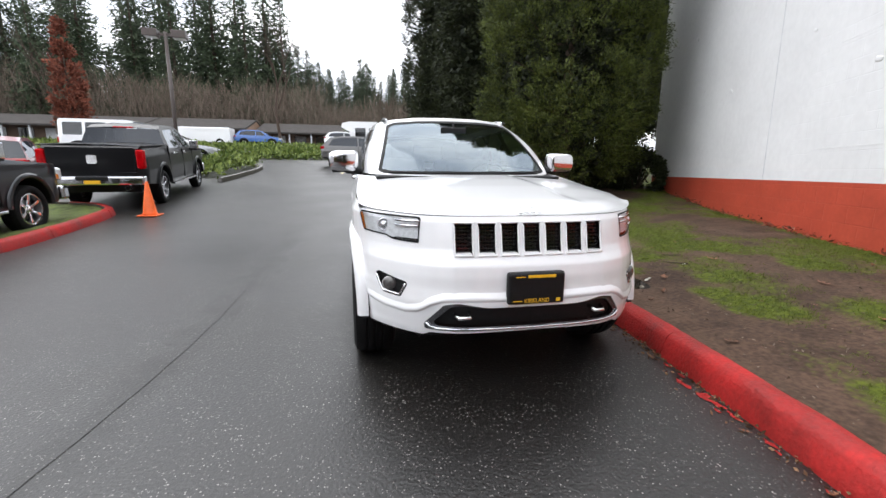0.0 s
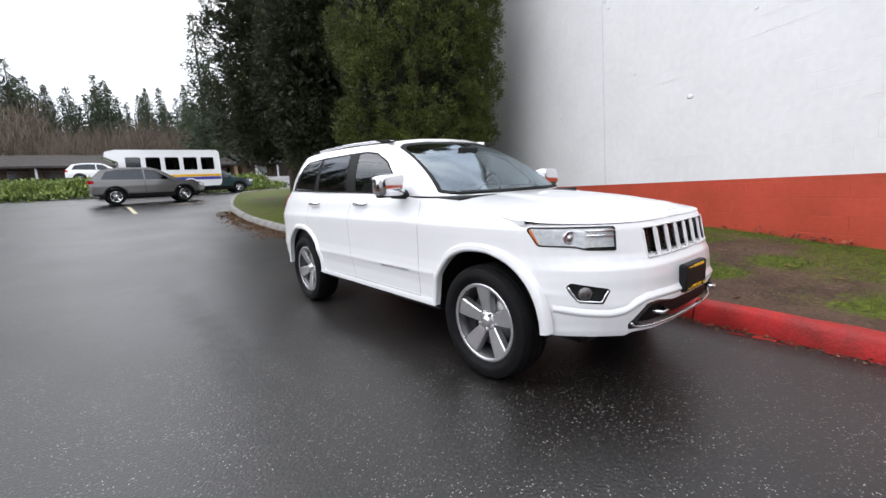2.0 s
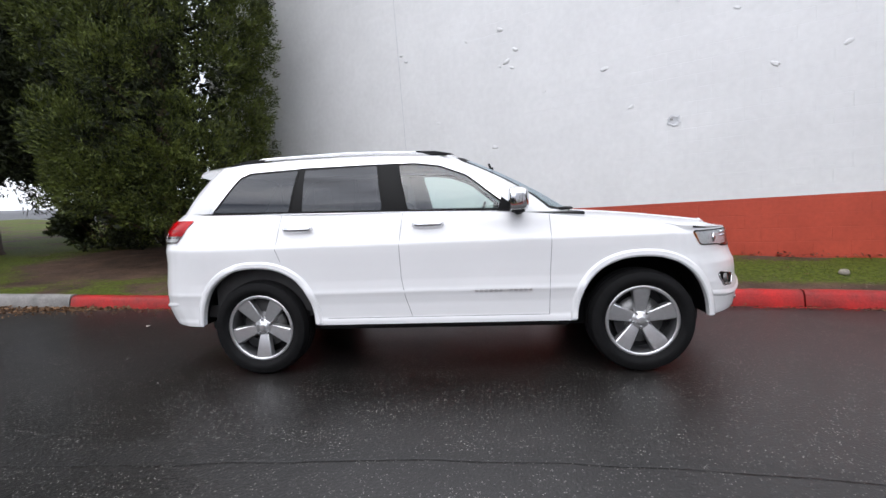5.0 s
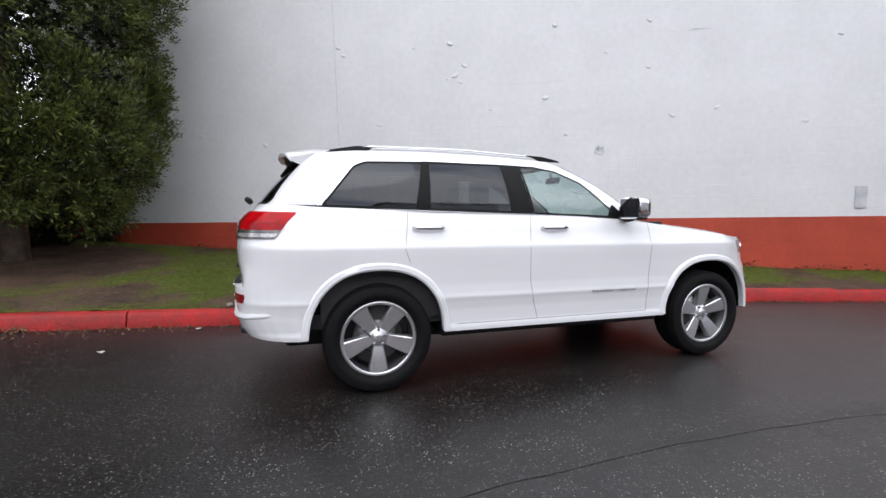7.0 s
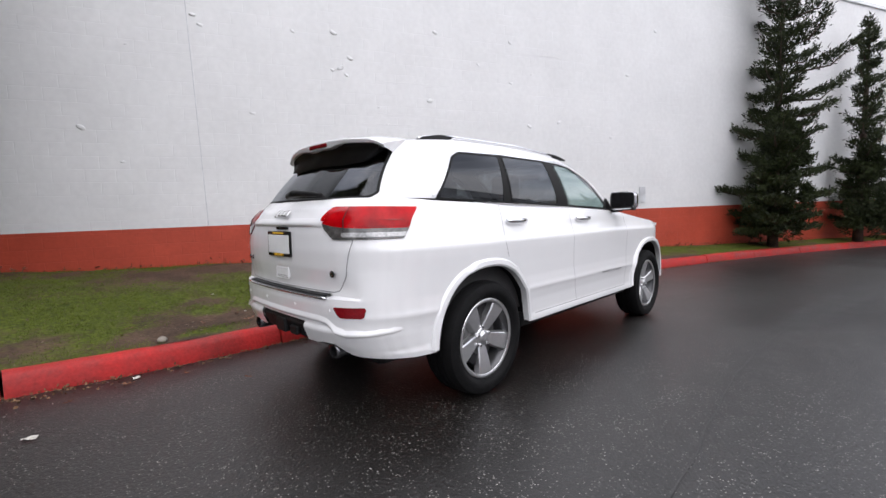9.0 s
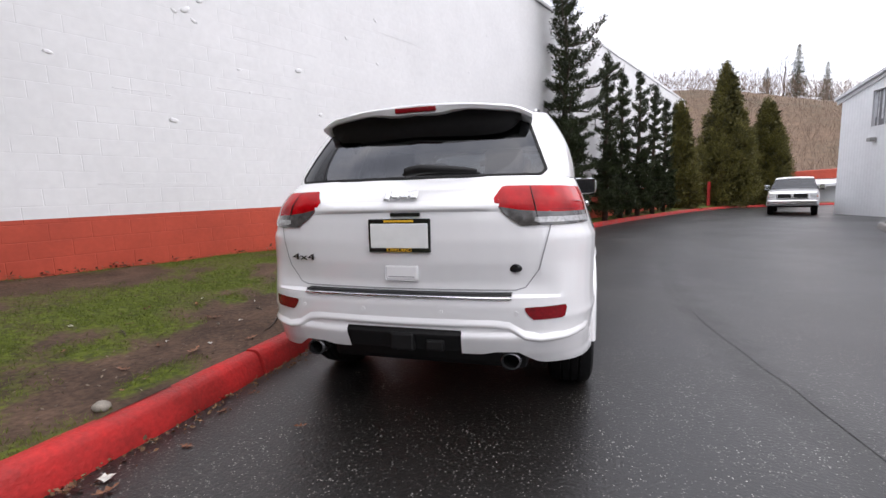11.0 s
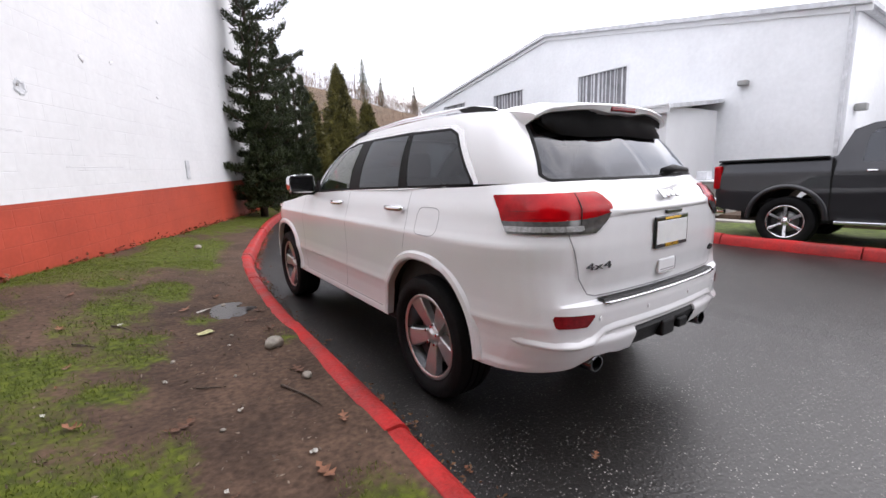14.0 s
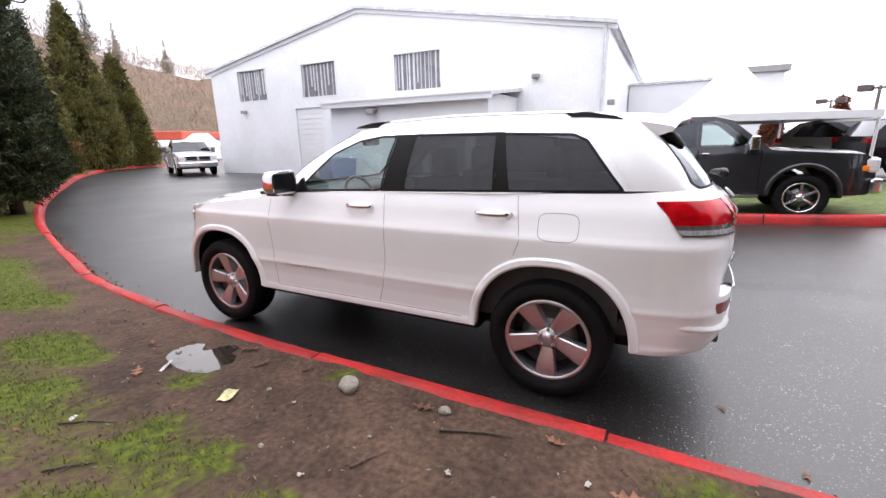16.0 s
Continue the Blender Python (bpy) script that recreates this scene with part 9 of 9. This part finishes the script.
def scrap(name, label, x, y, w, h, turn, material, on_road=False):
    """A crumpled scrap a few centimetres across."""
    rg = random.Random(int(abs(x * 991 + y * 577)))
    V = [((i / 4 - 0.5) * w, (j / 3 - 0.5) * h * rg.uniform(0.75, 1.1), 0.004 + rg.uniform(0, 0.012)) for i in range(5) for j in range(4)]
    F = [(i * 4 + j, (i + 1) * 4 + j, (i + 1) * 4 + j + 1, i * 4 + j + 1) for i in range(4) for j in range(3)]
    ob = raw(name, V, F, material, None, False)
    ob.matrix_basis = pose(x, y, (ground_z(x, y) if on_road else verge_height(x, y)) + 0.004, 0, 0, turn)
    tagged(ob, label, "litter", "litter on the verge")


scrap("paper_strip", "white paper strip beside the puddle", 1.90, 0.66, 0.15, 0.025, 35, M_PAPER)
scrap("paper_scrap", "crumpled yellowed scrap on the soil", 1.96, 1.35, 0.12, 0.08, 20, M_YELLOWED)
for x, y, w in ((1.95, 2.75, 0.05), (2.25, 2.2, 0.04), (2.5, 0.9, 0.06), (2.75, 2.35, 0.05), (1.85, 1.75, 0.035), (1.75, 3.3, 0.05), (2.1, 3.35, 0.04), (3.0, 3.4, 0.07)):
    scrap("paper_scrap", "small pale scrap on the damp soil", x, y, w * 0.7, w * 0.4, x * 300, M_PAPER)
scrap("paper_scrap", "small white scrap on the wet road", 1.18, 4.50, 0.06, 0.05, 10, M_PAPER, True)
scrap("paper_scrap", "small white scrap on the wet road", 0.49, 5.09, 0.07, 0.03, 60, M_PAPER, True)


def twig(x0, y0, x1, y1, r):
    bm = bmesh.new()
    pts = []
    for k in range(6):
        t = k / 5
        x, y = x0 + (x1 - x0) * t + 0.012 * math.sin(5 * t + x0), y0 + (y1 - y0) * t
        pts.append((x, y, verge_height(x, y) + r + 0.004))
    tube(bm, pts, [r, r, r * 0.9, r * 0.8, r * 0.6, r * 0.35], 6)
    m = pts[2]
    tube(bm, [m, (m[0] + 0.05, m[1] + 0.03, m[2] + 0.012)], [r * 0.6, r * 0.3], 5)
    tagged(part("twig", bm, M_STICK, None, "", True), "thin dark twig lying on the soil", "twig", "twigs on the verge")


for a in ((1.69, 2.58, 1.58, 2.92, 0.007), (2.55, 0.9, 2.40, 1.12, 0.006), (2.75, 1.25, 2.60, 1.38, 0.006), (2.1, 2.35, 1.98, 2.42, 0.005), (2.6, 3.3, 2.45, 3.38, 0.006)):
    twig(*a)

# the puddle in its hollow
M_WATER = mat("puddle_water", (0.022, 0.018, 0.014), 0.03, var=0.2, scale=6)
px, py = PUDDLE
level = verge_height(px, py) + 0.020
pv = [(px, py, level)] + [(px + 0.23 * math.cos(a) * (1 + 0.7 * noise.noise(Vector((math.cos(a) * 2.2, math.sin(a) * 2.2, 1)))), py + 0.33 * math.sin(a) * (1 + 0.7 * noise.noise(Vector((math.cos(a) * 2.2, math.sin(a) * 2.2, 6)))), level) for a in (2 * math.pi * k / 40 for k in range(40))]
tagged(raw("puddle", pv, [(0, k + 1, (k + 1) % 40 + 1) for k in range(40)], M_WATER), "shallow brown puddle in the soil beside the kerb", "puddle", kind="structure")

# leaf crumbs along the foot of the kerb and over the soil
rc = np.random.default_rng(23)
C, N = [], []
for _ in range(9000):
    y = rc.uniform(-7, 15)
    if noise.noise(Vector((y * 0.8, 0, 8))) < rc.uniform(-0.7, 0.5) - (0.3 if y > 4.5 else 0):
        continue
    x = kerb_x(y) - 0.015 - abs(rc.normal(0, 0.07 + (0.22 * smooth01((y - 4) / 4))))
    C.append((x, y, ground_z(x, y) + 0.004))
    N.append((rc.normal(), rc.normal(), 0.25))
M_SILT = leaf_material("brown_silt", (0.075, 0.042, 0.024), (0.20, 0.115, 0.062), 0.9)
tagged(leaves("leaf_crumbs", C, N, 0.026, 1, M_SILT, None, 24, 0.6, 0.3), "brown leaf crumbs along the foot of the kerb", "leaf litter", kind="stuff")
C, N = [], []
for _ in range(2600):
    y = rc.uniform(-3.5, 6)
    x = kerb_x(y) + rc.uniform(0.16, 2.8)
    if wall_side(x, y) < 0.05:
        continue
    C.append((x, y, verge_height(x, y) + 0.005))
    N.append((rc.normal(), rc.normal(), 0.2))
tagged(leaves("soil_crumbs", C, N, 0.024, 1, M_TWIG, None, 25, 0.4, 0.3), "small bits of bark and dead grass on the soil", "debris", kind="stuff")
C, N = [], []
for _ in range(9000):
    y = rc.uniform(6.0, 15.5)
    d = abs(rc.normal(0, 0.30)) * smooth01((y - 5.5) / 3)
    if noise.noise(Vector((y * 1.3, d * 5, 3))) < rc.uniform(-0.5, 0.35):
        continue
    x = kerb_x(y) - 0.015 - d
    C.append((x, y, ground_z(x, y) + 0.003))
    N.append((rc.normal(), rc.normal(), 0.12))
tagged(leaves("silt", C, N, 0.045, 1, M_SILT, None, 27, 0.8, 0.25), "brown silt and needles washed against the kerb", "silt", kind="stuff")
# red paint spilled on the road along the kerb's foot
V, F = [], []
for _ in range(330):
    y = rc.uniform(-5.5, -0.4)
    if noise.noise(Vector((y * 1.1, 2, 6))) < rc.uniform(-0.35, 0.45):
        continue
    x = kerb_x(y) - 0.075 - abs(rc.normal(0, 0.035))
    k0, r0 = len(V), rc.uniform(0.010, 0.034)
    V.append((x, y, ground_z(x, y) + 0.005))
    for k in range(9):
        a = 2 * math.pi * k / 9
        r1 = r0 * rc.uniform(0.45, 1.25)
        px, py = x + 0.7 * r1 * math.cos(a), y + 1.7 * r1 * math.sin(a)
        V.append((px, py, ground_z(px, py) + 0.004))
    F += [(k0, k0 + 1 + k, k0 + 1 + (k + 1) % 9) for k in range(9)]
tagged(raw("paint_spill", V, F, M_KERB), "red paint spots on the asphalt along the kerb", "paint", kind="stuff")
# crumbled red paint and dead leaves along the wall's foot
C, N = [], []
for _ in range(900):
    s = rc.uniform(-7, 14)
    if noise.noise(Vector((s * 0.9, 4, 0))) < rc.uniform(-0.5, 0.6):
        continue
    q = wall_point(s, 0.03 + abs(rc.normal(0, 0.05)), 0)
    C.append((q.x, q.y, verge_height(q.x, q.y) + 0.01 + abs(rc.normal(0, 0.02))))
    N.append((rc.normal(), rc.normal(), 0.4))
tagged(leaves("wall_litter", C, N, 0.06, 2, M_LEAF_RUST, None, 26, 0.5, 0.4), "dead leaves and crumbs along the wall foot", "leaf litter", kind="stuff")

# the long paving seam, cracked and darker than the road
M_TAR = mat("dark_seam", (0.011, 0.0105, 0.010), 0.45, var=0.3, scale=20, bump=0.4, bump_scale=80, spec=0.75)


def seam(path, w0, label, seed):
    pts = spline(path, 0.06)
    V, F = [], []
    for i, (x, y) in enumerate(pts):
        a, b = pts[max(0, i - 1)], pts[min(len(pts) - 1, i + 1)]
        d = Vector((b[0] - a[0], b[1] - a[1])).normalized()
        o = Vector((-d.y, d.x))
        w = max(0.004, w0 * (0.5 + 1.1 * noise.noise(Vector((x * 1.1, y * 1.1, seed))) + 0.8 * noise.noise(Vector((x * 6, y * 6, seed)))))
        j = 0.02 * noise.noise(Vector((x * 3, y * 3, seed + 5)))
        for e in (-1, 1):
            px, py = x + o.x * (j + e * w), y + o.y * (j + e * w)
            V.append((px, py, ground_z(px, py) + 0.004))
    F = [(2 * i, 2 * i + 2, 2 * i + 3, 2 * i + 1) for i in range(len(pts) - 1)]
    tagged(raw("road_seam", V, F, M_TAR), label, "road seam", kind="structure")


seam([(-1.75, 15), (-1.9, 10.9), (-2.08, 7.5), (-2.15, 3.8), (-2.04, 1.4), (-2.16, -0.4), (-2.4, -1.8), (-2.82, -3.85), (-5.3, -9.4), (-8.8, -17), (-12, -25)], 0.003, "dark cracked seam along the middle of the road", 1)
seam([(-2.55, 7.75), (-1.9, 7.5), (-1.2, 7.25), (0.4, 7.0)], 0.008, "fine crack across the road", 3)
seam([(-1.95, 10.9), (-1.0, 10.6), (0.6, 10.7)], 0.010, "fine crack across the road", 4)
